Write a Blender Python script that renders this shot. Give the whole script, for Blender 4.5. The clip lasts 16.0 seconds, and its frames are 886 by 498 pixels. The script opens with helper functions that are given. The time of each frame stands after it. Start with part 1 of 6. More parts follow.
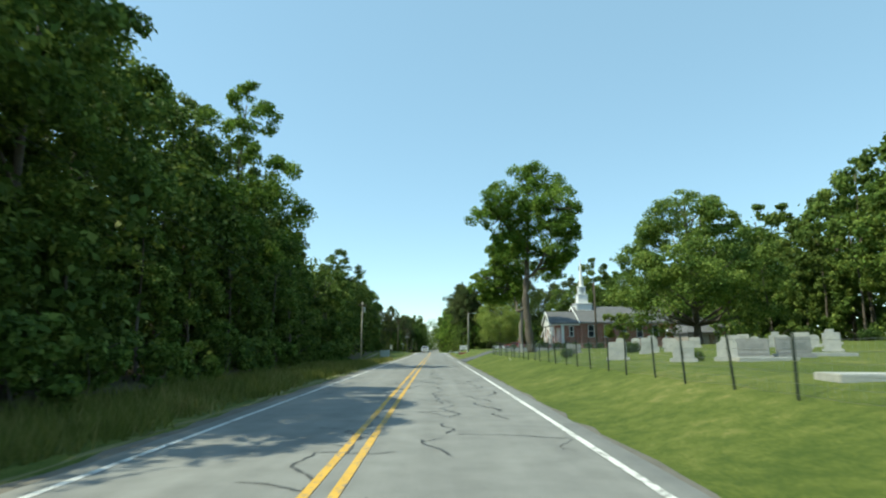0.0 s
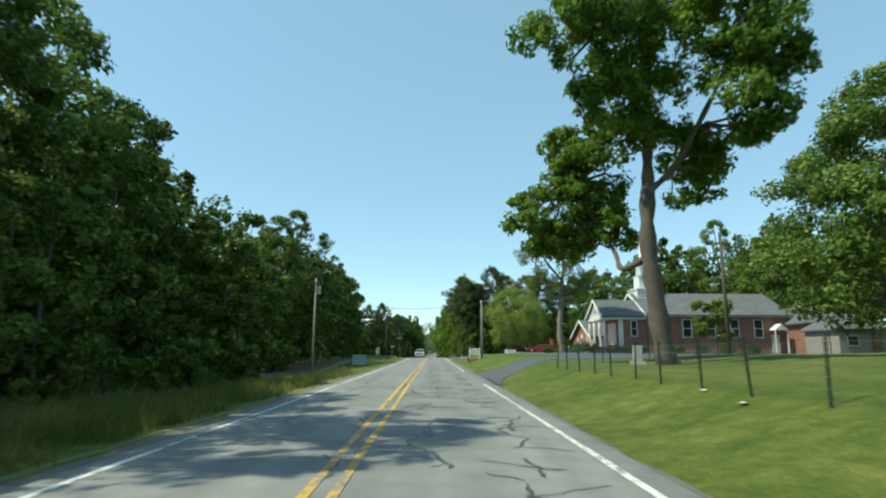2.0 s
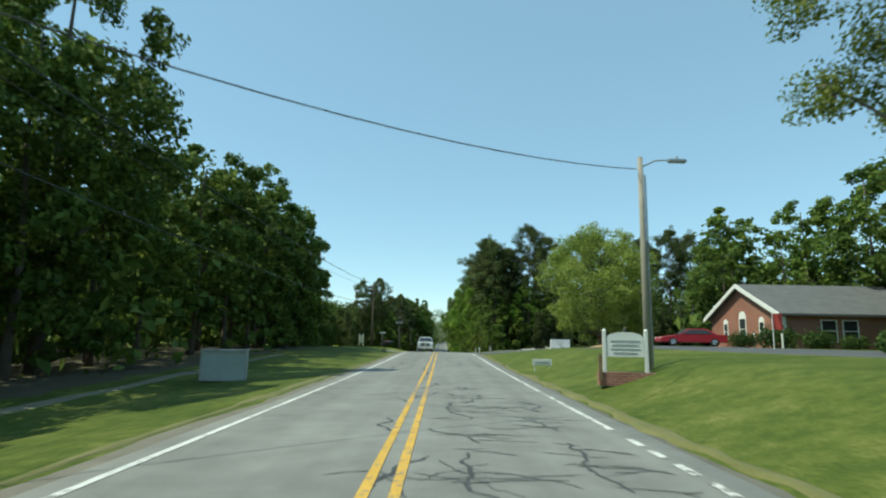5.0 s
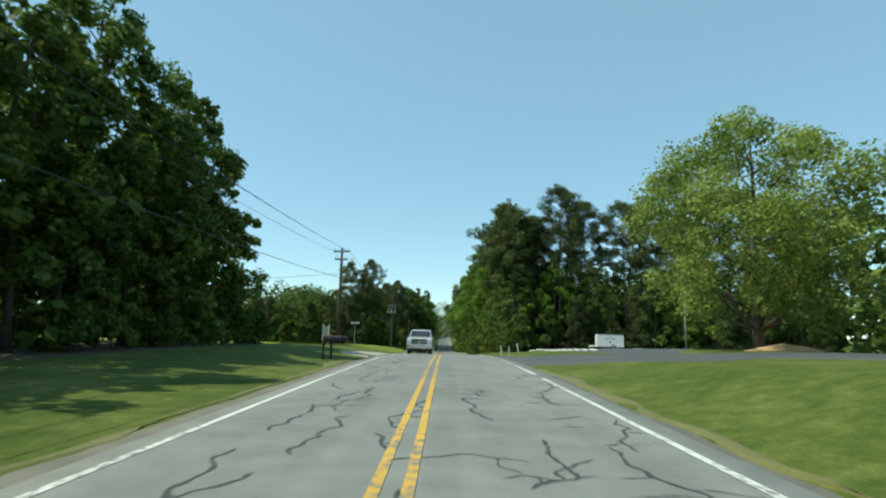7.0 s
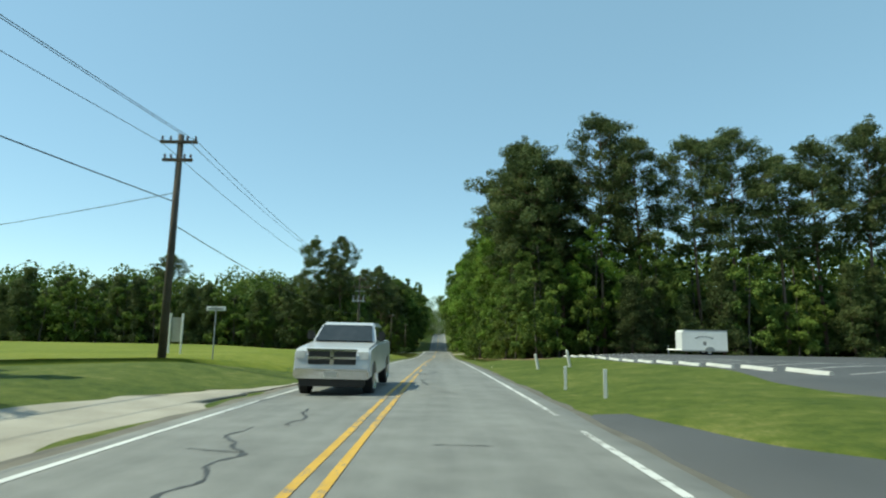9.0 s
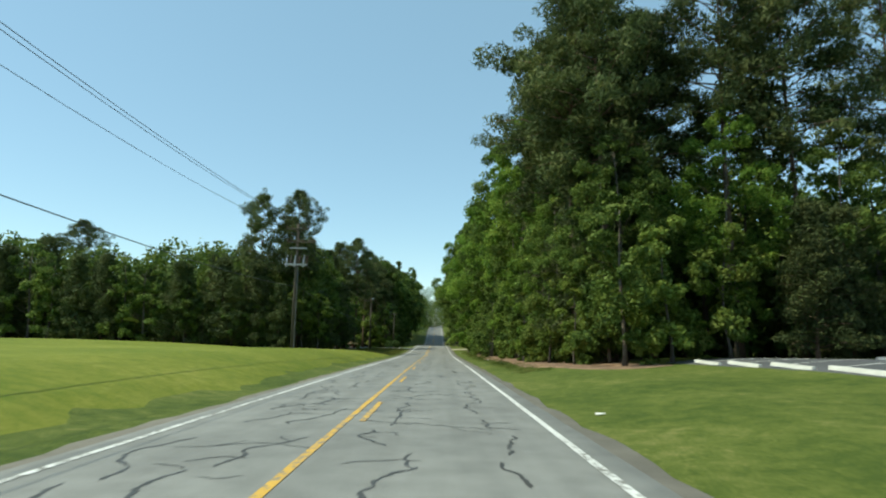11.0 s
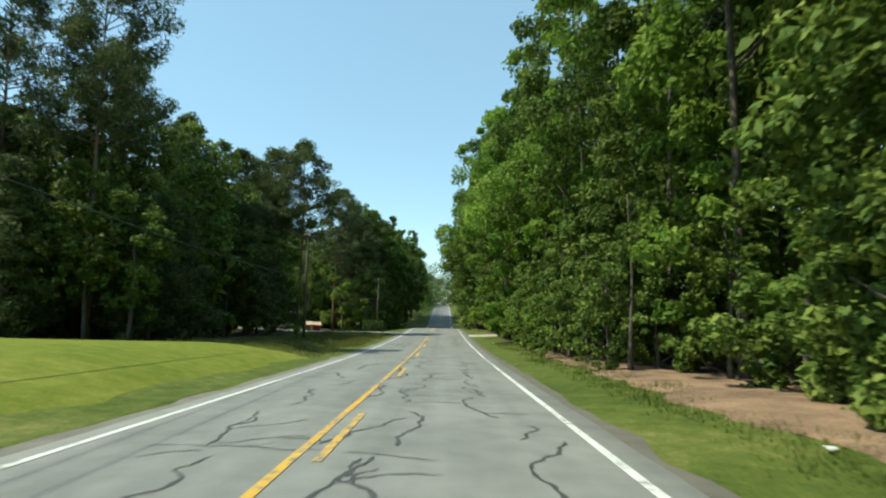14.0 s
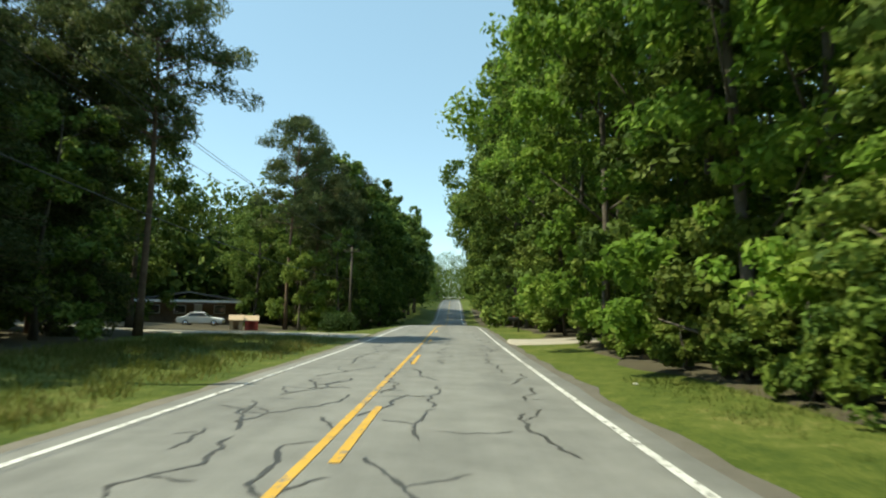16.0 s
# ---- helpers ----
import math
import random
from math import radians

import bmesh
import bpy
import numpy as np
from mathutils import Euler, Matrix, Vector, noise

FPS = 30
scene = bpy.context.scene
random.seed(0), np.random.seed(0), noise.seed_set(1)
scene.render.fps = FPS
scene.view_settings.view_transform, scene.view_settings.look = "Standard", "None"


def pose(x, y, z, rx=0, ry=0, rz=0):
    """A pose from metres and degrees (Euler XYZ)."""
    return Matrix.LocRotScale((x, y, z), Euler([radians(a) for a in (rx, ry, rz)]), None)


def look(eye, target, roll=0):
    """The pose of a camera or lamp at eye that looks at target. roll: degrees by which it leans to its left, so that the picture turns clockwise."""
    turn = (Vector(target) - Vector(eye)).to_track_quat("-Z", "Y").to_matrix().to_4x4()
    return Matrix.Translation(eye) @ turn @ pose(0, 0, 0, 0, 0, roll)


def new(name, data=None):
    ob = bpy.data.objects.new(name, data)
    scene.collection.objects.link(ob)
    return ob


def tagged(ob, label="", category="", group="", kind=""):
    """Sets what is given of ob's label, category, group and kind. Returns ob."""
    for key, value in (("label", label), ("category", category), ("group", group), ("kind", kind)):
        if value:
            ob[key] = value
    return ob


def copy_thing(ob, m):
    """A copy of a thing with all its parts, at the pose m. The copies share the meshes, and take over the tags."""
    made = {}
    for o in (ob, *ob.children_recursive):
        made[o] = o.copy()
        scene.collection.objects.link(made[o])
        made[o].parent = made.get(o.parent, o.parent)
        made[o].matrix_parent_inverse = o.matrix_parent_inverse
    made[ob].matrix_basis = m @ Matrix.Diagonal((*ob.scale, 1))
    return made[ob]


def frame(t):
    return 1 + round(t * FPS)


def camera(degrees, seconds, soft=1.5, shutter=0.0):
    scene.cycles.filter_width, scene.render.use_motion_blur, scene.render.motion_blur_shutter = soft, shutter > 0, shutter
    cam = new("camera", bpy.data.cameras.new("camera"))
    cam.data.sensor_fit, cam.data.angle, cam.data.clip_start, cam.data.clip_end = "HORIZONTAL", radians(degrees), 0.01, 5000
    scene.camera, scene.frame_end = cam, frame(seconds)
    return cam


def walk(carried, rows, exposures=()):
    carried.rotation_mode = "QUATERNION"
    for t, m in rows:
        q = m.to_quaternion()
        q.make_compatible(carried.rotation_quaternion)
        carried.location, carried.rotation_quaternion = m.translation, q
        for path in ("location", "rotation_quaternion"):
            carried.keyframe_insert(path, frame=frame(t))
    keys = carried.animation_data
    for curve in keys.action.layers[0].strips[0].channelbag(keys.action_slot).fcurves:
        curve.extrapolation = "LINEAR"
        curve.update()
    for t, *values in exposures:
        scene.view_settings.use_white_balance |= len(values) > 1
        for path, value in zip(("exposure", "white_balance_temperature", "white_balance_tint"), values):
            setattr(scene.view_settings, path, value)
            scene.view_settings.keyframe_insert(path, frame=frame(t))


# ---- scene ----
cam = camera(76.7, 16.0, soft=2.1, shutter=0.18)
METRES, EYE, TILT, LEAN, TURN = 250.0, 1.45, 10.0, 0.0, -0.8
ROWS = [
    (0.0, 0.0, 0.0, 0.0, 0.0, 0.0, -0.0),
    (0.5, -0.0005, 0.0296, -0.0053, -0.12, 0.45, -0.15),
    (1.0, -0.0008, 0.0617, -0.0106, 0.05, 0.51, -0.19),
    (1.5, -0.0012, 0.0941, -0.0162, 0.01, 0.32, -0.19),
    (2.0, -0.0019, 0.1265, -0.0219, -0.24, 0.35, -0.31),
    (2.5, -0.0029, 0.1587, -0.0275, -0.34, 0.44, -0.4),
    (3.0, -0.0037, 0.1917, -0.0335, -0.15, 0.72, -0.51),
    (3.5, -0.0046, 0.2218, -0.0388, 0.12, 0.68, -0.68),
    (4.0, -0.0055, 0.2544, -0.0445, 0.38, 0.23, -0.77),
    (4.5, -0.0066, 0.2876, -0.0503, 0.65, -0.32, -0.79),
    (7.0, -0.0077, 0.433, -0.0831, 1.24, -1.27, -1.17),
    (7.5, -0.007, 0.4632, -0.088, 0.96, -1.38, -1.07),
    (8.0, -0.0063, 0.4932, -0.0931, 0.8, -1.55, -1.09),
    (10.5, -0.0075, 0.6392, -0.121, 0.62, -1.7, -0.44),
    (11.0, -0.0077, 0.6679, -0.1267, 0.41, -2.35, -0.72),
    (11.5, -0.0079, 0.6989, -0.1331, 0.45, -2.85, -1.15),
    (12.0, -0.008, 0.7303, -0.1395, 0.88, -3.31, -1.31),
    (12.5, -0.0087, 0.7611, -0.1463, 1.07, -3.65, -1.28),
    (13.0, -0.0091, 0.792, -0.1527, 1.25, -4.1, -1.1),
    (13.5, -0.01, 0.8233, -0.1596, 1.13, -4.25, -0.89),
    (14.0, -0.0106, 0.8527, -0.1659, 1.13, -4.16, -0.88),
    (14.5, -0.0113, 0.8845, -0.1728, 1.34, -4.13, -0.94),
    (15.0, -0.012, 0.9171, -0.1799, 1.69, -4.31, -0.79),
    (15.5, -0.0129, 0.949, -0.1867, 1.76, -4.62, -0.48),
    (16.0, -0.0136, 0.9806, -0.1938, 1.99, -4.55, -0.61),
]
LIFT = 1.8  # the road past the first gap lies higher than the rough rows say
SHIFT = ([0, 1.5, 2, 2.7, 3.5, 4.6, 7, 8.2, 10.4, 11, 12.5, 13.5, 14.5, 16], [0, -.04, .02, .12, .2, .16, -.32, -.4, -.13, -.08, -.1, -.08, .02, .06], [0, -.06, -.05, 0, .02, -.05, -.06, .04, .06, -.02, 0, -.04, -.05, .1])
walk(cam, [(t, pose(np.interp(t, SHIFT[0], SHIFT[1]), 0, np.interp(t, SHIFT[0], SHIFT[2])) @ pose(0, 0, EYE + (LIFT if t > 6 else 0), TILT, LEAN, TURN) @ pose(METRES * x, METRES * y, METRES * z, 90 + pitch, roll, yaw)) for t, x, y, z, yaw, pitch, roll in ROWS],
     exposures=[(0, 0.53, 7200, -8), (3, 0.32, 7100, -10), (8, 0.25, 7050, -12), (12, 0.35, 7350, -7), (14, 0.54, 7250, -8), (16, 0.63, 7750, -6)])

# ---------------------------------------------------------------- light
SUN_EL, SUN_AZ = 55.0, -100.0   # azimuth from +y towards +x
world = bpy.data.worlds.new("sky")
scene.world = world
world.use_nodes = True
wn = world.node_tree.nodes
sky = wn.new("ShaderNodeTexSky")
sky.sky_type, sky.sun_disc = "NISHITA", False
sky.sun_elevation, sky.sun_rotation = radians(SUN_EL), radians(SUN_AZ)
sky.air_density, sky.dust_density, sky.ozone_density = 1.0, 0.15, 1.4
sky.altitude = 1200
veil = wn.new("ShaderNodeMix")   # thin summer haze: evens out the clear sky
veil.data_type, veil.inputs["Factor"].default_value = "RGBA", 0.55
for socket in veil.inputs:
    if socket.type == "RGBA" and socket.name == "B":
        socket.default_value = (1.27, 2.15, 3.25, 1)
mixed = [socket for socket in veil.outputs if socket.type == "RGBA"][0]
world.node_tree.links.new(sky.outputs[0], [socket for socket in veil.inputs if socket.type == "RGBA" and socket.name == "A"][0])
world.node_tree.links.new(mixed, wn["Background"].inputs[0])
wn["Background"].inputs[1].default_value = 0.204
sun = new("sun", bpy.data.lights.new("sun", "SUN"))
sun.data.energy, sun.data.angle, sun.data.color = 3.9, radians(0.53), (1.0, 0.95, 0.87)
se, sa = radians(SUN_EL), radians(SUN_AZ)
sun.matrix_world = look((math.sin(sa) * math.cos(se) * 100, math.cos(sa) * math.cos(se) * 100 + 100, math.sin(se) * 100), (0, 100, 0))


# ---------------------------------------------------------------- materials
def material(name, dark, light, scale=3.0, fine=40.0, rough=0.85, bump=0.3, metal=0.0, space="Object", island=0.0, contrast=0.25):
    """A surface with two scales of noise between two colours, fine relief, and shades by object or by island."""
    m = bpy.data.materials.new(name)
    m.use_nodes = True
    n, l = m.node_tree.nodes, m.node_tree.links
    p = n["Principled BSDF"]
    p.inputs["Roughness"].default_value, p.inputs["Metallic"].default_value = rough, metal
    if space == "World":
        co = n.new("ShaderNodeNewGeometry").outputs["Position"]
    else:
        co = n.new("ShaderNodeTexCoord").outputs["Object"]
    a, b = n.new("ShaderNodeTexNoise"), n.new("ShaderNodeTexNoise")
    a.inputs["Scale"].default_value, b.inputs["Scale"].default_value = scale, fine
    a.inputs["Detail"].default_value, b.inputs["Detail"].default_value = 5, 4
    l.new(co, a.inputs["Vector"]), l.new(co, b.inputs["Vector"])
    add = n.new("ShaderNodeMath")
    add.operation = "MULTIPLY_ADD"
    l.new(b.outputs[0], add.inputs[0])
    add.inputs[1].default_value = 0.45
    half = n.new("ShaderNodeMath")
    half.operation = "MULTIPLY"
    half.inputs[1].default_value = 0.55
    l.new(a.outputs[0], half.inputs[0])
    l.new(half.outputs[0], add.inputs[2])
    ramp = n.new("ShaderNodeValToRGB")
    ramp.color_ramp.elements[0].position, ramp.color_ramp.elements[1].position = 0.5 - contrast, 0.5 + contrast
    ramp.color_ramp.elements[0].color, ramp.color_ramp.elements[1].color = (*dark, 1), (*light, 1)
    l.new(add.outputs[0], ramp.inputs[0])
    colour = ramp.outputs[0]
    if island:
        g, hs = n.new("ShaderNodeNewGeometry"), n.new("ShaderNodeHueSaturation")
        mr = n.new("ShaderNodeMapRange")
        mr.inputs["To Min"].default_value, mr.inputs["To Max"].default_value = 1 - island, 1 + island
        l.new(g.outputs["Random Per Island"], mr.inputs["Value"])
        l.new(mr.outputs[0], hs.inputs["Value"])
        l.new(colour, hs.inputs["Color"])
        colour = hs.outputs[0]
    l.new(colour, p.inputs["Base Color"])
    if bump:
        bp = n.new("ShaderNodeBump")
        bp.inputs["Strength"].default_value, bp.inputs["Distance"].default_value = bump, 0.02
        l.new(b.outputs[0], bp.inputs["Height"])
        l.new(bp.outputs[0], p.inputs["Normal"])
    return m


def leaf_material(name, dark, light, yellow, through_light=0.35):
    """Leaves: shades by leaf, by clump and by tree, light shining through."""
    m = bpy.data.materials.new(name)
    m.use_nodes = True
    n, l = m.node_tree.nodes, m.node_tree.links
    p, out = n["Principled BSDF"], n["Material Output"]
    g, oi, tc = n.new("ShaderNodeNewGeometry"), n.new("ShaderNodeObjectInfo"), n.new("ShaderNodeTexCoord")
    noise_tex = n.new("ShaderNodeTexNoise")
    noise_tex.inputs["Scale"].default_value = 0.45
    noise_tex.inputs["Detail"].default_value = 3
    l.new(tc.outputs["Object"], noise_tex.inputs["Vector"])
    mix = n.new("ShaderNodeMath")
    mix.operation = "MULTIPLY_ADD"
    l.new(g.outputs["Random Per Island"], mix.inputs[0])
    mix.inputs[1].default_value = 0.42
    l.new(noise_tex.outputs[0], mix.inputs[2])
    ramp = n.new("ShaderNodeValToRGB")
    e = ramp.color_ramp.elements
    e[0].position, e[1].position = 0.4, 0.98
    e[0].color, e[1].color = (*dark, 1), (*yellow, 1)
    mid = ramp.color_ramp.elements.new(0.75)
    mid.color = (*light, 1)
    l.new(mix.outputs[0], ramp.inputs[0])
    hs, mr = n.new("ShaderNodeHueSaturation"), n.new("ShaderNodeMapRange")
    mr.inputs["To Min"].default_value, mr.inputs["To Max"].default_value = 0.75, 1.25
    l.new(oi.outputs["Random"], mr.inputs["Value"])
    l.new(mr.outputs[0], hs.inputs["Value"])
    l.new(ramp.outputs[0], hs.inputs["Color"])
    l.new(hs.outputs[0], p.inputs["Base Color"])
    p.inputs["Roughness"].default_value = 0.65
    p.inputs["Specular IOR Level"].default_value = 0.2
    tr, ms = n.new("ShaderNodeBsdfTranslucent"), n.new("ShaderNodeMixShader")
    l.new(hs.outputs[0], tr.inputs["Color"])
    ms.inputs[0].default_value = through_light
    l.new(p.outputs[0], ms.inputs[1]), l.new(tr.outputs[0], ms.inputs[2])
    l.new(ms.outputs[0], out.inputs["Surface"])
    return m


def turf(name, dark, light, dry, patch=0.25):
    """Mown grass: broad patches, tufts and blades mixed, with dry spots and fine relief."""
    m = bpy.data.materials.new(name)
    m.use_nodes = True
    n, l = m.node_tree.nodes, m.node_tree.links
    p = n["Principled BSDF"]
    p.inputs["Roughness"].default_value, p.inputs["Specular IOR Level"].default_value = 0.9, 0.15
    co = n.new("ShaderNodeNewGeometry").outputs["Position"]
    total = None
    for scale, share in ((patch, 0.3), (2.2, 0.3), (22.0, 0.4)):
        tex, k = n.new("ShaderNodeTexNoise"), n.new("ShaderNodeMath")
        tex.inputs["Scale"].default_value, tex.inputs["Detail"].default_value, tex.inputs["Roughness"].default_value = scale, 5, 0.65
        l.new(co, tex.inputs["Vector"])
        k.operation = "MULTIPLY_ADD"
        l.new(tex.outputs[0], k.inputs[0])
        k.inputs[1].default_value, k.inputs[2].default_value = share, 0.0
        if total is not None:
            l.new(total, k.inputs[2])
        total = k.outputs[0]
    ramp = n.new("ShaderNodeValToRGB")
    e = ramp.color_ramp.elements
    e[0].position, e[1].position = 0.42, 0.62
    e[0].color, e[1].color = (*dark, 1), (*dry, 1)
    e.new(0.53).color = (*light, 1)
    l.new(total, ramp.inputs[0]), l.new(ramp.outputs[0], p.inputs["Base Color"])
    bp = n.new("ShaderNodeBump")
    bp.inputs["Strength"].default_value, bp.inputs["Distance"].default_value = 0.9, 0.05
    l.new(total, bp.inputs["Height"]), l.new(bp.outputs[0], p.inputs["Normal"])
    return m


GRASS = turf("mown_grass", (0.048, 0.076, 0.014), (0.102, 0.128, 0.026), (0.22, 0.205, 0.075))
FIELD = turf("hay_field_grass", (0.1, 0.14, 0.016), (0.18, 0.2, 0.03), (0.27, 0.26, 0.06), 0.12)
WEEDS = leaf_material("tall_weeds", (0.1, 0.13, 0.025), (0.19, 0.21, 0.05), (0.36, 0.31, 0.12), 0.5)


def road_surface(name, dark, light):
    """Worn asphalt: lengthwise bands of wear, blotches, and fine aggregate."""
    m = material(name, dark, light, 0.35, 70.0, 0.85, 0.4, space="World")
    n, l = m.node_tree.nodes, m.node_tree.links
    p = n["Principled BSDF"]
    base = p.inputs["Base Color"].links[0].from_socket
    mp, tex, blot, add, mr, hs = n.new("ShaderNodeMapping"), n.new("ShaderNodeTexNoise"), n.new("ShaderNodeTexNoise"), n.new("ShaderNodeMath"), n.new("ShaderNodeMapRange"), n.new("ShaderNodeHueSaturation")
    g = n.new("ShaderNodeNewGeometry")
    mp.inputs["Scale"].default_value = (1.6, 0.035, 0.1)
    tex.inputs["Scale"].default_value, tex.inputs["Detail"].default_value = 1.0, 4
    blot.inputs["Scale"].default_value, blot.inputs["Detail"].default_value = 1.7, 6
    l.new(g.outputs["Position"], mp.inputs["Vector"]), l.new(mp.outputs[0], tex.inputs["Vector"]), l.new(g.outputs["Position"], blot.inputs["Vector"])
    add.operation = "ADD"
    l.new(tex.outputs[0], add.inputs[0]), l.new(blot.outputs[0], add.inputs[1])
    mr.inputs["From Min"].default_value, mr.inputs["From Max"].default_value = 0.7, 1.3
    mr.inputs["To Min"].default_value, mr.inputs["To Max"].default_value = 0.82, 1.18
    l.new(add.outputs[0], mr.inputs["Value"]), l.new(mr.outputs[0], hs.inputs["Value"])
    l.new(base, hs.inputs["Color"]), l.new(hs.outputs[0], p.inputs["Base Color"])
    return m


ASPHALT = road_surface("worn_asphalt", (0.15, 0.152, 0.145), (0.255, 0.255, 0.24))
SHOULDER = material("crumbled_shoulder", (0.1, 0.092, 0.075), (0.22, 0.2, 0.165), 1.5, 60.0, 0.95, 0.6, space="World")
NEW_ASPHALT = material("dark_asphalt", (0.055, 0.058, 0.062), (0.1, 0.103, 0.108), 0.3, 70.0, 0.8, 0.3, space="World")
TAR = material("crack_sealer", (0.03, 0.03, 0.029), (0.08, 0.08, 0.075), 2.0, 30.0, 0.6, 0.3, space="World")


def road_paint(name, dark, light, wear):
    """Thin paint on a rough road: chipped through to the asphalt, more in some stretches than in others, and crossed by fine cracks."""
    m = bpy.data.materials.new(name)
    m.use_nodes = True
    n, l = m.node_tree.nodes, m.node_tree.links
    p = n["Principled BSDF"]
    p.inputs["Roughness"].default_value = 0.75
    co = n.new("ShaderNodeNewGeometry").outputs["Position"]

    def grain(scale, detail, rough=0.6):
        t = n.new("ShaderNodeTexNoise")
        t.inputs["Scale"].default_value, t.inputs["Detail"].default_value, t.inputs["Roughness"].default_value = scale, detail, rough
        l.new(co, t.inputs["Vector"])
        return t.outputs[0]
    chips, stretch, tone = grain(7.0, 6, 0.7), grain(0.16, 3), grain(1.4, 4)
    add = n.new("ShaderNodeMath")
    add.operation = "MULTIPLY_ADD"
    l.new(stretch, add.inputs[0])
    add.inputs[1].default_value = 0.55
    l.new(chips, add.inputs[2])
    ramp = n.new("ShaderNodeMapRange")
    ramp.inputs["From Min"].default_value, ramp.inputs["From Max"].default_value = 0.92 - wear, 1.0 - wear
    l.new(add.outputs[0], ramp.inputs["Value"])
    paint, worn = n.new("ShaderNodeMix"), n.new("ShaderNodeMix")
    for mix in (paint, worn):
        mix.data_type = "RGBA"
    colours = [q for q in paint.inputs if q.type == "RGBA"]
    colours[0].default_value, colours[1].default_value = (*dark, 1), (*light, 1)
    l.new(tone, paint.inputs["Factor"])
    under = [q for q in worn.inputs if q.type == "RGBA"]
    l.new([q for q in paint.outputs if q.type == "RGBA"][0], under[0])
    under[1].default_value = (0.19, 0.185, 0.17, 1)
    l.new(ramp.outputs[0], worn.inputs["Factor"])
    l.new([q for q in worn.outputs if q.type == "RGBA"][0], p.inputs["Base Color"])
    b = n.new("ShaderNodeBump")
    b.inputs["Strength"].default_value, b.inputs["Distance"].default_value = 0.4, 0.01
    l.new(chips, b.inputs["Height"]), l.new(b.outputs[0], p.inputs["Normal"])
    return m


WHITE_LINE = road_paint("white_road_paint", (0.46, 0.46, 0.44), (0.8, 0.8, 0.78), 0.12)
YELLOW_LINE = road_paint("yellow_road_paint", (0.45, 0.26, 0.045), (0.72, 0.43, 0.07), 0.13)
STRAW = material("pine_straw_and_clay", (0.075, 0.046, 0.028), (0.36, 0.225, 0.14), 0.9, 16.0, 0.95, 0.9, space="World", contrast=0.16)
LITTER = material("forest_floor", (0.035, 0.03, 0.018), (0.1, 0.085, 0.045), 0.5, 14.0, 0.95, 0.8, space="World")
TRACK = material("worn_track", (0.11, 0.105, 0.06), (0.25, 0.225, 0.16), 0.8, 25.0, 0.95, 0.6, space="World")
DRY = material("dry_grass", (0.09, 0.1, 0.028), (0.2, 0.185, 0.075), 0.9, 18.0, 0.95, 0.6, space="World")
GRAVEL = material("pale_gravel", (0.24, 0.215, 0.17), (0.5, 0.46, 0.39), 0.8, 35.0, 0.95, 0.7, space="World")
BARK = material("grey_brown_bark", (0.05, 0.041, 0.031), (0.17, 0.142, 0.115), 2.0, 18.0, 0.95, 0.9)
PALE_BARK = material("pale_grey_bark", (0.1, 0.085, 0.068), (0.3, 0.26, 0.21), 2.0, 18.0, 0.95, 0.8)
PINE_BARK = material("pine_bark", (0.08, 0.05, 0.035), (0.26, 0.17, 0.12), 2.5, 16.0, 0.95, 0.9)
LEAF = leaf_material("hardwood_leaves", (0.046, 0.084, 0.018), (0.118, 0.186, 0.036), (0.245, 0.305, 0.07), 0.34)
LEAF_LIGHT = leaf_material("pale_green_leaves", (0.085, 0.14, 0.024), (0.17, 0.235, 0.045), (0.28, 0.32, 0.08), 0.38)
# brighter, yellower copy of LEAF: sunlight on the crowns put into the colour
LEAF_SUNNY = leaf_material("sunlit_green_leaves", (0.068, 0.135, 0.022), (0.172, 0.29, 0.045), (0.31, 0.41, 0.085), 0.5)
LEAF_PALE = leaf_material("yellow_green_leaves", (0.12, 0.17, 0.035), (0.22, 0.28, 0.06), (0.34, 0.37, 0.11), 0.42)
NEEDLE = leaf_material("pine_needles", (0.036, 0.058, 0.02), (0.085, 0.115, 0.038), (0.17, 0.185, 0.065), 0.3)
WOOD_POLE = material("weathered_pole_wood", (0.04, 0.032, 0.024), (0.13, 0.105, 0.08), 1.5, 22.0, 0.9, 0.5)


# ---------------------------------------------------------------- lie of the land
PROFILE = [(-80, -.1), (0, -.03), (25, .04), (50, .05), (73, .05), (95, .06), (110, .1), (125, .26), (136, .36), (146, .27), (162, -.17), (178, -.68), (194, -1.23),
           (210, -1.8), (225, -2.4), (242, -3.02), (252, -3.35), (275, -3.75), (300, -3.9), (330, -5), (360, -6.4), (390, -6.4), (420, -4.4), (450, -2.5), (480, -1.6), (600, 1), (3000, 1)]
PY, PZ = [p[0] for p in PROFILE], [p[1] for p in PROFILE]


def road_z(y):
    return sum(np.interp(y + d, PY, PZ) for d in (-9, -6, -3, 0, 3, 6, 9)) / 7


def smooth(a, b, v):
    u = min(max((v - a) / (b - a), 0.0), 1.0)
    return u * u * (3 - 2 * u)


RIGHT = ([-80, -10, 12, 26, 57, 98, 128, 140, 165, 178, 187, 205, 215, 235, 300, 420, 600], [.3, .8, .88, .9, .95, 1.05, .9, .75, .85, .85, 1.1, .8, .45, .35, .3, .3, .3])
LEFT = ([-80, 45, 72, 90, 104, 120, 140, 165, 185, 212, 235, 250, 262, 284, 300, 320, 350, 420, 600], [-.15, -.15, -.75, -.8, -.32, .1, .3, .6, .8, .9, .65, .3, .2, 0, -.75, -.85, .2, .3, .3])


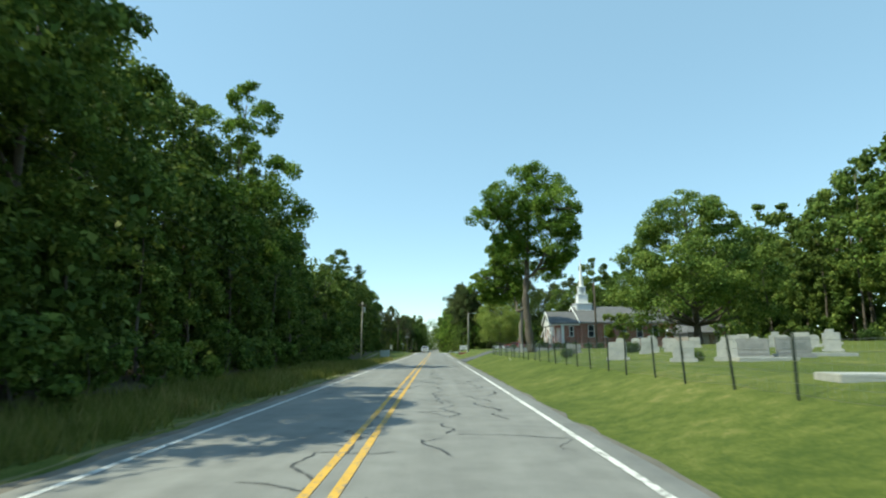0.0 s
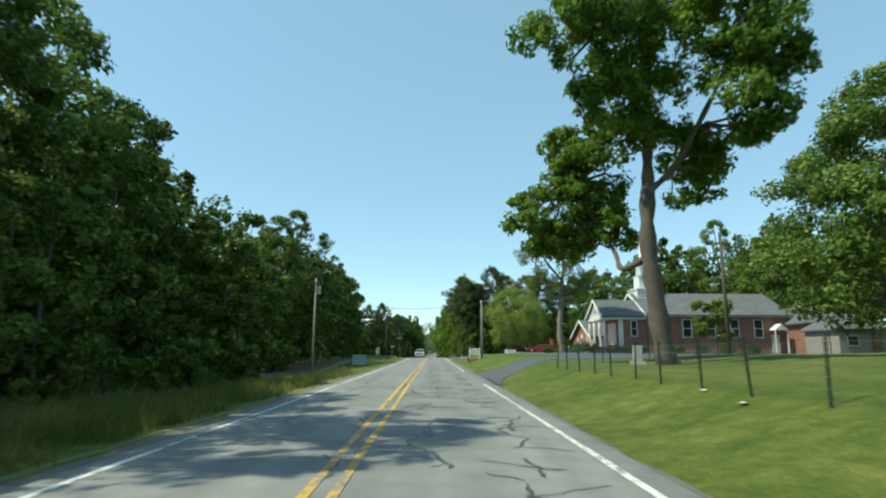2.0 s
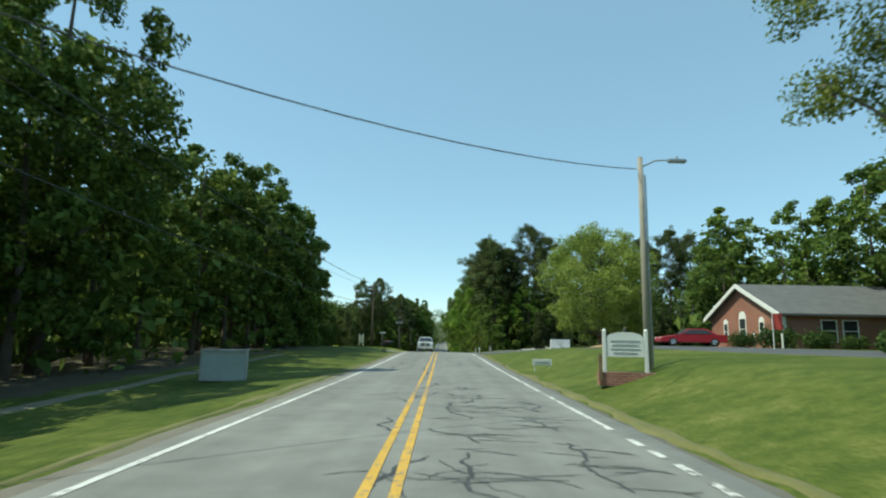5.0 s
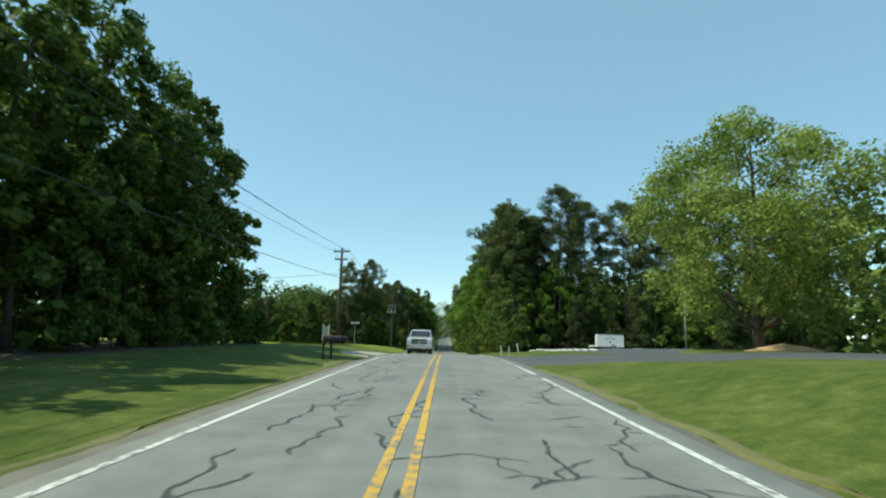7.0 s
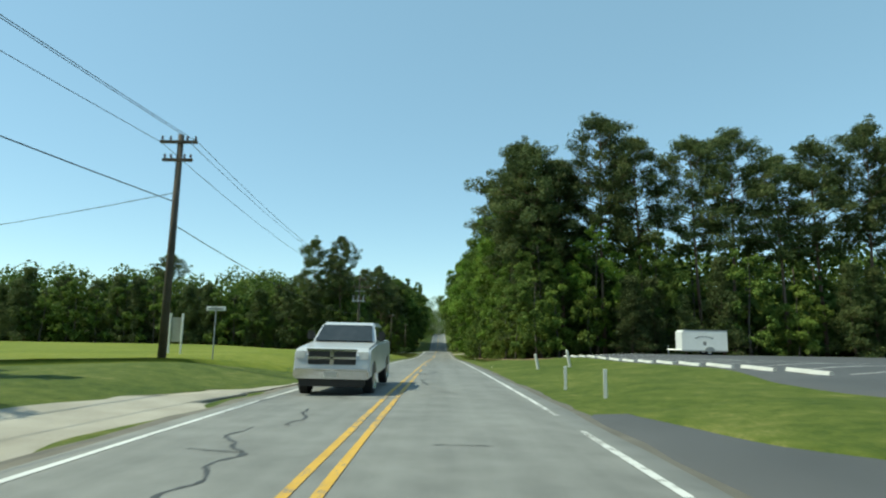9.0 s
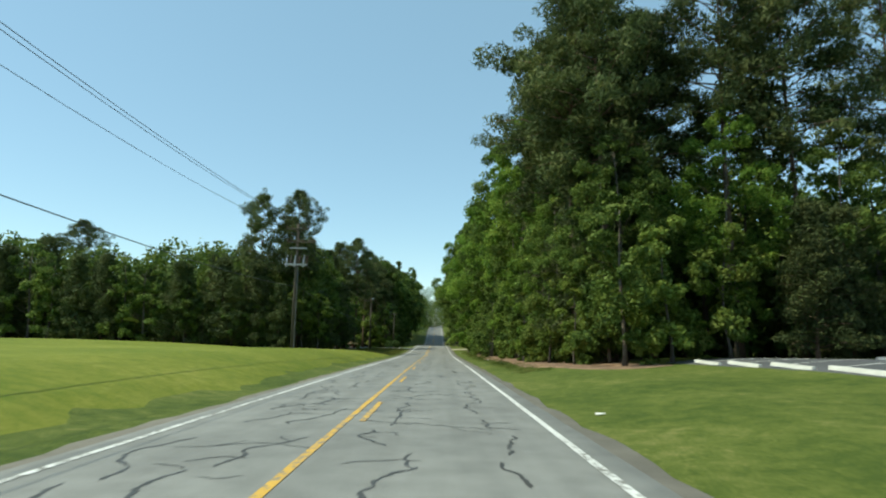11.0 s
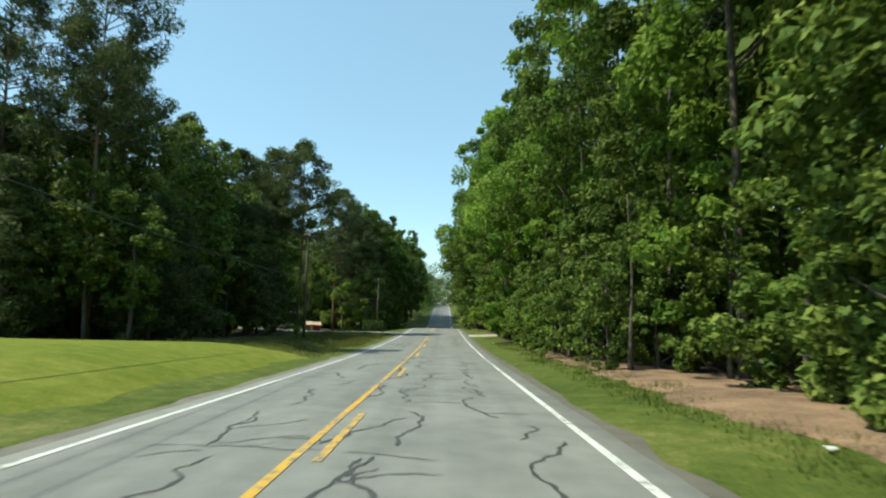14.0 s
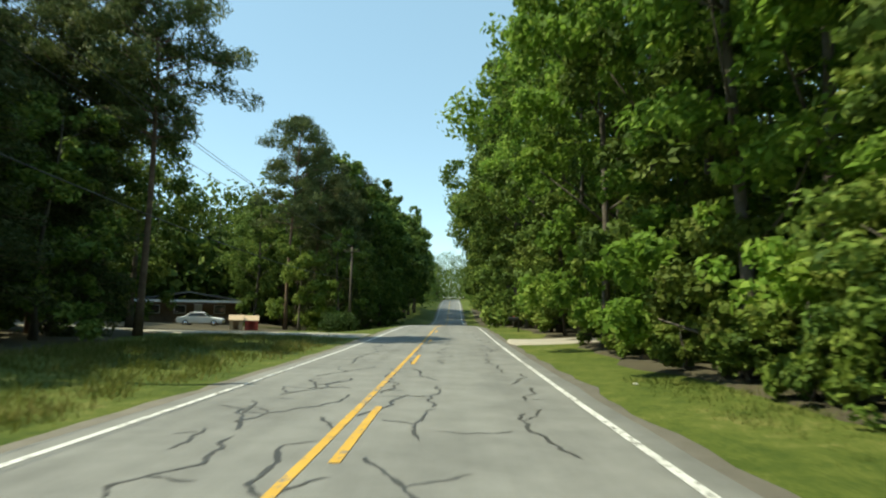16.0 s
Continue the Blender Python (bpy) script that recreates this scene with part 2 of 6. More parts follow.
def land_z(x, y):
    """Height of the ground: the road's profile with its verges and banks."""
    z = float(road_z(y))
    if x > 0:
        near, wide = smooth(3.0, 7.5, x), 0.4 * smooth(3.2, 7, x) + 0.6 * smooth(8, 16, x)
        u = smooth(118, 136, y)
        z += float(np.interp(y, *RIGHT)) * (near * (1 - u) + wide * u) + 0.25 * smooth(9, 15, x) * smooth(70, 95, y) * (1 - u) - 0.06 * smooth(2.6, 3.6, x) * (1 - smooth(5, 8, x))
    else:
        z += 0.6 * smooth(17, 34, -x) * smooth(190, 225, y) + float(np.interp(y, *LEFT)) * smooth(4.8, 10.5, -x) - 0.08 * smooth(4.2, 5.2, -x) * (1 - smooth(6, 9, -x))
    if x > 0:
        z += (0.65 * smooth(17, 37, x) + 0.4 * smooth(8.5, 15, x)) * smooth(10, 34, y) * (1 - smooth(60, 73, y))
    far = smooth(60, 200, abs(x))
    return z * (1 - far) + far * (1.5 if y < 400 else 3)


# ---------------------------------------------------------------- mesh helpers
class Shape:
    """Collects vertices and faces for one mesh."""

    def __init__(self):
        self.v, self.f = [], []

    def add(self, verts, faces):
        k = len(self.v)
        self.v += [tuple(p) for p in verts]
        self.f += [tuple(k + i for i in f) for f in faces]
        return self

    def tube(self, points, radii, sides=7, cap=True):
        """A tapered tube along a line of points."""
        k, n = len(self.v), len(points)
        pts = [Vector(p) for p in points]
        for i, p in enumerate(pts):
            d = (pts[min(i + 1, n - 1)] - pts[max(i - 1, 0)]).normalized()
            u = d.cross(Vector((0, 0, 1)) if abs(d.z) < 0.9 else Vector((1, 0, 0))).normalized()
            w = d.cross(u)
            for s in range(sides):
                a = math.tau * s / sides
                self.v.append(tuple(p + (u * math.cos(a) + w * math.sin(a)) * radii[i]))
        for i in range(n - 1):
            for s in range(sides):
                t = (s + 1) % sides
                self.f.append((k + i * sides + s, k + i * sides + t, k + (i + 1) * sides + t, k + (i + 1) * sides + s))
        if cap:
            self.f.append(tuple(k + s for s in reversed(range(sides))))
            self.f.append(tuple(k + (n - 1) * sides + s for s in range(sides)))
        return self

    def box(self, x0, y0, z0, x1, y1, z1, bevel=0.0):
        """A box, with chamfered edges if bevel is given."""
        if bevel <= 0:
            return self.add([(x0, y0, z0), (x1, y0, z0), (x1, y1, z0), (x0, y1, z0), (x0, y0, z1), (x1, y0, z1), (x1, y1, z1), (x0, y1, z1)],
                            [(3, 2, 1, 0), (4, 5, 6, 7), (0, 1, 5, 4), (1, 2, 6, 5), (2, 3, 7, 6), (3, 0, 4, 7)])
        bm = bmesh.new()
        bmesh.ops.create_cube(bm, size=1)
        for v in bm.verts:
            v.co = Vector(((x0 + x1) / 2 + v.co.x * (x1 - x0), (y0 + y1) / 2 + v.co.y * (y1 - y0), (z0 + z1) / 2 + v.co.z * (z1 - z0)))
        bmesh.ops.bevel(bm, geom=bm.edges[:], offset=bevel, segments=2, affect="EDGES")
        return self.take(bm)

    def take(self, bm):
        bm.verts.index_update()
        self.add([v.co for v in bm.verts], [[v.index for v in f.verts] for f in bm.faces])
        bm.free()
        return self

    def prism(self, outline, axis, a, b):
        """A closed outline pushed along an axis from a to b. The outline holds the two other coordinates, in order."""
        n = len(outline)

        def at(p, c):
            q = list(p)
            q.insert(axis, c)
            return q
        return self.add([at(p, a) for p in outline] + [at(p, b) for p in outline],
                        [tuple(range(n)), tuple(reversed(range(n, 2 * n)))] + [(i + n, (i + 1) % n + n, (i + 1) % n, i) for i in range(n)])

    def mesh(self, name, mat, smooth_shade=False):
        me = bpy.data.meshes.new(name)
        me.from_pydata(self.v, [], self.f)
        bm = bmesh.new()
        bm.from_mesh(me)
        if len(bm.faces) < 4000:
            bmesh.ops.recalc_face_normals(bm, faces=bm.faces[:])
        bm.to_mesh(me)
        bm.free()
        me.materials.append(mat)
        if smooth_shade:
            me.polygons.foreach_set("use_smooth", [True] * len(me.polygons))
        return me


def part(name, shape, mat, parent=None, label="", smooth_shade=False):
    """Links a shape as one mesh object, under a thing or a part."""
    ob = new(name, shape.mesh(name, mat, smooth_shade))
    if parent:
        ob.parent = parent
    return tagged(ob, label)


def thing(name, label, category, at=None, group="", kind=""):
    ob = new(name)
    ob.empty_display_size = 0.2
    if at is not None:
        ob.matrix_world = at
    return tagged(ob, label, category, group, kind)


def sheet(name, x0, x1, y0, y1, lift, mat, label, parent=None, step=1.5, across=6, wobble=0.0, z=None, rim=0.12):
    """A sheet that follows the land between two edges, which may be functions of y; its rim dips into the ground."""
    s = Shape()
    rows = max(2, int((y1 - y0) / step) + 1)
    f0, f1 = (x0 if callable(x0) else (lambda y: x0)), (x1 if callable(x1) else (lambda y: x1))
    zf = z or land_z
    ys = [y0 + (y1 - y0) * i / (rows - 1) for i in range(rows)]
    ys = [y0, y0 + rim] + ys[1:-1] + [y1 - rim, y1]
    for i, y in enumerate(ys):
        a, b = f0(y), f1(y)
        a += wobble * noise.noise((y * 0.6, 3.1, a)) + wobble * 0.5 * noise.noise((y * 2.1, 7.7, a))
        b += wobble * noise.noise((y * 0.6, 9.1, b)) + wobble * 0.5 * noise.noise((y * 2.1, 1.7, b))
        r = min(rim, abs(b - a) * 0.2)
        xs = [a, a + r] + [a + (b - a) * j / across for j in range(1, across)] + [b - r, b]
        for j, x in enumerate(xs):
            low = j in (0, len(xs) - 1) or i in (0, len(ys) - 1)
            s.v.append((x, y, zf(x, y) + (-0.07 if low else lift)))
    w = across + 3
    for i in range(len(ys) - 1):
        for j in range(w - 1):
            s.f.append((i * w + j, i * w + j + 1, (i + 1) * w + j + 1, (i + 1) * w + j))
    ob = part(name, s, mat, parent, smooth_shade=True)
    return tagged(ob, label, name.replace("_", " "), kind="structure")


# ---------------------------------------------------------------- ground and road
def grid_lines(spec):
    out = []
    for a, b, st in spec:
        out += list(np.arange(a, b, st))
    return out + [spec[-1][1]]


def build_ground():
    xs = grid_lines([(-3000, -400, 650), (-400, -100, 60), (-100, -40, 10), (-40, -14, 2), (-14, 14, 0.7), (14, 44, 1.5), (44, 104, 10), (104, 404, 60), (404, 3004, 650)])
    ys = grid_lines([(-600, -80, 130), (-80, 300, 1.25), (300, 600, 6), (600, 1000, 80), (1000, 4000, 600)])
    s = Shape()
    for y in ys:
        for x in xs:
            under = 0.12 if -4.75 < x < 2.95 else 0.0
            bump_z = 0.015 * noise.noise((x * 0.35, y * 0.35, 0)) * smooth(4.5, 8, abs(x + 0.9))
            s.v.append((x, y, land_z(x, y) - under + bump_z))
    w = len(xs)
    for i in range(len(ys) - 1):
        for j in range(w - 1):
            s.f.append((i * w + j, i * w + j + 1, (i + 1) * w + j + 1, (i + 1) * w + j))
    tagged(part("ground", s, GRASS, smooth_shade=True), "gently rolling mown grass beside the road", "ground", kind="structure")


L_EDGE, L_LINE, YELLOW, R_LINE, R_EDGE = -4.72, -4.12, -1.15, 2.38, 3.05


def crown_z(x, y):
    return float(road_z(y)) - 0.012 * abs(x + 1.0)


build_ground()
sheet("shoulder", L_EDGE - 0.25, lambda y: R_EDGE + 0.02 + 0.2 * smooth(60, 180, y), -80, 600, -0.005, SHOULDER, "crumbling gravelly asphalt shoulder beside the road", z=crown_z, step=0.8, across=10, wobble=0.22)
sheet("road", L_EDGE + 0.1, R_EDGE - 0.1, -80, 600, 0.012, ASPHALT, "worn grey two-lane asphalt road with sealed cracks", z=crown_z, step=1.5, across=10, wobble=0.05)


def stripe(name, x, width, spans, mat, label):
    """Painted stripe in one or more spans, lying on the road."""
    s = Shape()
    for a, b in spans:
        n = max(1, int((b - a) / 1.5))
        k = len(s.v)
        for i in range(n + 1):
            y = a + (b - a) * i / n
            d = 0.012 * noise.noise((y * 0.9, x, 0))
            e = 0.012 * noise.noise((y * 1.7, x, 5))
            s.v += [(x - width / 2 + d, y, crown_z(x, y) + 0.019), (x + width / 2 + e, y, crown_z(x, y) + 0.019)]
        for i in range(n):
            s.f.append((k + 2 * i, k + 2 * i + 1, k + 2 * i + 3, k + 2 * i + 2))
    tagged(part(name, s, mat), label, "road marking", kind="structure")


stripe("left_edge_line", L_LINE, 0.11, [(-80, 36), (38, 66), (66.6, 78.6), (79.4, 143), (146, 600)], WHITE_LINE, "worn white edge line painted on the road")
stripe("right_edge_line", R_LINE, 0.12, [(-80, 58.6), (75, 84)] + [(85 + i * 0.9, 85.55 + i * 0.9) for i in range(6)] + [(91, 128.2), (129.6, 138.4), (139.3, 141), (146, 150), (152, 172), (172.5, 600)], WHITE_LINE, "worn white edge line painted on the road")
stripe("left_centre_line", YELLOW - 0.15, 0.115, [(-80, 600)], YELLOW_LINE, "worn yellow centre line painted on the road")
stripe("right_centre_line", YELLOW + 0.15, 0.115, [(-80, 168)] + [(169.9 + 10.7 * i, 173.3 + 10.7 * i) for i in range(36)], YELLOW_LINE, "worn yellow centre line, solid and then broken")


def build_cracks():
    """Sealed cracks: wandering lengthwise seams and short crosswise ones."""
    rng = random.Random(5)
    s = Shape()

    def seam(x, y, heading, length, width, forks=1):
        """One jagged crack, wider and thinner by turns, which may fork."""
        turn, n, k, left = 0.0, max(3, int(length / 0.11)), len(s.v), []
        for i in range(n + 1):
            turn = 0.6 * turn + rng.uniform(-0.55, 0.55)
            h = heading + turn
            w = width * (0.35 + 0.8 * rng.random()) * (0.25 if i in (0, n) else 1)
            dx, dy = math.cos(h), math.sin(h)
            x = min(max(x, L_LINE + 0.2), R_LINE - 0.15)
            s.v += [(x - dy * w, y + dx * w, crown_z(x, y) + 0.0165), (x + dy * w, y - dx * w, crown_z(x, y) + 0.0165)]
            x, y = x + dx * 0.11, y + dy * 0.11
            if forks and rng.random() < 0.05:
                left.append((x, y, h + rng.choice((-1, 1)) * rng.uniform(0.6, 1.4)))
        for i in range(n):
            s.f.append((k + 2 * i, k + 2 * i + 1, k + 2 * i + 3, k + 2 * i + 2))
        for fx, fy, fh in left:
            seam(fx, fy, fh, length * rng.uniform(0.2, 0.5), width * 0.7, forks - 1)

    def spine(x, y0, y1, ticks):
        """A lengthwise seam with short crosswise ticks along it."""
        y = y0
        while y < y1:
            run = rng.uniform(1.2, 3.2)
            seam(x + rng.uniform(-0.12, 0.12), y, math.pi / 2 + rng.uniform(-0.2, 0.2), run, 0.034)
            for _ in range(int(run * ticks * rng.uniform(0.5, 1.5))):
                seam(x + rng.uniform(-0.75, 0.1), y + rng.uniform(0, run), rng.uniform(-0.15, 0.15), rng.uniform(0.35, 1.3), 0.023)
            y += run * rng.uniform(0.8, 1.5)
    spine(0.1, 26, 42, 0.5), spine(1.4, 30, 42, 0.8)
    for y0, y1 in ((42, 66), (66, 98)):
        spine(0.05, y0, y1, 3.2)
        spine(1.35, y0 + 1, y1 - 2, 2.6)
    spine(-3.0, 44, 74, 0.25), spine(0.2, 8, 26, 0.15), spine(1.5, 12, 26, 0.3)
    spine(0.0, 112, 124, 0.3), spine(1.6, 112, 128, 0.9), spine(-3.0, 108, 140, 0.2), spine(-2.4, 112, 150, 0.15)
    spine(-2.3, 155, 206, 0.7), spine(-3.2, 158, 215, 0.35), spine(-0.4, 160, 196, 0.9), spine(1.3, 176, 240, 0.35)
    spine(-0.3, 200, 246, 0.35), spine(-2.6, 206, 262, 0.3), spine(-0.2, 250, 300, 0.15), spine(1.5, 256, 300, 0.2), spine(-2.9, 256, 300, 0.2)
    spine(-1.24, 0, 120, 0.0), spine(-1.2, 200, 300, 0.0)
    y = 4.0
    while y < 300:
        seam(rng.uniform(-3.9, 0.5), y, rng.uniform(-0.08, 0.08), rng.uniform(0.8, 3.4), 0.018, 2)
        y += rng.uniform(1.5, 6.0) * (0.6 if 155 < y < 215 else 1.3)
    tagged(part("crack_seams", s, TAR), "dark sealed cracks wandering over the asphalt", "road cracks", kind="stuff")


build_cracks()

# drives and lots
sheet("church_drive", 2.95, lambda y: float(np.interp(y, [57.5, 60, 63, 65.2, 66.6, 68.2, 70, 71.5], [3.1, 3.4, 4.0, 5.2, 6.8, 9.4, 15, 26])), 57.5, 71.2, 0.03, NEW_ASPHALT, "dark asphalt drive leading to the church lot", wobble=0.02, across=24, step=0.25, rim=0.06)
sheet("church_lot", lambda y: float(np.interp(y, [70.8, 72, 74, 77, 82, 86], [2.95, 4.9, 6.7, 9, 11.5, 12])), lambda y: 18.8 if y > 92 else 40, 70.9, 136, 0.036, NEW_ASPHALT, "dark asphalt church car park", wobble=0.03, across=26, step=0.5, rim=0.08)
sheet("second_drive", lambda y: 3.0 + 3.8 * (1 - smooth(132.6, 137.4, y)), 42, 132.6, 152.2, 0.034, NEW_ASPHALT, "dark asphalt drive leading to a car park", wobble=0.08, across=30, step=0.7)
sheet("second_lot", lambda y: 9.4 + 2.5 * smooth(154, 166, y), 42, 152, 199, 0.034, NEW_ASPHALT, "dark asphalt car park with pale parking lines", wobble=0.05, across=24, step=1.0)
sheet("grass_island", lambda y: float(np.interp(y, [143.1, 143.6, 144.9, 148, 151.8, 152.4], [8.3, 7.5, 5.8, 4.6, 3.7, 3.5])), 9.45, 143.1, 152.4, 0.06, GRASS, "wedge of mown grass between drive and road", wobble=0.1, across=8, step=0.5)
sheet("tree_island", lambda y: 16.4 - 4.2 * math.sqrt(max(0.02, 1 - ((y - 141) / 4.5) ** 2)), lambda y: 16.4 + 4.2 * math.sqrt(max(0.02, 1 - ((y - 141) / 4.5) ** 2)), 136.6, 145.4, 0.06, GRASS, "rounded grass island round a tree", wobble=0.1, across=8, step=0.4)
sheet("parallel_drive", -12.4, -11.6, 70, 122, 0.02, TRACK, "pale gravel drive running beside the road", wobble=0.4, across=5)
sheet("gravel_apron", lambda y: -4.9 - 2.6 * smooth(140.5, 146, y) * (1 - smooth(151, 162, y)), -4.75, 140.5, 161, 0.03, GRAVEL, "pale gravel apron of a drive", wobble=0.35, across=6, step=0.6, rim=0.4)
sheet("dry_verge", lambda y: 3.08, lambda y: 3.4 + 0.12 * math.sin(y * 0.21), 76, 133, 0.02, DRY, "dry straw-coloured grass along the asphalt", wobble=0.35, across=3, step=0.6, rim=0.15)
sheet("dry_verge", lambda y: -5.35 + 0.2 * math.sin(y * 0.17), lambda y: -4.95, -60, 138, 0.02, DRY, "dry straw-coloured grass along the asphalt", wobble=0.3, across=3, step=0.6, rim=0.15)
sheet("pine_straw_bank", lambda y: 5.45 + 0.35 * math.sin(y * 0.24) + 1.4 * (1 - smooth(196, 206, y)) - 0.55 * smooth(232, 244, y) + 1.2 * smooth(244, 253, y), 11.5, 196, 253, 0.03, STRAW, "brown pine straw and orange clay under the trees", wobble=0.4, across=14, step=0.4, rim=0.25)
sheet("hay_field", -85, lambda y: -13 + 7.2 * smooth(156, 168, y), 156, 244, 0.14, FIELD, "pale yellow-green hay field beside the road", wobble=0.8, across=64, step=1.25, rim=1.2)
sheet("wood_floor_west", -56, lambda y: -10.5 - 2.5 * smooth(55, 62, y), -60, 150, 0.03, LITTER, "dark leaf litter under the trees", wobble=0.9, across=14, rim=0.6)
sheet("wood_floor_north_west", -90, lambda y: -18.5 + 6.5 * smooth(246, 258, y) - 4 * smooth(268, 280, y), 243, 430, 0.03, LITTER, "dark leaf litter under the trees", wobble=0.9, across=14, rim=0.6)
sheet("wood_floor_east", lambda y: 9.2 - 3.4 * smooth(232, 245, y) - 0.4 * smooth(250, 262, y), 64, 204, 430, 0.045, LITTER, "dark leaf litter under the trees", wobble=0.8, across=14, rim=0.6)
sheet("house_drive", lambda y: -26, -5, 281.5, 285.5, 0.05, GRAVEL, "pale gravel house drive", wobble=0.4, across=12, step=0.7)
sheet("side_drive", 3.0, 16, 277.5, 281.5, 0.06, GRAVEL, "pale gravel side drive", wobble=0.4, across=10, step=0.7)


# ---------------------------------------------------------------- trees
def leaf_mesh(name, centre, normal, size, aspect, mat, rng):
    """Small kite-shaped leaves or sprays, one quad each."""
    n = len(centre)
    ref = rng.normal(size=(n, 3))
    t = np.cross(normal, ref)
    t /= np.linalg.norm(t, axis=1, keepdims=True) + 1e-9
    b = np.cross(normal, t)
    s = size[:, None]
    droop = normal * s * 0.25
    v = np.stack([centre - t * s, centre + b * s * aspect + droop, centre + t * s, centre - b * s * aspect + droop], axis=1).reshape(-1, 3)
    me = bpy.data.meshes.new(name)
    me.vertices.add(4 * n)
    me.vertices.foreach_set("co", v.astype(np.float32).ravel())
    me.loops.add(4 * n)
    me.loops.foreach_set("vertex_index", np.arange(4 * n, dtype=np.int32))
    me.polygons.add(n)
    me.polygons.foreach_set("loop_start", np.arange(0, 4 * n, 4, dtype=np.int32))
    me.update(calc_edges=True)
    me.materials.append(mat)
    return me


def clump_leaves(clumps, per, leaf, rng, flat=0.75, up=0.3):
    c, nrm, sz = [], [], []
    mean = sum(r for _, r in clumps) / len(clumps)
    for (p, r) in clumps:
        k = max(8, int(per * (0.8 + 0.4 * rng.random()) * min(1.6, (r / mean) ** 1.6)))
        d = rng.normal(size=(k, 3))
        d /= np.linalg.norm(d, axis=1, keepdims=True)
        rad = r * (0.45 + 0.55 * rng.random((k, 1)) ** 0.5) * (1 + 0.25 * np.sin(5 * d[:, :1] + 4 * d[:, 1:2] + p[0]))
        c.append(np.asarray(p) + d * rad * np.array([1, 1, flat]))
        m = d * 0.6 + rng.normal(size=(k, 3)) * 0.5 + np.array([0, 0, up])
        nrm.append(m / np.linalg.norm(m, axis=1, keepdims=True))
        sz.append(leaf * (0.6 + 0.8 * rng.random(k)))
    return np.concatenate(c), np.concatenate(nrm), np.concatenate(sz)


def bough(p, r, n, rng, out=(0, 0, 0), up=0.45, tall=0.62):
    """Leaf clumps over the upper and outer side of one bough."""
    got = []
    side = np.array(out) / (np.linalg.norm(out) + 1e-6)
    for i in range(n):
        d = rng.normal(size=3) + side * 0.6 + np.array([0, 0, up])
        d /= np.linalg.norm(d)
        far = rng.uniform(0.45, 1.15) if up == 0 else 1.0
        got.append((np.asarray(p) + d * r * far * np.array([0.78, 0.78, tall]), r * (rng.uniform(0.42, 0.72) if up == 0 else rng.uniform(0.32, 0.52))))
    return got


def make_tree(name, label, seed, height, base, radius, clumps, per, leaf, leaf_mat, bark=BARK, profile=None, aspect=0.6, trunk_r=None, limbs=0.6, lean=0.03, sides=7, flat=0.75, knots=(0.38, 0.58)):
    """One tree at the origin: a thing with its trunk and limbs as one part and its crown as another."""
    rng = np.random.default_rng(seed)
    profile = profile or (lambda u: math.sin(math.pi * (0.12 + 0.83 * u)) ** 0.6)
    tr = trunk_r or height * 0.014
    s = Shape()
    bend = rng.uniform(-1, 1, 2) * lean * height

    def stem(u):
        return np.array([bend[0] * u * u + 0.12 * math.sin(u * 7 + seed), bend[1] * u * u + 0.12 * math.cos(u * 6 + seed), height * u])
    s.tube([stem(u) for u in np.linspace(-0.01, 0.93, 10)], [tr * (1.5 if i == 0 else 1.0) * (1 - 0.088 * i) for i in range(10)], sides)
    cl = []
    subs = 7
    boughs = max(5, clumps // subs)
    for i in range(boughs):
        u = (i + rng.random()) / boughs
        z = base + (height - base) * u
        big = radius * profile(u)
        a = i * 2.39996 + rng.uniform(-0.5, 0.5)
        cr = max(radius * knots[0] * 0.75, min(big, radius) * rng.uniform(*knots))
        r = max(big - cr * 0.75, 0) * (0.4 + 0.6 * rng.random() ** 0.5)
        st = stem(z / height)
        p = np.array([st[0] + math.cos(a) * r, st[1] + math.sin(a) * r, z])
        cl += bough(p, cr, subs, rng, p - stem(min(z / height, 0.95)))
        if rng.random() < limbs:
            start = stem(min(max(z - 0.75 * r, base * 0.7), height * 0.85) / height)
            mid = (start + p) / 2 + np.array([0, 0, -0.05 * r]) + rng.normal(size=3) * 0.08 * r
            k = tr * 0.42 * (1 - 0.5 * u)
            s.tube([start, mid, p], [k, k * 0.7, k * 0.25], 4)
    root = thing(name, label, "tree")
    part("trunk", s, bark, root, smooth_shade=True)
    cpos, cn, cs = clump_leaves(cl, per, leaf, rng, flat)
    crown = new("crown", leaf_mesh("crown", cpos, cn, cs, aspect, leaf_mat, rng))
    crown.parent = root
    return root


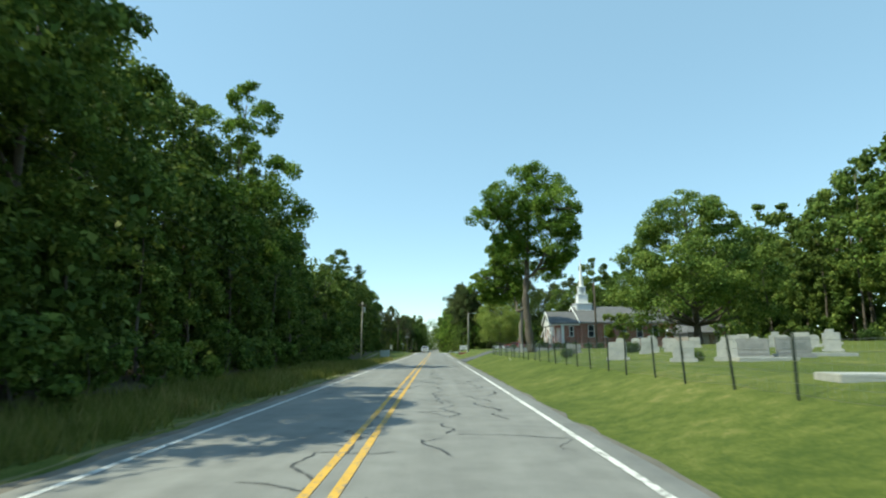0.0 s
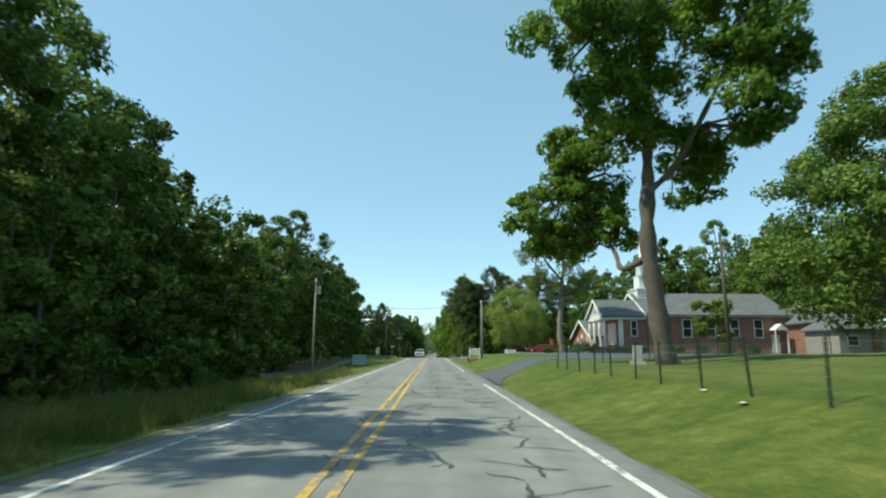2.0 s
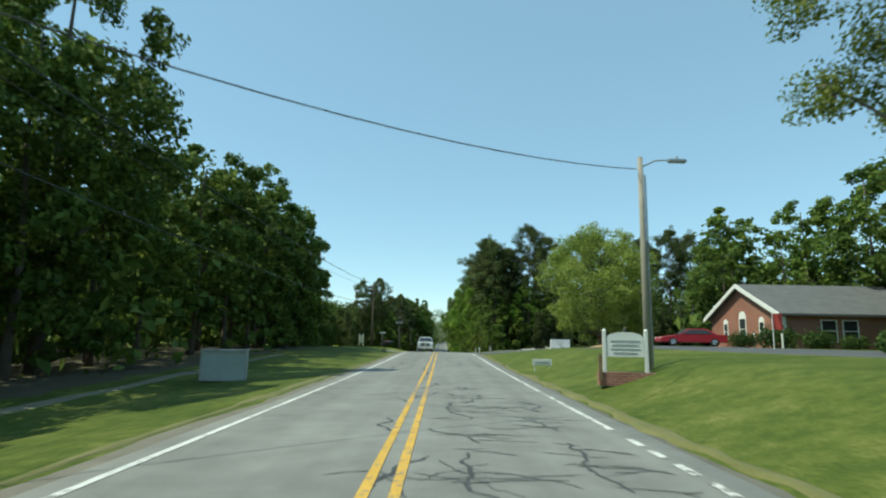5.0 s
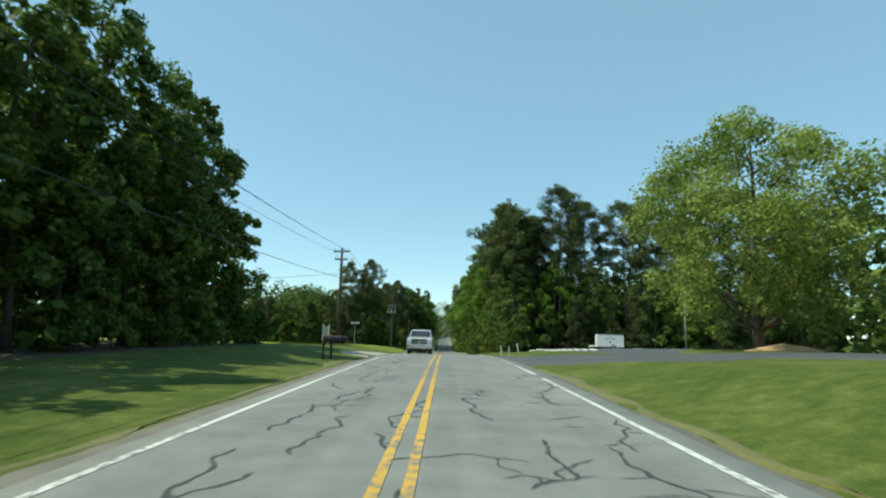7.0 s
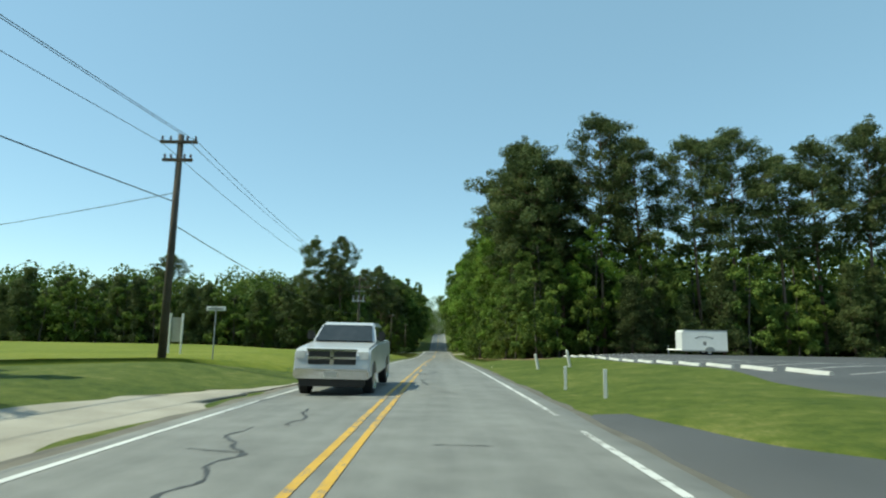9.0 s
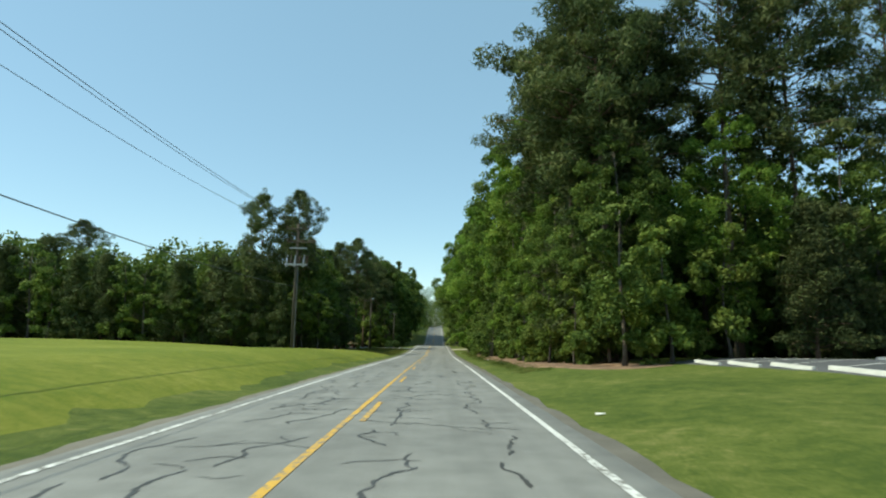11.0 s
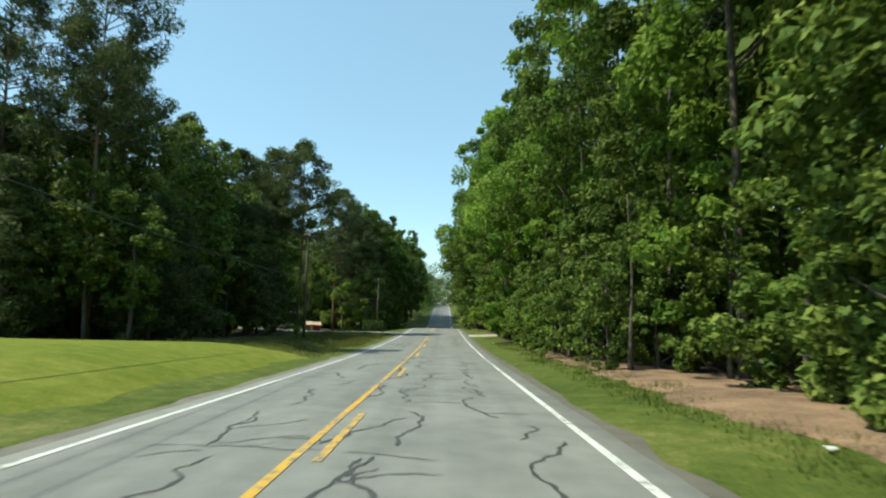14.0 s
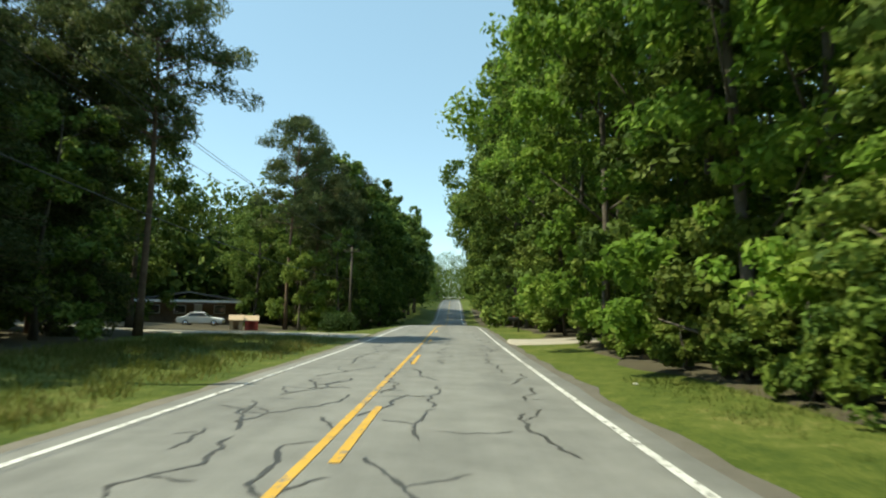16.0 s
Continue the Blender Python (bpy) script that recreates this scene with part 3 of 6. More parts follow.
def make_pine(name, label, seed, height, base, radius, limbs, per, leaf, tuft=0.62, profile=None, trunk_r=0.2):
    """A pine: a straight trunk, whorled limbs, and flat tufts of needles towards the limbs' ends, with gaps between."""
    rng = np.random.default_rng(seed)
    s, cl = Shape(), []
    bend = rng.uniform(-1, 1, 2) * 0.018 * height

    def stem(z):
        u = z / height
        return np.array([bend[0] * u * u + 0.1 * math.sin(u * 6 + seed), bend[1] * u * u + 0.1 * math.cos(u * 5 + seed), z])
    s.tube([stem(height * u) for u in np.linspace(-0.01, 0.97, 11)], [trunk_r * (1.35 if i == 0 else 1.0) * (1 - 0.085 * i) for i in range(11)], 7)
    wide = profile or (lambda u: (0.42 + 0.58 * math.sin(math.pi * min(1, 0.18 + 0.72 * u))) * (1 - smooth(0.6, 1.0, u) * 0.8))
    for i in range(limbs):
        u = (i + rng.random()) / limbs
        z = base + (height - base) * u * 0.985
        reach = radius * wide(u) * rng.uniform(0.5, 1.12)
        a = i * 2.39996 + rng.uniform(-0.6, 0.6)
        rise = (-0.05 + 0.75 * u) * reach + rng.uniform(-0.25, 0.4)
        p0 = stem(min(z, height * 0.95))
        p2 = p0 + np.array([math.cos(a) * reach, math.sin(a) * reach, rise])
        p1 = (p0 + p2) / 2 + np.array([0, 0, 0.12 * reach])
        k = trunk_r * 0.3 * (1 - 0.55 * u)
        s.tube([p0, p1, p2], [k, k * 0.7, k * 0.3], 4)
        n = max(2, int(reach * 1.15) + 1)
        for j in range(n):
            v = 0.42 + 0.58 * (j + rng.random()) / n
            q = (p0 + (p1 - p0) * 2 * v if v < 0.5 else p1 + (p2 - p1) * (2 * v - 1)) + rng.normal(size=3) * np.array([0.3, 0.3, 0.28]) * min(1, reach * 0.4)
            cl.append((q + np.array([0, 0, 0.12]), tuft * rng.uniform(0.7, 1.35)))
    for j in range(5):
        cl.append((stem(height * 0.97) + rng.normal(size=3) * np.array([0.4, 0.4, 0.35]), tuft * 0.8))
    root = thing(name, label, "tree")
    part("trunk", s, PINE_BARK, root, smooth_shade=True)
    c, n, sz = clump_leaves(cl, per, leaf, rng, 0.66, 0.1)
    crown = new("crown", leaf_mesh("crown", c, n, sz, 0.2, NEEDLE, rng))
    crown.parent = root
    return root


def cone(u):
    return (1 - u) ** 0.75 * 0.95 + 0.08


def hedge(u):
    return math.sin(math.pi * (0.3 + 0.65 * u)) ** 0.5


def overhang(u):
    return 0.5 + 0.55 * smooth(0.08, 0.5, u) - 0.78 * smooth(0.62, 1.0, u) + 0.1 * math.sin(u * 17)


KINDS = {}


def kind_of(key, *args, **kw):
    KINDS[key] = make_tree(*args, **kw)


for i in range(3):
    kind_of(f"wood{i}", "hardwood_tree", "tall broadleaf tree with dense dark green leaves", 10 + i, 15.0, 2.5, 4.3, 126, 60, 0.19, LEAF, limbs=0.3, knots=(0.28, 0.48))
for i in range(3):
    kind_of(f"edge{i}", "hardwood_tree", "broadleaf tree leafy down to the ground at the wood's edge", 20 + i, 12.0, 0.6, 3.7, 126, 52, 0.155, LEAF, profile=hedge, limbs=0.25, knots=(0.24, 0.44))
for i in range(3):
    kind_of(f"tall{i}", "hardwood_tree", "tall leafy roadside tree with boughs down to the ground", 25 + i, 19.0, 0.8, 5.2, 231, 84, 0.155, LEAF, profile=overhang, aspect=0.5, limbs=0.3, knots=(0.27, 0.45))
for i in range(2):
    # close1 wears the leaf colour with sunlight mixed in
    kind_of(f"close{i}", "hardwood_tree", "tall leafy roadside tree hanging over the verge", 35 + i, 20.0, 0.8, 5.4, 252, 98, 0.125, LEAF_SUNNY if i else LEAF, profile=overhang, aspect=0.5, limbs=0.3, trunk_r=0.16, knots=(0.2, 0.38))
for i in range(2):
    kind_of(f"light{i}", "hardwood_tree", "young broadleaf tree with sunlit fresh green leaves", 30 + i, 8.0, 0.6, 2.7, 49, 150, 0.115, LEAF_LIGHT, profile=hedge, limbs=0.3)
for i in range(3):
    KINDS[f"pine{i}"] = make_pine("pine_tree", "tall loblolly pine with a bare trunk and high crown", 40 + i, 21.5, 10.0, 4.4, 58, 92, 0.19, 0.62)
for i in range(2):
    KINDS[f"full{i}"] = make_pine("pine_tree", "tall pine branched far down its trunk", 45 + i, 17.0, 2.2, 3.9, 92, 56, 0.22, 0.72, lambda u: (1 - u) ** 0.6 * 0.85 + 0.2)
for i in range(2):
    KINDS[f"young{i}"] = make_pine("pine_tree", "young pine tree, dark green, branched low", 50 + i, 11.0, 0.5, 2.9, 70, 64, 0.2, 0.66, cone, 0.13)
kind_of("shrub", "shrub", "low leafy shrub at the wood's edge", 70, 2.6, 0.2, 1.6, 20, 60, 0.13, LEAF, profile=hedge, trunk_r=0.04, limbs=0.2)
kind_of("shrub_light", "shrub", "low sunlit shrub at the wood's edge", 71, 2.2, 0.2, 1.4, 18, 60, 0.12, LEAF_LIGHT, profile=hedge, trunk_r=0.04, limbs=0.2)

PLANTED = random.Random(8)


def place(m, x, y, scale=1.0, tall=1.0):
    return Matrix.LocRotScale((x, y, land_z(x, y) - 0.05), Euler((PLANTED.uniform(-.03, .03), PLANTED.uniform(-.03, .03), PLANTED.uniform(0, 6.28))), (scale, scale, scale * tall))


USED = set()


def plant(keys, x, y, scale=1.0, tall=1.0, label="", group=""):
    """Plants one tree of the kinds given; the first planted is the original itself."""
    key = PLANTED.choice(keys)
    m = place(None, x, y, scale, tall)
    if key in USED:
        ob = copy_thing(KINDS[key], Matrix.Identity(4))
        ob.matrix_basis = m
    else:
        ob = KINDS[key]
        ob.matrix_basis = m
        USED.add(key)
    return tagged(ob, label, group=group)


CLOSE = ["close0", "close1"]
TALL, SHRUB = ["tall0", "tall1", "tall2"], ["shrub", "shrub_light"]
WOOD, EDGE, LIGHT, PINE, YOUNG = ["wood0", "wood1", "wood2"], ["edge0", "edge1", "edge2"], ["light0", "light1"], ["pine0", "pine1", "pine2"], ["young0", "young1"]


def row(keys, x0, y0, x1, y1, gap, jitter=1.0, scale=(0.85, 1.15), group=""):
    """A loose row of trees from one point of the plan to another."""
    n = max(1, int(math.hypot(x1 - x0, y1 - y0) / gap))
    for i in range(n + 1):
        u = i / n
        plant(keys, x0 + (x1 - x0) * u + PLANTED.uniform(-jitter, jitter), y0 + (y1 - y0) * u + PLANTED.uniform(-jitter, jitter), PLANTED.uniform(*scale), PLANTED.uniform(0.9, 1.12), group=group)


FULL = ["full0", "full1"]
DEEP = []


def deep(x0, y0, x1, y1, gap, scale):
    """Notes a loose row of trees deep in the woods, which are built together further down."""
    n = max(1, int(math.hypot(x1 - x0, y1 - y0) / gap))
    for i in range(n + 1):
        u = i / n
        DEEP.append((x0 + (x1 - x0) * u + PLANTED.uniform(-1.5, 1.5), y0 + (y1 - y0) * u + PLANTED.uniform(-1.5, 1.5), 16 * PLANTED.uniform(*scale)))


def build_deep_woods():
    """The trees behind the front rows: trunks in one mesh, leaves in another."""
    rng = np.random.default_rng(77)
    s, cl = Shape(), []
    for x, y, h in DEEP:
        z = land_z(x, y)
        s.tube([(x, y, z - 0.2), (x + rng.uniform(-.3, .3), y, z + h * 0.5), (x + rng.uniform(-.5, .5), y, z + h * 0.9)], [0.2, 0.14, 0.04], 5)
        for i in range(24):
            u = (i + rng.random()) / 24
            r, a = h * 0.31 * hedge(u) * (0.35 + 0.65 * rng.random() ** 0.5), i * 2.4 + rng.uniform(-.5, .5)
            cl.append((np.array([x + r * math.cos(a), y + r * math.sin(a), z + h * (0.03 + 0.97 * u)]), h * 0.11 * rng.uniform(0.7, 1.3), u))
    for low, span_, per, leaf in ((True, 0, 120, 0.2), (True, 1, 40, 0.38), (True, 2, 16, 0.85), (False, 0, 130, 0.17), (False, 1, 70, 0.26), (False, 2, 36, 0.37)):
        some = [(p, r * (1.15 if low else 1.0)) for p, r, u in cl if (u < 0.62) == low and (0 if -22 < p[0] < 0 and p[1] < 48 else 1 if abs(p[0]) < 27 else 2) == span_]
        c, n, sz = clump_leaves(some, per, leaf, rng)
        tagged(new("deep_wood_leaves", leaf_mesh("deep_wood_leaves", c, n, sz, 0.6, LEAF, rng)), "dark green leaves of the woods behind", "woodland", kind="stuff")
    tagged(part("deep_wood_trunks", s, BARK, smooth_shade=True), "trunks of the woods standing behind", "woodland", kind="stuff")


# west wood beside the first stretch
row(TALL, -13.0, 9, -13.2, 18, 4.5, 0.5, (0.84, 0.95), "trees of the west wood")
row(TALL, -18.0, 23, -18.0, 37, 4.7, 0.4, (0.92, 1.02), "trees of the west wood")
plant(["close1"], -15.0, 41, 1.08, 1.0, group="trees of the west wood"), plant(TALL, -17.0, 48, 1.02, 1.0, group="trees of the west wood"), plant(TALL, -18.2, 57, 0.95, 1.0, group="trees of the west wood"), plant(EDGE, -13.6, 69, 0.95, 1.0, group="trees of the west wood"), plant(EDGE, -14.4, 74, 1.02, 1.0, group="trees of the west wood")
row(EDGE, -11.4, 9, -11.6, 18, 4.5, 0.5, (0.55, 0.75), "trees of the west wood"), row(EDGE, -14.2, 22, -13.6, 37, 4.0, 0.5, (0.55, 0.7), "trees of the west wood"), row(EDGE, -11.4, 41, -12, 49, 4.0, 0.5, (0.55, 0.75), "trees of the west wood")
row(EDGE, -13.5, 52, -15, 67, 5, 0.6, (0.7, 0.85), "trees of the west wood")
row(WOOD, -18, 48, -18.5, 68, 5, 0.8, (0.8, 0.95), "trees of the west wood")
deep(-18.5, -2, -18.6, 46, 4.0, (0.95, 1.12)), deep(-15.6, 8, -15.8, 17, 3.5, (0.9, 1.0)), deep(-19, 48, -20, 76, 4.0, (0.8, 0.92))
deep(-23, -10, -24, 68, 8, (0.9, 1.05))
deep(-32, 0, -34, 150, 9, (0.8, 1.0)), deep(-41, -20, -42, 150, 9, (0.8, 1.0)), deep(-51, -20, -51, 150, 9, (0.8, 1.0))
row(SHRUB, -9.8, 4, -11, 66, 3.2, 0.5, (0.6, 1.0), "shrubs of the west wood")
# second clump, behind the parallel drive
row(EDGE, -19, 74, -17, 90, 5, 0.8, (0.7, 0.85), "trees behind the drive")
row(EDGE + WOOD, -17.2, 92, -17.8, 130, 4.8, 0.8, (0.8, 0.98), "trees behind the drive")
plant(TALL, -18.6, 91, 0.7, 1.0, group="trees behind the drive"), plant(TALL, -18.2, 97, 0.9, 1.0, group="trees behind the drive"), plant(TALL, -17.8, 105, 1.03, 1.0, group="trees behind the drive")
deep(-21, 86, -20, 130, 6, (0.82, 0.98))
deep(-28, 70, -27, 140, 8, (0.85, 1.05))
# dark clump before the field
row(WOOD, -17.5, 131, -18, 145, 4.5, 0.8, (0.85, 1.0), "trees before the field")
plant(TALL, -18.5, 145.5, 0.86, 1.0, group="trees before the field"), plant(TALL, -18.7, 137, 0.95, 1.0, group="trees before the field")
row(EDGE, -16.6, 133, -16.8, 148, 3.8, 0.5, (0.8, 0.95), "trees before the field")
row(SHRUB, -14.6, 132, -15.4, 154, 2.6, 0.4, (0.6, 1.0), "shrubs before the field"), plant(EDGE, -17.4, 152.8, 0.84, group="trees before the field"), plant(EDGE, -18.6, 151.5, 0.86, group="trees before the field")
deep(-23, 134, -24, 150, 7, (0.85, 1.0))
# wood beyond the field
row(YOUNG + YOUNG + EDGE, -20, 244, -85, 237, 2.7, 1.0, (0.75, 1.1), "trees beyond the field")
row(FULL, -26, 249, -90, 243, 6.0, 1.2, (0.62, 0.8), "trees beyond the field")
plant(PINE, -61.0, 266, 0.98)
deep(-20, 250, -95, 245, 3.6, (0.65, 0.85)), deep(-22, 255, -95, 250, 3.2, (0.75, 0.9))
deep(-20, 266, -100, 262, 4.5, (0.7, 0.9))
deep(-24, 258, -85, 256, 8, (0.9, 1.05))
plant(["pine0"], -24.0, 247.2, 0.8, 1.25), plant(["pine1"], -19.0, 247.6, 0.82, 1.28), plant(PINE, -29.0, 254, 0.7)
row(EDGE + WOOD, -15.4, 245.5, -32, 241.5, 2.8, 0.5, (0.45, 0.6), "trees beyond the field")
row(EDGE + YOUNG + FULL, -16.6, 248, -16.6, 276, 3.6, 0.8, (0.68, 0.88), "trees of the north-west wood")
row(FULL + TALL, -19.6, 252, -19.6, 276, 5.5, 0.5, (0.74, 0.84), "trees of the north-west wood")
row(PINE, -21, 254, -20, 277, 6, 1.0, (0.8, 0.9), "trees of the north-west wood")
deep(-20, 256, -24, 277, 6, (0.9, 1.1))
row(WOOD, -15.0, 334, -11.0, 420, 5.5, 1.0, (1.5, 1.7), "trees of the north-west wood")
plant(TALL, -20.8, 279, 0.85, group="trees of the north-west wood"), plant(TALL, -22.2, 288.6, 0.85, group="trees of the north-west wood"), plant(PINE, -18.5, 279, 0.95, group="trees of the north-west wood")
plant(["pine2"], -15.4, 277.5, 0.98, group="trees of the north-west wood")
row(PINE, -17.5, 312, -15.5, 345, 7, 1.0, (1.05, 1.2), "trees of the north-west wood")
deep(-23, 334, -20, 420, 7, (1.1, 1.3))
deep(-20, 334, -64, 332, 4, (1.05, 1.3)), deep(-48, 270, -52, 328, 4.5, (1.0, 1.2)), deep(-22, 342, -64, 340, 5, (1.05, 1.3)), deep(-20, 350, -64, 348, 4, (1.1, 1.3)), plant(TALL, -23.6, 317, 0.8, 1.0, group="trees round the house")
plant(TALL, -23.5, 327, 0.9, 1.0, group="trees round the house"), plant(TALL, -28.5, 329, 0.95, 1.0, group="trees round the house")
row(EDGE, -12.6, 313, -11.2, 352, 3.8, 0.5, (0.8, 1.05), "trees of the north-west wood"), row(EDGE + FULL, -14, 319, -30, 333, 3.6, 0.6, (0.8, 1.05), "trees round the house"), plant(["light0"], -16.5, 311, 1.25, 1.0, group="trees round the house")
row(WOOD, -31, 279, -41, 308, 7, 1.0, (0.9, 1.1), "trees round the house")
deep(-36, 262, -37, 290, 6, (0.9, 1.1))
deep(-40, 268, -46, 325, 3.5, (0.9, 1.1)), deep(-55, 602, 55, 604, 4.0, (1.5, 1.8))
# behind the cemetery and the church
row(WOOD, 44, 18, 51, 92, 5, 1.5, (1.15, 1.4), "trees behind the cemetery")
row(EDGE, 42, 22, 48, 92, 5, 1.5, (0.8, 1.1), "trees behind the cemetery")
deep(56, 10, 66, 140, 8, (1.2, 1.5))
plant(WOOD, 33.0, 117.5, 1.22, 1.0, group="trees behind the church"), plant(TALL, 46.0, 119, 1.08, 1.0, group="trees behind the church"), plant(TALL, 52.5, 117, 1.08, 1.0, group="trees behind the church"), plant(WOOD, 38.0, 121, 1.05, 1.0, group="trees behind the church")
row(WOOD, 52, 112, 34, 146, 6, 1.5, (0.95, 1.15), "trees behind the church")
row(EDGE + TALL, 47, 112, 31, 144, 6, 1.5, (0.75, 0.85), "trees behind the church")
deep(58, 122, 38, 158, 8, (0.95, 1.2))
# east pine wood
plant(PINE, 9.5, 207.2, 1.22), plant(PINE, 11.0, 204.5, 1.16), plant(PINE, 14.4, 206.5, 1.1), plant(PINE, 9.9, 213, 1.22), plant(PINE, 11.2, 219.5, 1.16)
row(PINE, 18, 203.5, 60, 204.5, 5.2, 1.0, (1.1, 1.22), "pines behind the car park")
deep(22, 208, 66, 211, 4, (0.8, 0.95)), deep(12.5, 210.5, 24, 210, 2.8, (0.7, 0.85)), deep(13, 216, 24, 215, 3.5, (0.8, 0.95))
row(CLOSE, 11, 201.5, 23, 201.5, 4.2, 0.3, (0.58, 0.7), "understorey of the pine wood")
row(LIGHT + YOUNG + EDGE, 9.0, 199, 60, 200, 3.4, 0.8, (0.6, 0.95), "understorey of the pine wood")
deep(22, 216, 70, 219, 4, (0.85, 1.0))
row(PINE, 12.6, 212, 13.2, 234, 7.5, 0.5, (0.95, 1.08), "pines of the east wood's edge")
row(FULL, 10.6, 206, 10.4, 216, 4.6, 0.5, (0.85, 0.95), "trees of the east wood's edge")
row(CLOSE, 9.4, 221, 9.0, 246, 5.8, 0.5, (1.08, 1.2), "trees of the east wood's edge")
row(CLOSE, 8.7, 251, 7.6, 294, 4.9, 0.4, (1.08, 1.22), "trees of the east wood's edge")
row(TALL, 6.9, 298, 6.6, 336, 5.0, 0.5, (1.15, 1.3), "trees of the east wood's edge")
row(EDGE, 8.6, 223, 8.2, 252, 3.6, 0.4, (0.45, 0.66), "trees of the east wood's edge"), row(EDGE + LIGHT, 9.6, 206, 8.6, 296, 7.5, 0.5, (0.45, 0.75), "trees of the east wood's edge")
row(PINE, 14, 208, 15, 262, 6, 0.8, (0.92, 1.08), "pines of the east wood")
plant(CLOSE, 10.4, 203, 0.62, 0.95, group="trees of the east wood's edge"), plant(CLOSE, 8.6, 209, 0.6, 1.0, group="trees of the east wood's edge"), plant(CLOSE, 8.2, 218, 0.66, 1.0, group="trees of the east wood's edge"), plant(CLOSE, 8.4, 213.5, 0.65, 1.0, group="trees of the east wood's edge")
row(LIGHT, 8.2, 203, 7.6, 216, 3.4, 0.3, (0.55, 0.8), "trees of the east wood's edge")
row(LIGHT, 8.0, 258, 7.3, 275, 5.2, 0.3, (0.75, 1.05), "trees of the east wood's edge"), row(LIGHT, 7.0, 284, 6.8, 300, 5, 0.3, (0.8, 1.05), "trees of the east wood's edge")
row(SHRUB, 9.4, 204, 9.2, 250, 4.5, 0.5, (0.5, 0.9), "shrubs of the east wood"), row(SHRUB, 6.5, 253, 6.2, 275, 3.0, 0.4, (0.45, 0.8), "shrubs of the east wood"), row(SHRUB, 7.8, 254, 7.2, 275, 2.6, 0.5, (0.5, 0.95), "shrubs of the east wood")
row(WOOD, 9.5, 336, 9, 420, 6, 0.7, (1.15, 1.4), "trees of the east wood's edge")
deep(70, 150, 70, 225, 9, (1.0, 1.3))
for x in (30, 40, 50, 60):
    deep(x, 226, x, 420, 9.5, (0.95, 1.2))

deep(20, 222, 18, 420, 7, (1.1, 1.3)), deep(15.5, 213, 14, 330, 4.5, (0.85, 1.15))
deep(-26, 450, 24, 640, 9, (0.9, 1.2))
deep(-14, 428, -12, 560, 8, (1.0, 1.2)), deep(12, 428, 11, 560, 8, (1.0, 1.2))

plant(LIGHT, 46.5, 112, 1.3, 1.0, group="trees behind the church"), plant(LIGHT, 51.0, 110, 1.4, 1.0, group="trees behind the church"), plant(LIGHT, 55.5, 107, 1.35, 1.0, group="trees behind the church")
row(["shrub", "edge0", "edge1"], 6.7, 237, 6.2, 262, 2.4, 0.3, (0.4, 0.55), "low growth of the east wood's edge")
row(["shrub"], 8.7, 205, 8.5, 232, 2.3, 0.4, (0.5, 0.85), "low growth of the east wood's edge")
# both in the brightened leaf colour, standing in for sun on this stretch
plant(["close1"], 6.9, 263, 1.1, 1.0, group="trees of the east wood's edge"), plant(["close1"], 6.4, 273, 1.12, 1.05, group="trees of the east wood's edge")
build_deep_woods()

# single trees of the churchyard
def grown_tree(name, label, seed, at, stems, boughs, subs, per, leaf, mat, bark=BARK, knots=0):
    """A tree with its own habit: stems as (points, thick, thin), boughs as (x, y, z, radius) from its foot."""
    rng = np.random.default_rng(seed)
    s, cl = Shape(), []
    for pts, r0, r1 in stems:
        pts = [np.array(q, float) for q in pts]
        fine = []
        for i in range(len(pts) - 1):
            p0, p1, p2, p3 = pts[max(i - 1, 0)], pts[i], pts[i + 1], pts[min(i + 2, len(pts) - 1)]
            for u in np.linspace(0, 1, 5)[: 5 if i == len(pts) - 2 else 4]:
                fine.append(0.5 * (2 * p1 + (p2 - p0) * u + (2 * p0 - 5 * p1 + 4 * p2 - p3) * u * u + (3 * p1 - p0 - 3 * p2 + p3) * u ** 3))
        n = len(fine)
        s.tube(fine, [r0 + (r1 - r0) * i / (n - 1) + (0.14 * r0 * math.sin(i * 2.3)) for i in range(n)], 9)
    for x, y, z, r in boughs:
        near = min((np.array(q, float) for pts, _, _ in stems for q in pts[1:]), key=lambda q: np.linalg.norm(q - np.array((x, y, z))))
        own = [] if knots else bough(np.array((x, y, z)), r, subs, rng, np.array((x, y, z)) - near, 0.0, 0.9)
        for k in range(knots):
            d = rng.normal(size=3)
            d *= rng.uniform(0.45, 1.0) / np.linalg.norm(d)
            own += bough(np.array((x, y, z)) + d * r * 0.95, r * rng.uniform(0.45, 0.75), subs, rng, d)
        cl += own
        for q, _ in own[:: max(1, len(own) // 4)]:
            mid = (near + q) / 2 + rng.normal(size=3) * 0.25
            s.tube([near, mid, q], [0.07, 0.045, 0.015], 5)
    root = thing(name, label, "tree")
    part("trunk", s, bark, root, smooth_shade=True)
    c, n, sz = clump_leaves(cl, per, leaf, rng, 0.8)
    crown = new("crown", leaf_mesh("crown", c, n, sz, 0.5, mat, rng))
    crown.parent = root
    root.matrix_basis = pose(at[0], at[1], land_z(*at) - 0.05)
    return root


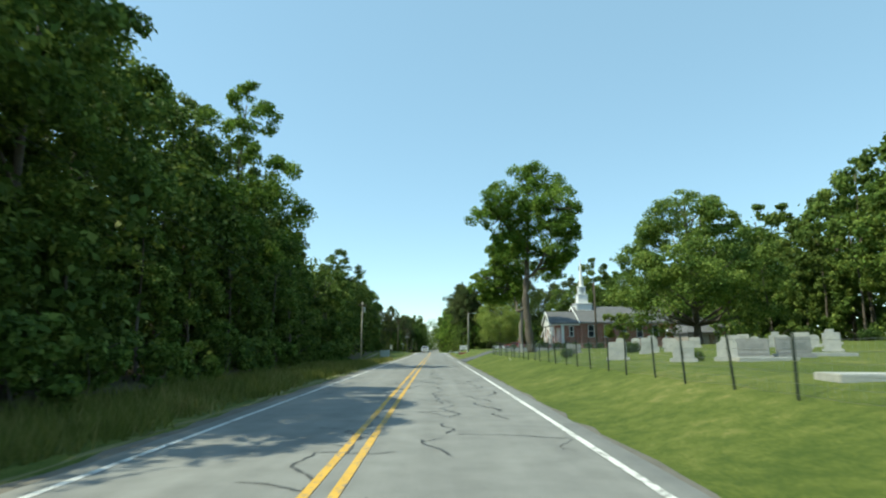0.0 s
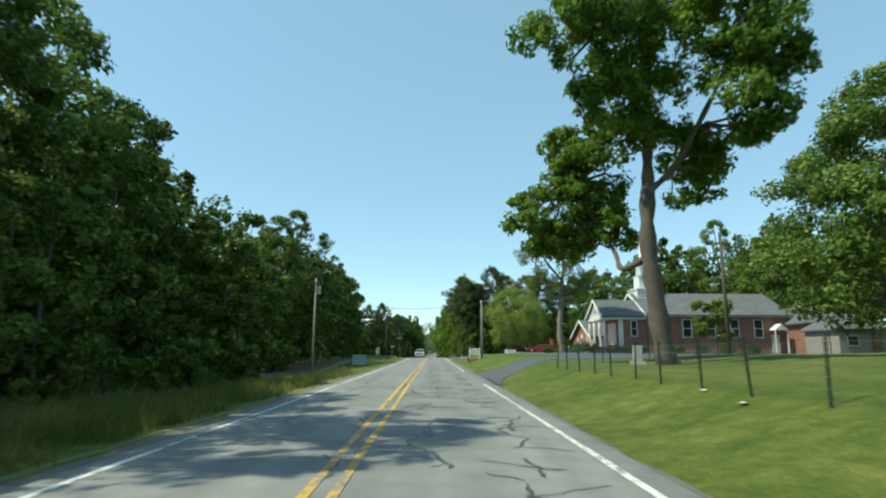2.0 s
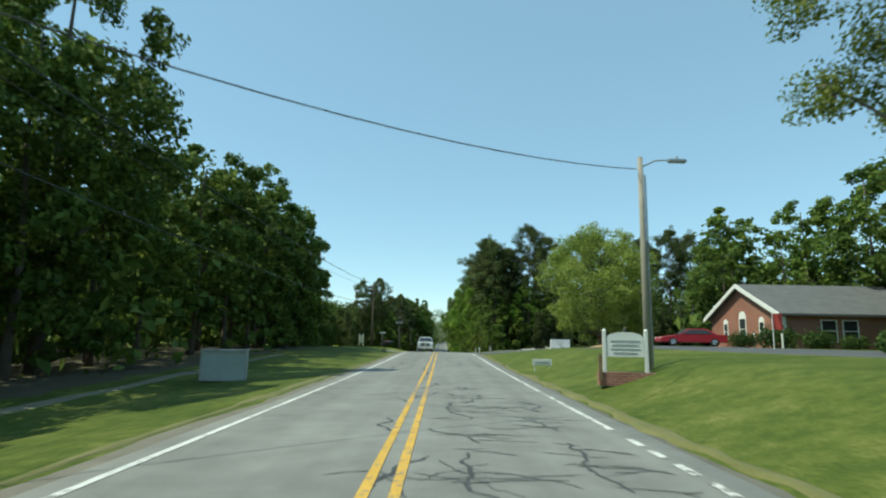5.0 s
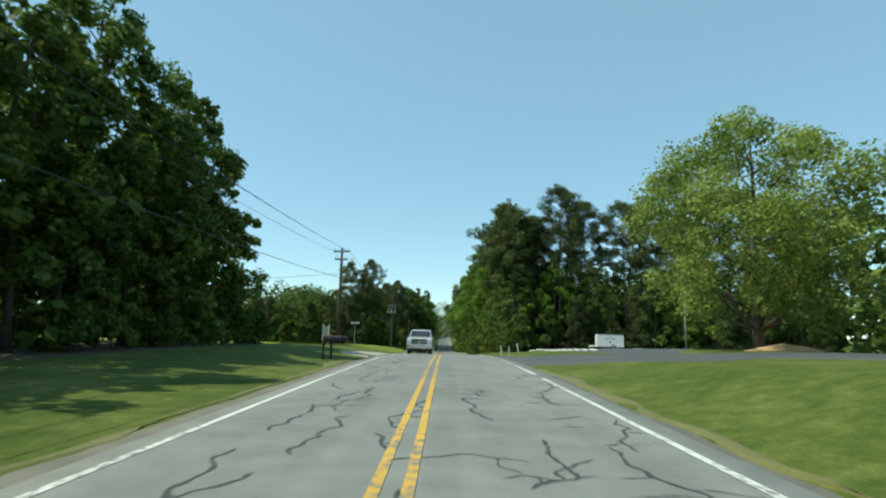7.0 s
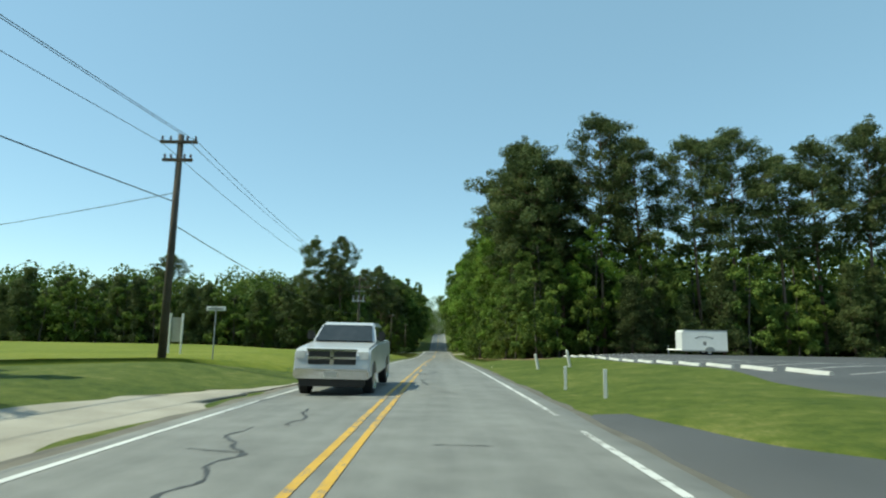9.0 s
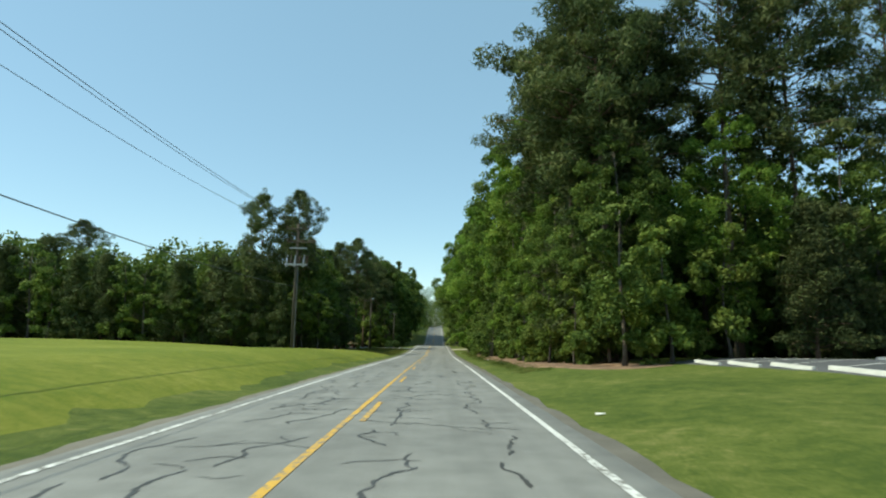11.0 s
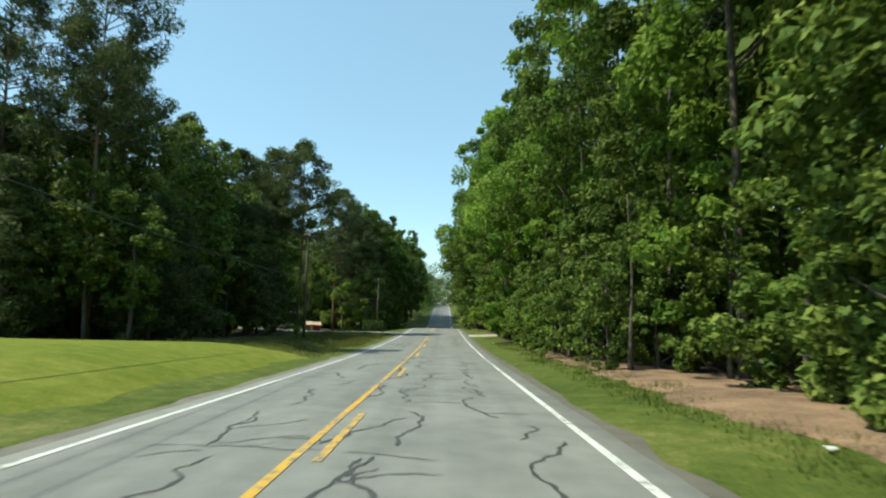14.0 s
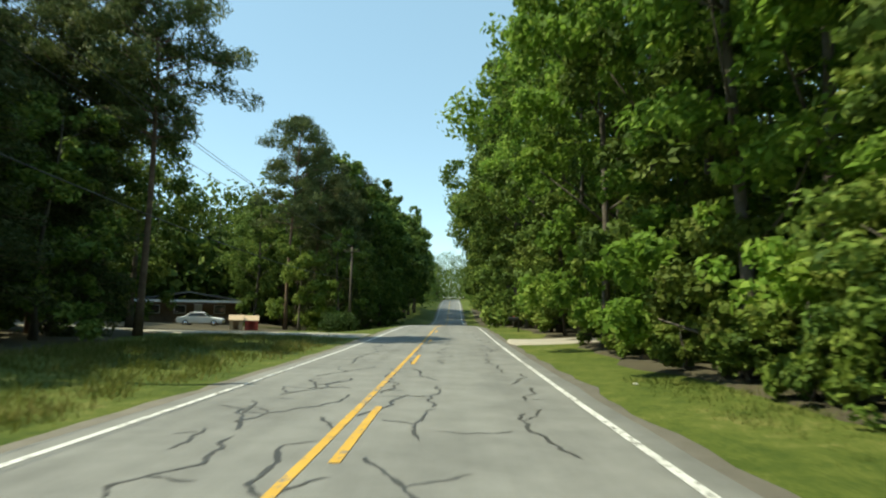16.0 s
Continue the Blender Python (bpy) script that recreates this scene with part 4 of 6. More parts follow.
oak = grown_tree("oak_tree", "tall roadside oak with ragged bright green crown", 101, (9.5, 54.6), [
    ([(0, 0, -0.1), (-0.25, 0, 0.5), (-0.5, 0, 3), (-0.65, 0, 5.2), (-0.45, 0.1, 7.6)], 0.44, 0.28),
    ([(-0.45, 0.1, 7.5), (-0.4, 0, 9.5), (-0.3, -0.3, 12), (-0.3, -0.4, 15.6)], 0.26, 0.06),
    ([(-0.45, 0, 7.2), (0.4, -0.5, 8.0), (1.0, -1.6, 9.4), (1.7, -3.2, 11.6), (1.9, -3.8, 13.2)], 0.15, 0.05),
    ([(-0.6, 0.1, 4.5), (-0.9, 0.7, 4.2), (-1.3, 1.5, 4.1), (-1.25, 2.4, 5.0), (-1.8, 3.2, 6.6), (-2.8, 3.9, 8.6)], 0.16, 0.05),
    ([(-0.4, 0, 9.6), (-1.6, -1.0, 11.2), (-3.4, -2.4, 12.6)], 0.11, 0.05),
], [(-4.6, 4.6, 7.0, 1.15), (-3.8, 4.6, 5.9, 1.0), (-2.6, 4.6, 5.9, 1.1), (-3.5, 4.0, 8.9, 1.3), (-3.0, 4.0, 10.3, 1.2), (-2.6, 4.0, 7.4, 1.2), (-1.6, 3.6, 7.4, 1.2), (-1.6, 3.2, 9.2, 1.4), (-0.9, 3.0, 6.2, 0.9), (-1.9, 3.2, 10.6, 1.1),
    (1.9, -4.0, 13.5, 1.7), (2.4, -4.2, 12.3, 1.5), (1.9, -4.0, 10.4, 1.6), (2.5, -3.0, 9.5, 1.2), (2.6, 2.2, 8.6, 1.2), (1.5, 0.6, 9.0, 1.4), (-0.3, -1.0, 15.9, 2.1), (-4.6, -3.0, 12.8, 1.3), (-3.4, -3.0, 14.4, 1.6), (0.2, -1.6, 12.2, 2.2),
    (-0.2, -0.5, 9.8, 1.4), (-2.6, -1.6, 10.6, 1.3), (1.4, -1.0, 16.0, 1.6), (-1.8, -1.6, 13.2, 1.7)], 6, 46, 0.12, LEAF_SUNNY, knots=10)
spread = make_tree("oak_tree", "broad spreading oak behind the gravestones", 102, 17.0, 3.4, 9.8, 350, 170, 0.145, LEAF, knots=(0.22, 0.4), trunk_r=0.45, limbs=0.8, flat=0.6, profile=lambda u: (1 - (u * 0.95) ** 2.2) ** 0.5)
spread.matrix_basis = pose(30.0, 64.5, land_z(30, 64.5) - 0.05)
sparse = grown_tree("oak_tree", "thin-leaved tree with pale limbs beside the church", 103, (15.0, 97.2), [
    ([(0, 0, -0.1), (-0.1, 0, 0.6), (-0.25, 0, 3), (0.1, 0, 6.5), (0.2, 0, 8.6)], 0.42, 0.24),
    ([(0.2, 0, 8.4), (-1.4, -0.3, 10.2), (-2.6, -0.3, 12.4), (-3.0, 0, 14.2)], 0.16, 0.05),
    ([(0.2, 0, 8.4), (0.5, 0.2, 10.6), (0.2, 0.2, 13), (0.4, 0.3, 15)], 0.17, 0.05),
    ([(0.35, 0.1, 9.6), (1.5, -0.2, 11.5), (2.5, -0.2, 13)], 0.11, 0.04),
    ([(0.0, 0, 6.0), (-1.6, 0.3, 7.2), (-3.4, 0.4, 8.4)], 0.1, 0.04),
], [(-2.2, 0.4, 13.6, 1.3), (-0.8, -0.6, 14.4, 1.1), (0.6, 0.5, 14.9, 1.3), (1.8, 0, 14.5, 1.0), (-3.9, 0.2, 11.4, 1.2), (-2.9, -0.8, 12.4, 1.1), (-3.4, 0.6, 8.4, 1.2), (-2.4, -0.6, 9.6, 1.0), (-1.0, 0.5, 8.0, 1.2),
    (0.4, -0.9, 9.6, 1.0), (2.8, 0.3, 12.6, 1.1), (1.5, 0.8, 11.2, 0.9), (0.8, 0.4, 6.8, 1.2), (3.3, 0, 13.4, 0.9), (1.8, 0.3, 7.4, 1.2), (2.6, 0, 9.3, 1.2), (-0.6, -0.4, 13.0, 1.1)], 12, 105, 0.085, LEAF_PALE, bark=PALE_BARK)
pale = make_tree("willow_oak_tree", "round pale green tree on the grass by the car park", 104, 12.4, 1.6, 6.9, 203, 210, 0.105, LEAF_PALE, knots=(0.3, 0.5), trunk_r=0.28, limbs=0.9)
pale.matrix_basis = pose(16.4, 141.2, land_z(16.4, 141.2) - 0.05)


# ---------------------------------------------------------------- materials of built things
def brick_material():
    m = bpy.data.materials.new("red_brick")
    m.use_nodes = True
    n, l = m.node_tree.nodes, m.node_tree.links
    p = n["Principled BSDF"]
    g = n.new("ShaderNodeNewGeometry")
    sep, nrm, comb = n.new("ShaderNodeSeparateXYZ"), n.new("ShaderNodeSeparateXYZ"), n.new("ShaderNodeCombineXYZ")
    l.new(g.outputs["Position"], sep.inputs[0]), l.new(g.outputs["Normal"], nrm.inputs[0])
    along = n.new("ShaderNodeMath")
    along.operation = "ADD"
    l.new(sep.outputs[0], along.inputs[0]), l.new(sep.outputs[1], along.inputs[1])
    l.new(along.outputs[0], comb.inputs[0]), l.new(sep.outputs[2], comb.inputs[1])
    b = n.new("ShaderNodeTexBrick")
    b.inputs["Scale"].default_value = 1.0
    b.inputs["Brick Width"].default_value, b.inputs["Row Height"].default_value, b.inputs["Mortar Size"].default_value = 0.21, 0.075, 0.006
    b.inputs["Color1"].default_value, b.inputs["Color2"].default_value, b.inputs["Mortar"].default_value = (0.23, 0.08, 0.055, 1), (0.34, 0.135, 0.095, 1), (0.37, 0.32, 0.27, 1)
    l.new(comb.outputs[0], b.inputs["Vector"])
    t = n.new("ShaderNodeTexNoise")
    t.inputs["Scale"].default_value = 0.9
    l.new(g.outputs["Position"], t.inputs["Vector"])
    hs, mr = n.new("ShaderNodeHueSaturation"), n.new("ShaderNodeMapRange")
    mr.inputs["To Min"].default_value, mr.inputs["To Max"].default_value = 0.75, 1.25
    l.new(t.outputs[0], mr.inputs["Value"]), l.new(mr.outputs[0], hs.inputs["Value"])
    l.new(b.outputs["Color"], hs.inputs["Color"]), l.new(hs.outputs[0], p.inputs["Base Color"])
    bp = n.new("ShaderNodeBump")
    bp.inputs["Strength"].default_value, bp.inputs["Distance"].default_value = 0.5, 0.01
    l.new(b.outputs["Fac"], bp.inputs["Height"])
    bp.invert = True
    l.new(bp.outputs[0], p.inputs["Normal"])
    p.inputs["Roughness"].default_value = 0.9
    return m


BRICK = brick_material()
SHINGLE = material("grey_shingles", (0.075, 0.078, 0.08), (0.16, 0.162, 0.165), 1.2, 14.0, 0.9, 0.5, space="World")
WHITE = material("white_paint", (0.68, 0.68, 0.66), (0.84, 0.84, 0.82), 0.8, 12.0, 0.5, 0.1)
GLASS = material("dark_window_glass", (0.02, 0.025, 0.028), (0.05, 0.055, 0.06), 0.8, 4.0, 0.06, 0.0)
GRANITE = material("pale_granite", (0.28, 0.28, 0.265), (0.54, 0.53, 0.5), 3.0, 45.0, 0.6, 0.25)
GRANITE_DARK = material("grey_granite", (0.16, 0.16, 0.16), (0.34, 0.34, 0.33), 3.0, 45.0, 0.5, 0.25)
STEEL_GREEN = material("dark_green_steel_post", (0.02, 0.03, 0.022), (0.06, 0.075, 0.055), 4.0, 30.0, 0.6, 0.2, 0.3)
WIRE = material("galvanised_wire", (0.25, 0.26, 0.26), (0.45, 0.46, 0.46), 5.0, 40.0, 0.4, 0.1, 0.8)
CABLE = material("black_cable", (0.015, 0.015, 0.015), (0.04, 0.04, 0.04), 5.0, 40.0, 0.6, 0.0)
METAL_GREY = material("weathered_grey_metal", (0.28, 0.29, 0.29), (0.5, 0.51, 0.51), 3.0, 25.0, 0.45, 0.15, 0.6)
CERAMIC = material("brown_insulator", (0.06, 0.03, 0.02), (0.14, 0.08, 0.05), 5.0, 20.0, 0.25, 0.0)
BLACK = material("black_plastic", (0.012, 0.012, 0.012), (0.035, 0.035, 0.035), 3.0, 30.0, 0.45, 0.1)
RUBBER = material("tyre_rubber", (0.012, 0.012, 0.012), (0.03, 0.03, 0.03), 4.0, 40.0, 0.85, 0.3)
SILVER = material("silver_car_paint", (0.55, 0.56, 0.57), (0.72, 0.73, 0.74), 1.0, 30.0, 0.25, 0.03, 0.3)
RED_PAINT = material("red_car_paint", (0.32, 0.015, 0.03), (0.45, 0.03, 0.05), 1.0, 30.0, 0.3, 0.03, 0.1)
CHROME = material("chrome", (0.6, 0.6, 0.6), (0.75, 0.75, 0.75), 2.0, 10.0, 0.12, 0.0, 1.0)
LAMP_GLASS = material("lamp_glass", (0.6, 0.6, 0.58), (0.8, 0.8, 0.78), 2.0, 10.0, 0.1, 0.0)
CONCRETE = material("pale_concrete", (0.5, 0.49, 0.46), (0.74, 0.73, 0.69), 2.0, 30.0, 0.85, 0.35)
SIGN_GREEN = material("faded_green_panel", (0.3, 0.36, 0.33), (0.46, 0.52, 0.48), 2.0, 16.0, 0.7, 0.15)
TIMBER = material("brown_timber", (0.12, 0.075, 0.045), (0.28, 0.19, 0.12), 2.5, 24.0, 0.85, 0.4)
RED_PLASTIC = material("red_plastic", (0.5, 0.06, 0.05), (0.65, 0.1, 0.08), 2.0, 15.0, 0.5, 0.05)
TAN_PLASTIC = material("tan_plastic", (0.5, 0.36, 0.22), (0.65, 0.48, 0.32), 2.0, 15.0, 0.5, 0.05)
CLAY = material("orange_clay", (0.4, 0.24, 0.12), (0.68, 0.48, 0.28), 1.5, 20.0, 0.95, 0.6)
BOX_LEAF = leaf_material("clipped_bush_leaves", (0.025, 0.055, 0.012), (0.06, 0.11, 0.025), (0.12, 0.17, 0.04), 0.3)


def window(parent, wall, a, b, z0, z1, face, axis="y", sign=-1, arch=False, sashes=2):
    """A framed window on a wall: axis y means the wall faces -y (sign -1) and a..b run along x."""
    def box(s, u0, d0, w0, u1, d1, w1):
        lo, hi = min(face + sign * d0, face + sign * d1), max(face + sign * d0, face + sign * d1)
        return s.box(u0, lo, w0, u1, hi, w1) if axis == "y" else s.box(lo, u0, w0, hi, u1, w1)
    t = 0.09
    s = Shape()
    box(s, a - t, -0.03, z0 - t, a, 0.06, z1 + t), box(s, b, -0.03, z0 - t, b + t, 0.06, z1 + t)
    box(s, a, -0.03, z1, b, 0.06, z1 + t), box(s, a, -0.03, z0 - t, b, 0.09, z0)
    for i in range(1, sashes):
        z = z0 + (z1 - z0) * i / sashes
        box(s, a, -0.02, z - 0.03, b, 0.045, z + 0.03)
    fr = part("window", s, WHITE, parent)
    if arch:
        arc = Shape()
        c, r = (a + b) / 2, (b - a) / 2 + t
        outline = [(c + r * math.cos(math.pi * k / 12), z1 + t + r * math.sin(math.pi * k / 12)) for k in range(13)]
        arc.prism(outline, 1 if axis == "y" else 0, face + sign * 0.05, face - sign * 0.02)
        part("arch", arc, WHITE, fr)
    for i in range(sashes):
        g = Shape()
        h = (z1 - z0) / sashes
        box(g, a, -0.02, z0 + h * i, b, 0.02, z0 + h * (i + 1) - 0.0)
        part("pane", g, GLASS, fr)


def gable_roof(x0, x1, y0, y1, eave, ridge, over, thick=0.18, axis="x"):
    """Two roof slopes with the ridge along an axis."""
    s = Shape()
    if axis == "x":
        c, half = (y0 + y1) / 2, (y1 - y0) / 2
        k = (ridge - eave) / half
        prof = [(y0 - over, eave - k * over), (c, ridge), (y1 + over, eave - k * over), (y1 + over, eave - k * over + thick), (c, ridge + thick), (y0 - over, eave - k * over + thick)]
        s.prism([prof[i] for i in (0, 1, 4, 5)], 0, x0 - over, x1 + over)
        s.prism([prof[i] for i in (1, 2, 3, 4)], 0, x0 - over, x1 + over)
    return s


def gable_body(s, x0, x1, y0, y1, z0, eave, ridge):
    c = (y0 + y1) / 2
    return s.prism([(y0, z0), (y1, z0), (y1, eave), (c, ridge), (y0, eave)], 0, x0, x1)


def hip_roof(x0, x1, y0, y1, eave, ridge, over, inset, thick=0.16):
    s = Shape()
    a, b, c, d = x0 - over, x1 + over, y0 - over, y1 + over
    m = (y0 + y1) / 2
    for dz in (0, thick):
        s.v += [(a, c, eave + dz), (b, c, eave + dz), (b, d, eave + dz), (a, d, eave + dz), (a + inset, m, ridge + dz), (b - inset, m, ridge + dz)]
    for k, flip in ((0, True), (6, False)):
        for f in ((0, 1, 5, 4), (1, 2, 5), (2, 3, 4, 5), (3, 0, 4)):
            s.f.append(tuple(k + i for i in (reversed(f) if flip else f)))
    for i in range(4):
        j = (i + 1) % 4
        s.f.append((i, j, j + 6, i + 6))
    return s


# ---------------------------------------------------------------- the church
def build_church():
    g = 1.15
    church = thing("church", "red brick church with white columned porch and steeple", "church")
    part("nave_wall", gable_body(Shape(), 25.5, 42.2, 98.1, 108.9, g - 0.6, 5.85, 8.65), BRICK, church)
    roof = part("nave_roof", gable_roof(25.5, 42.2, 98.1, 108.9, 5.9, 8.78, 0.35), SHINGLE, church, "grey shingled roof")
    k = (8.78 - 5.9) / 5.4
    rake = Shape()
    for e in (98.1 - 0.38, 108.9 + 0.38):
        z = 5.9 - k * 0.38
        rake.prism([(e, z - 0.12), (103.5, 8.78 - 0.12), (103.5, 8.78 + 0.2), (e, z + 0.2)], 0, 25.02, 25.13)
    part("rake_board", rake, WHITE, roof)
    part("gutter", Shape().box(25.15, 97.66, 5.6, 42.55, 97.76, 5.7, 0.02), METAL_GREY, roof, "grey metal gutter")
    part("corner_pier", Shape().box(25.32, 97.92, g - 0.5, 25.95, 98.4, 5.6, 0.02), BRICK, church)
    # entrance body and porch
    part("entrance_wall", Shape().box(22.2, 98.4, g - 0.5, 25.5, 104.6, 5.6), BRICK, church)
    proof = part("porch_roof", gable_roof(20.25, 25.6, 98.3, 104.7, 5.75, 7.72, 0.34), SHINGLE, church, "grey shingled roof")
    pk = (7.72 - 5.75) / 3.2
    prake = Shape()
    for e in (98.3 - 0.37, 104.7 + 0.37):
        z = 5.75 - pk * 0.37
        prake.prism([(e, z - 0.1), (101.5, 7.72 - 0.1), (101.5, 7.72 + 0.2), (e, z + 0.2)], 0, 19.82, 19.92)
    part("rake_board", prake, WHITE, proof)
    part("pediment", Shape().prism([(98.2, 5.66), (104.8, 5.66), (101.5, 7.6)], 0, 20.14, 20.24), WHITE, church, "white boarded gable")
    boards = Shape()
    for i in range(8):
        z, half = 5.78 + i * 0.21, 3.0 * (1 - i / 8.9)
        boards.box(20.115, 101.5 - half, z, 20.14, 101.5 + half, z + 0.02)
    part("boarding", boards, WHITE, church)
    vent = Shape()
    for i in range(5):
        a = 0.34 - 0.05 * abs(i - 2)
        vent.box(20.06, 101.5 - a, 6.15 + i * 0.12, 20.113, 101.5 + a, 6.23 + i * 0.12)
    part("gable_vent", vent, METAL_GREY, church)
    ent = Shape().box(20.1, 98.1, 5.3, 20.5, 104.9, 5.66, 0.03).box(20.5, 98.1, 5.3, 25.3, 98.39, 5.66, 0.02).box(20.5, 104.61, 5.3, 22.2, 104.9, 5.66, 0.02)
    part("entablature", ent, WHITE, church)
    part("porch_ceiling", Shape().box(20.51, 98.4, 5.42, 22.19, 104.6, 5.5), WHITE, church)
    part("porch_floor", Shape().box(20.0, 98.0, g - 0.5, 22.18, 105.0, 2.0).box(19.9, 97.9, 2.004, 22.17, 105.1, 2.12, 0.02), BRICK, church)
    for i in range(5):
        low = g - 0.4 if i == 0 else g + 0.18 * i + 0.002
        part("step", Shape().box(18.6 + 0.28 * i, 100.2, low, 19.98, 102.8, g + 0.18 * (i + 1)), BRICK, church)
    for y in (98.35, 100.4, 102.6, 104.65):
        col = Shape().tube([(20.3, y, 2.26), (20.3, y, 3.2), (20.3, y, 4.2), (20.3, y, 5.2)], [0.13, 0.13, 0.122, 0.105], 16)
        c = part("column", col, WHITE, church, smooth_shade=True)
        part("base", Shape().box(20.12, y - 0.18, 2.12, 20.48, y + 0.18, 2.26, 0.02), WHITE, c)
        part("capital", Shape().box(20.12, y - 0.18, 5.2, 20.48, y + 0.18, 5.3, 0.02), WHITE, c)
    for y in (98.5, 104.45):
        part("pilaster", Shape().box(22.02, y - 0.13, 2.12, 22.24, y + 0.13, 5.3, 0.015), WHITE, church)
    part("corner_board", Shape().box(22.24, 98.33, 2.1, 22.5, 98.398, 5.3), WHITE, church)
    for y0, y1 in ((98.5, 100.25), (102.75, 104.5)):
        rails = Shape().box(20.26, y0, 2.95, 20.34, y1, 3.01).box(20.26, y0, 2.3, 20.34, y1, 2.35)
        for i in range(12):
            y = y0 + (y1 - y0) * (i + 0.5) / 12
            rails.box(20.28, y - 0.015, 2.35, 20.32, y + 0.015, 2.95)
        part("porch_rail", rails, WHITE, church)
    part("door_surround", Shape().box(22.1, 100.0, 2.13, 22.19, 100.25, 5.0, 0.01).box(22.1, 102.75, 2.13, 22.19, 103.0, 5.0, 0.01).box(22.1, 100.25, 4.75, 22.19, 102.75, 5.0, 0.01), WHITE, church)
    door = part("door", Shape().box(22.12, 100.26, 2.13, 22.19, 102.74, 4.74, 0.01), WHITE, church, "white panelled double door")
    for y in (100.4, 101.6):
        for z in (2.3, 3.15, 3.95):
            part("panel", Shape().box(22.085, y + 0.1, z, 22.125, y + 0.9, z + 0.6, 0.01), WHITE, door)
    part("handle", Shape().tube([(22.06, 101.44, 3.1), (22.06, 101.44, 3.3)], [0.02, 0.02], 8), BLACK, door)
    window(church, None, 23.5, 24.1, 3.4, 5.1, 98.4)
    for i in range(5):
        x = 26.7 + 2.83 * i
        window(church, None, x, x + 0.92, 3.3, 5.28, 98.1)
    # steeple
    cx, cy = 27.15, 103.5
    st = part("steeple_base", Shape().box(cx - 1.4, cy - 1.5, 7.4, cx + 1.4, cy + 1.5, 9.3), WHITE, church, "white boarded steeple")
    lower = Shape()
    for a, b, z in ((1.55, 1.62, 9.3), (1.3, 1.38, 9.42)):
        lower.box(cx - a, cy - b, z, cx + a, cy + b, z + 0.118, 0.02)
    part("skirt", lower, WHITE, st)
    part("lower_tier", Shape().box(cx - 0.88, cy - 0.95, 9.54, cx + 0.88, cy + 0.95, 11.05, 0.02), WHITE, st)
    part("cornice", Shape().box(cx - 0.97, cy - 1.04, 11.05, cx + 0.97, cy + 1.04, 11.17, 0.03), WHITE, st)
    part("upper_tier", Shape().box(cx - 0.62, cy - 0.68, 11.17, cx + 0.62, cy + 0.68, 12.5, 0.02), WHITE, st)
    for dx, dy in ((-0.64, 0.0), (0.0, -0.7)):
        slats = Shape()
        for i in range(6):
            z = 11.35 + i * 0.16
            slats.box(cx + dx - (0.02 if dx else 0.24), cy + dy - (0.24 if dx else 0.02), z, cx + dx + (0.02 if dx else 0.24), cy + dy + (0.24 if dx else 0.02), z + 0.1)
        part("louvre", slats, METAL_GREY, st)
    part("cornice", Shape().box(cx - 0.71, cy - 0.77, 12.5, cx + 0.71, cy + 0.77, 12.61, 0.03), WHITE, st)
    part("spire", Shape().tube([(cx, cy, 12.61), (cx, cy, 12.9), (cx, cy, 18.05)], [0.56, 0.46, 0.025], 8), WHITE, st)
    # east wing with hipped roof and side door
    part("wing_wall", Shape().box(41.9, 94.5, g - 0.5, 48.9, 106.5, 4.75), BRICK, church)
    part("wing_roof", hip_roof(41.9, 48.9, 94.5, 106.5, 4.7, 7.2, 0.45, 3.4), SHINGLE, church, "grey shingled hipped roof")
    window(church, None, 44.7, 45.7, 2.6, 4.1, 94.5)
    window(church, None, 46.9, 47.7, 2.6, 4.1, 94.5)
    sp = part("side_door_hood", Shape().prism([(39.6, 4.1), (41.2, 4.1), (40.4, 4.8)], 1, 96.7, 98.1), WHITE, church)
    for x in (39.7, 41.1):
        part("post", Shape().box(x - 0.07, 96.75, g, x + 0.07, 96.9, 4.1), WHITE, sp)
    part("side_door", Shape().box(39.95, 98.02, g + 0.2, 40.85, 98.08, 3.6), WHITE, church)


build_church()


def build_annex():
    g = 1.0
    hall = thing("parish_hall", "low red brick hall with grey shingled gable roof", "building")
    part("wall", gable_body(Shape(), 26.4, 46.0, 125.6, 137.4, g - 0.6, 4.1, 6.7), BRICK, hall)
    r = part("roof", gable_roof(26.4, 46.0, 125.6, 137.4, 4.15, 6.85, 0.45), SHINGLE, hall, "grey shingled roof")
    k = 2.7 / 5.9
    rake = Shape()
    for e in (125.6 - 0.48, 137.4 + 0.48):
        z = 4.15 - k * 0.48
        rake.prism([(e, z - 0.18), (131.5, 6.67), (131.5, 7.03), (e, z + 0.2)], 0, 25.82, 25.93)
    part("rake_board", rake, WHITE, r)
    window(hall, None, 131.0, 132.0, 2.1, 3.9, 26.4, "x", -1, True)
    window(hall, None, 128.2, 128.8, 2.1, 3.5, 26.4, "x", -1, True)
    window(hall, None, 134.2, 134.8, 2.1, 3.5, 26.4, "x", -1, True)
    for x in (29.5, 31.2, 35.5, 40.5):
        window(hall, None, x, x + 1.1, 2.0, 3.6, 125.6)
    part("corner_board", Shape().box(26.34, 125.5, g - 0.4, 26.62, 125.62, 3.9), WHITE, hall)


build_annex()


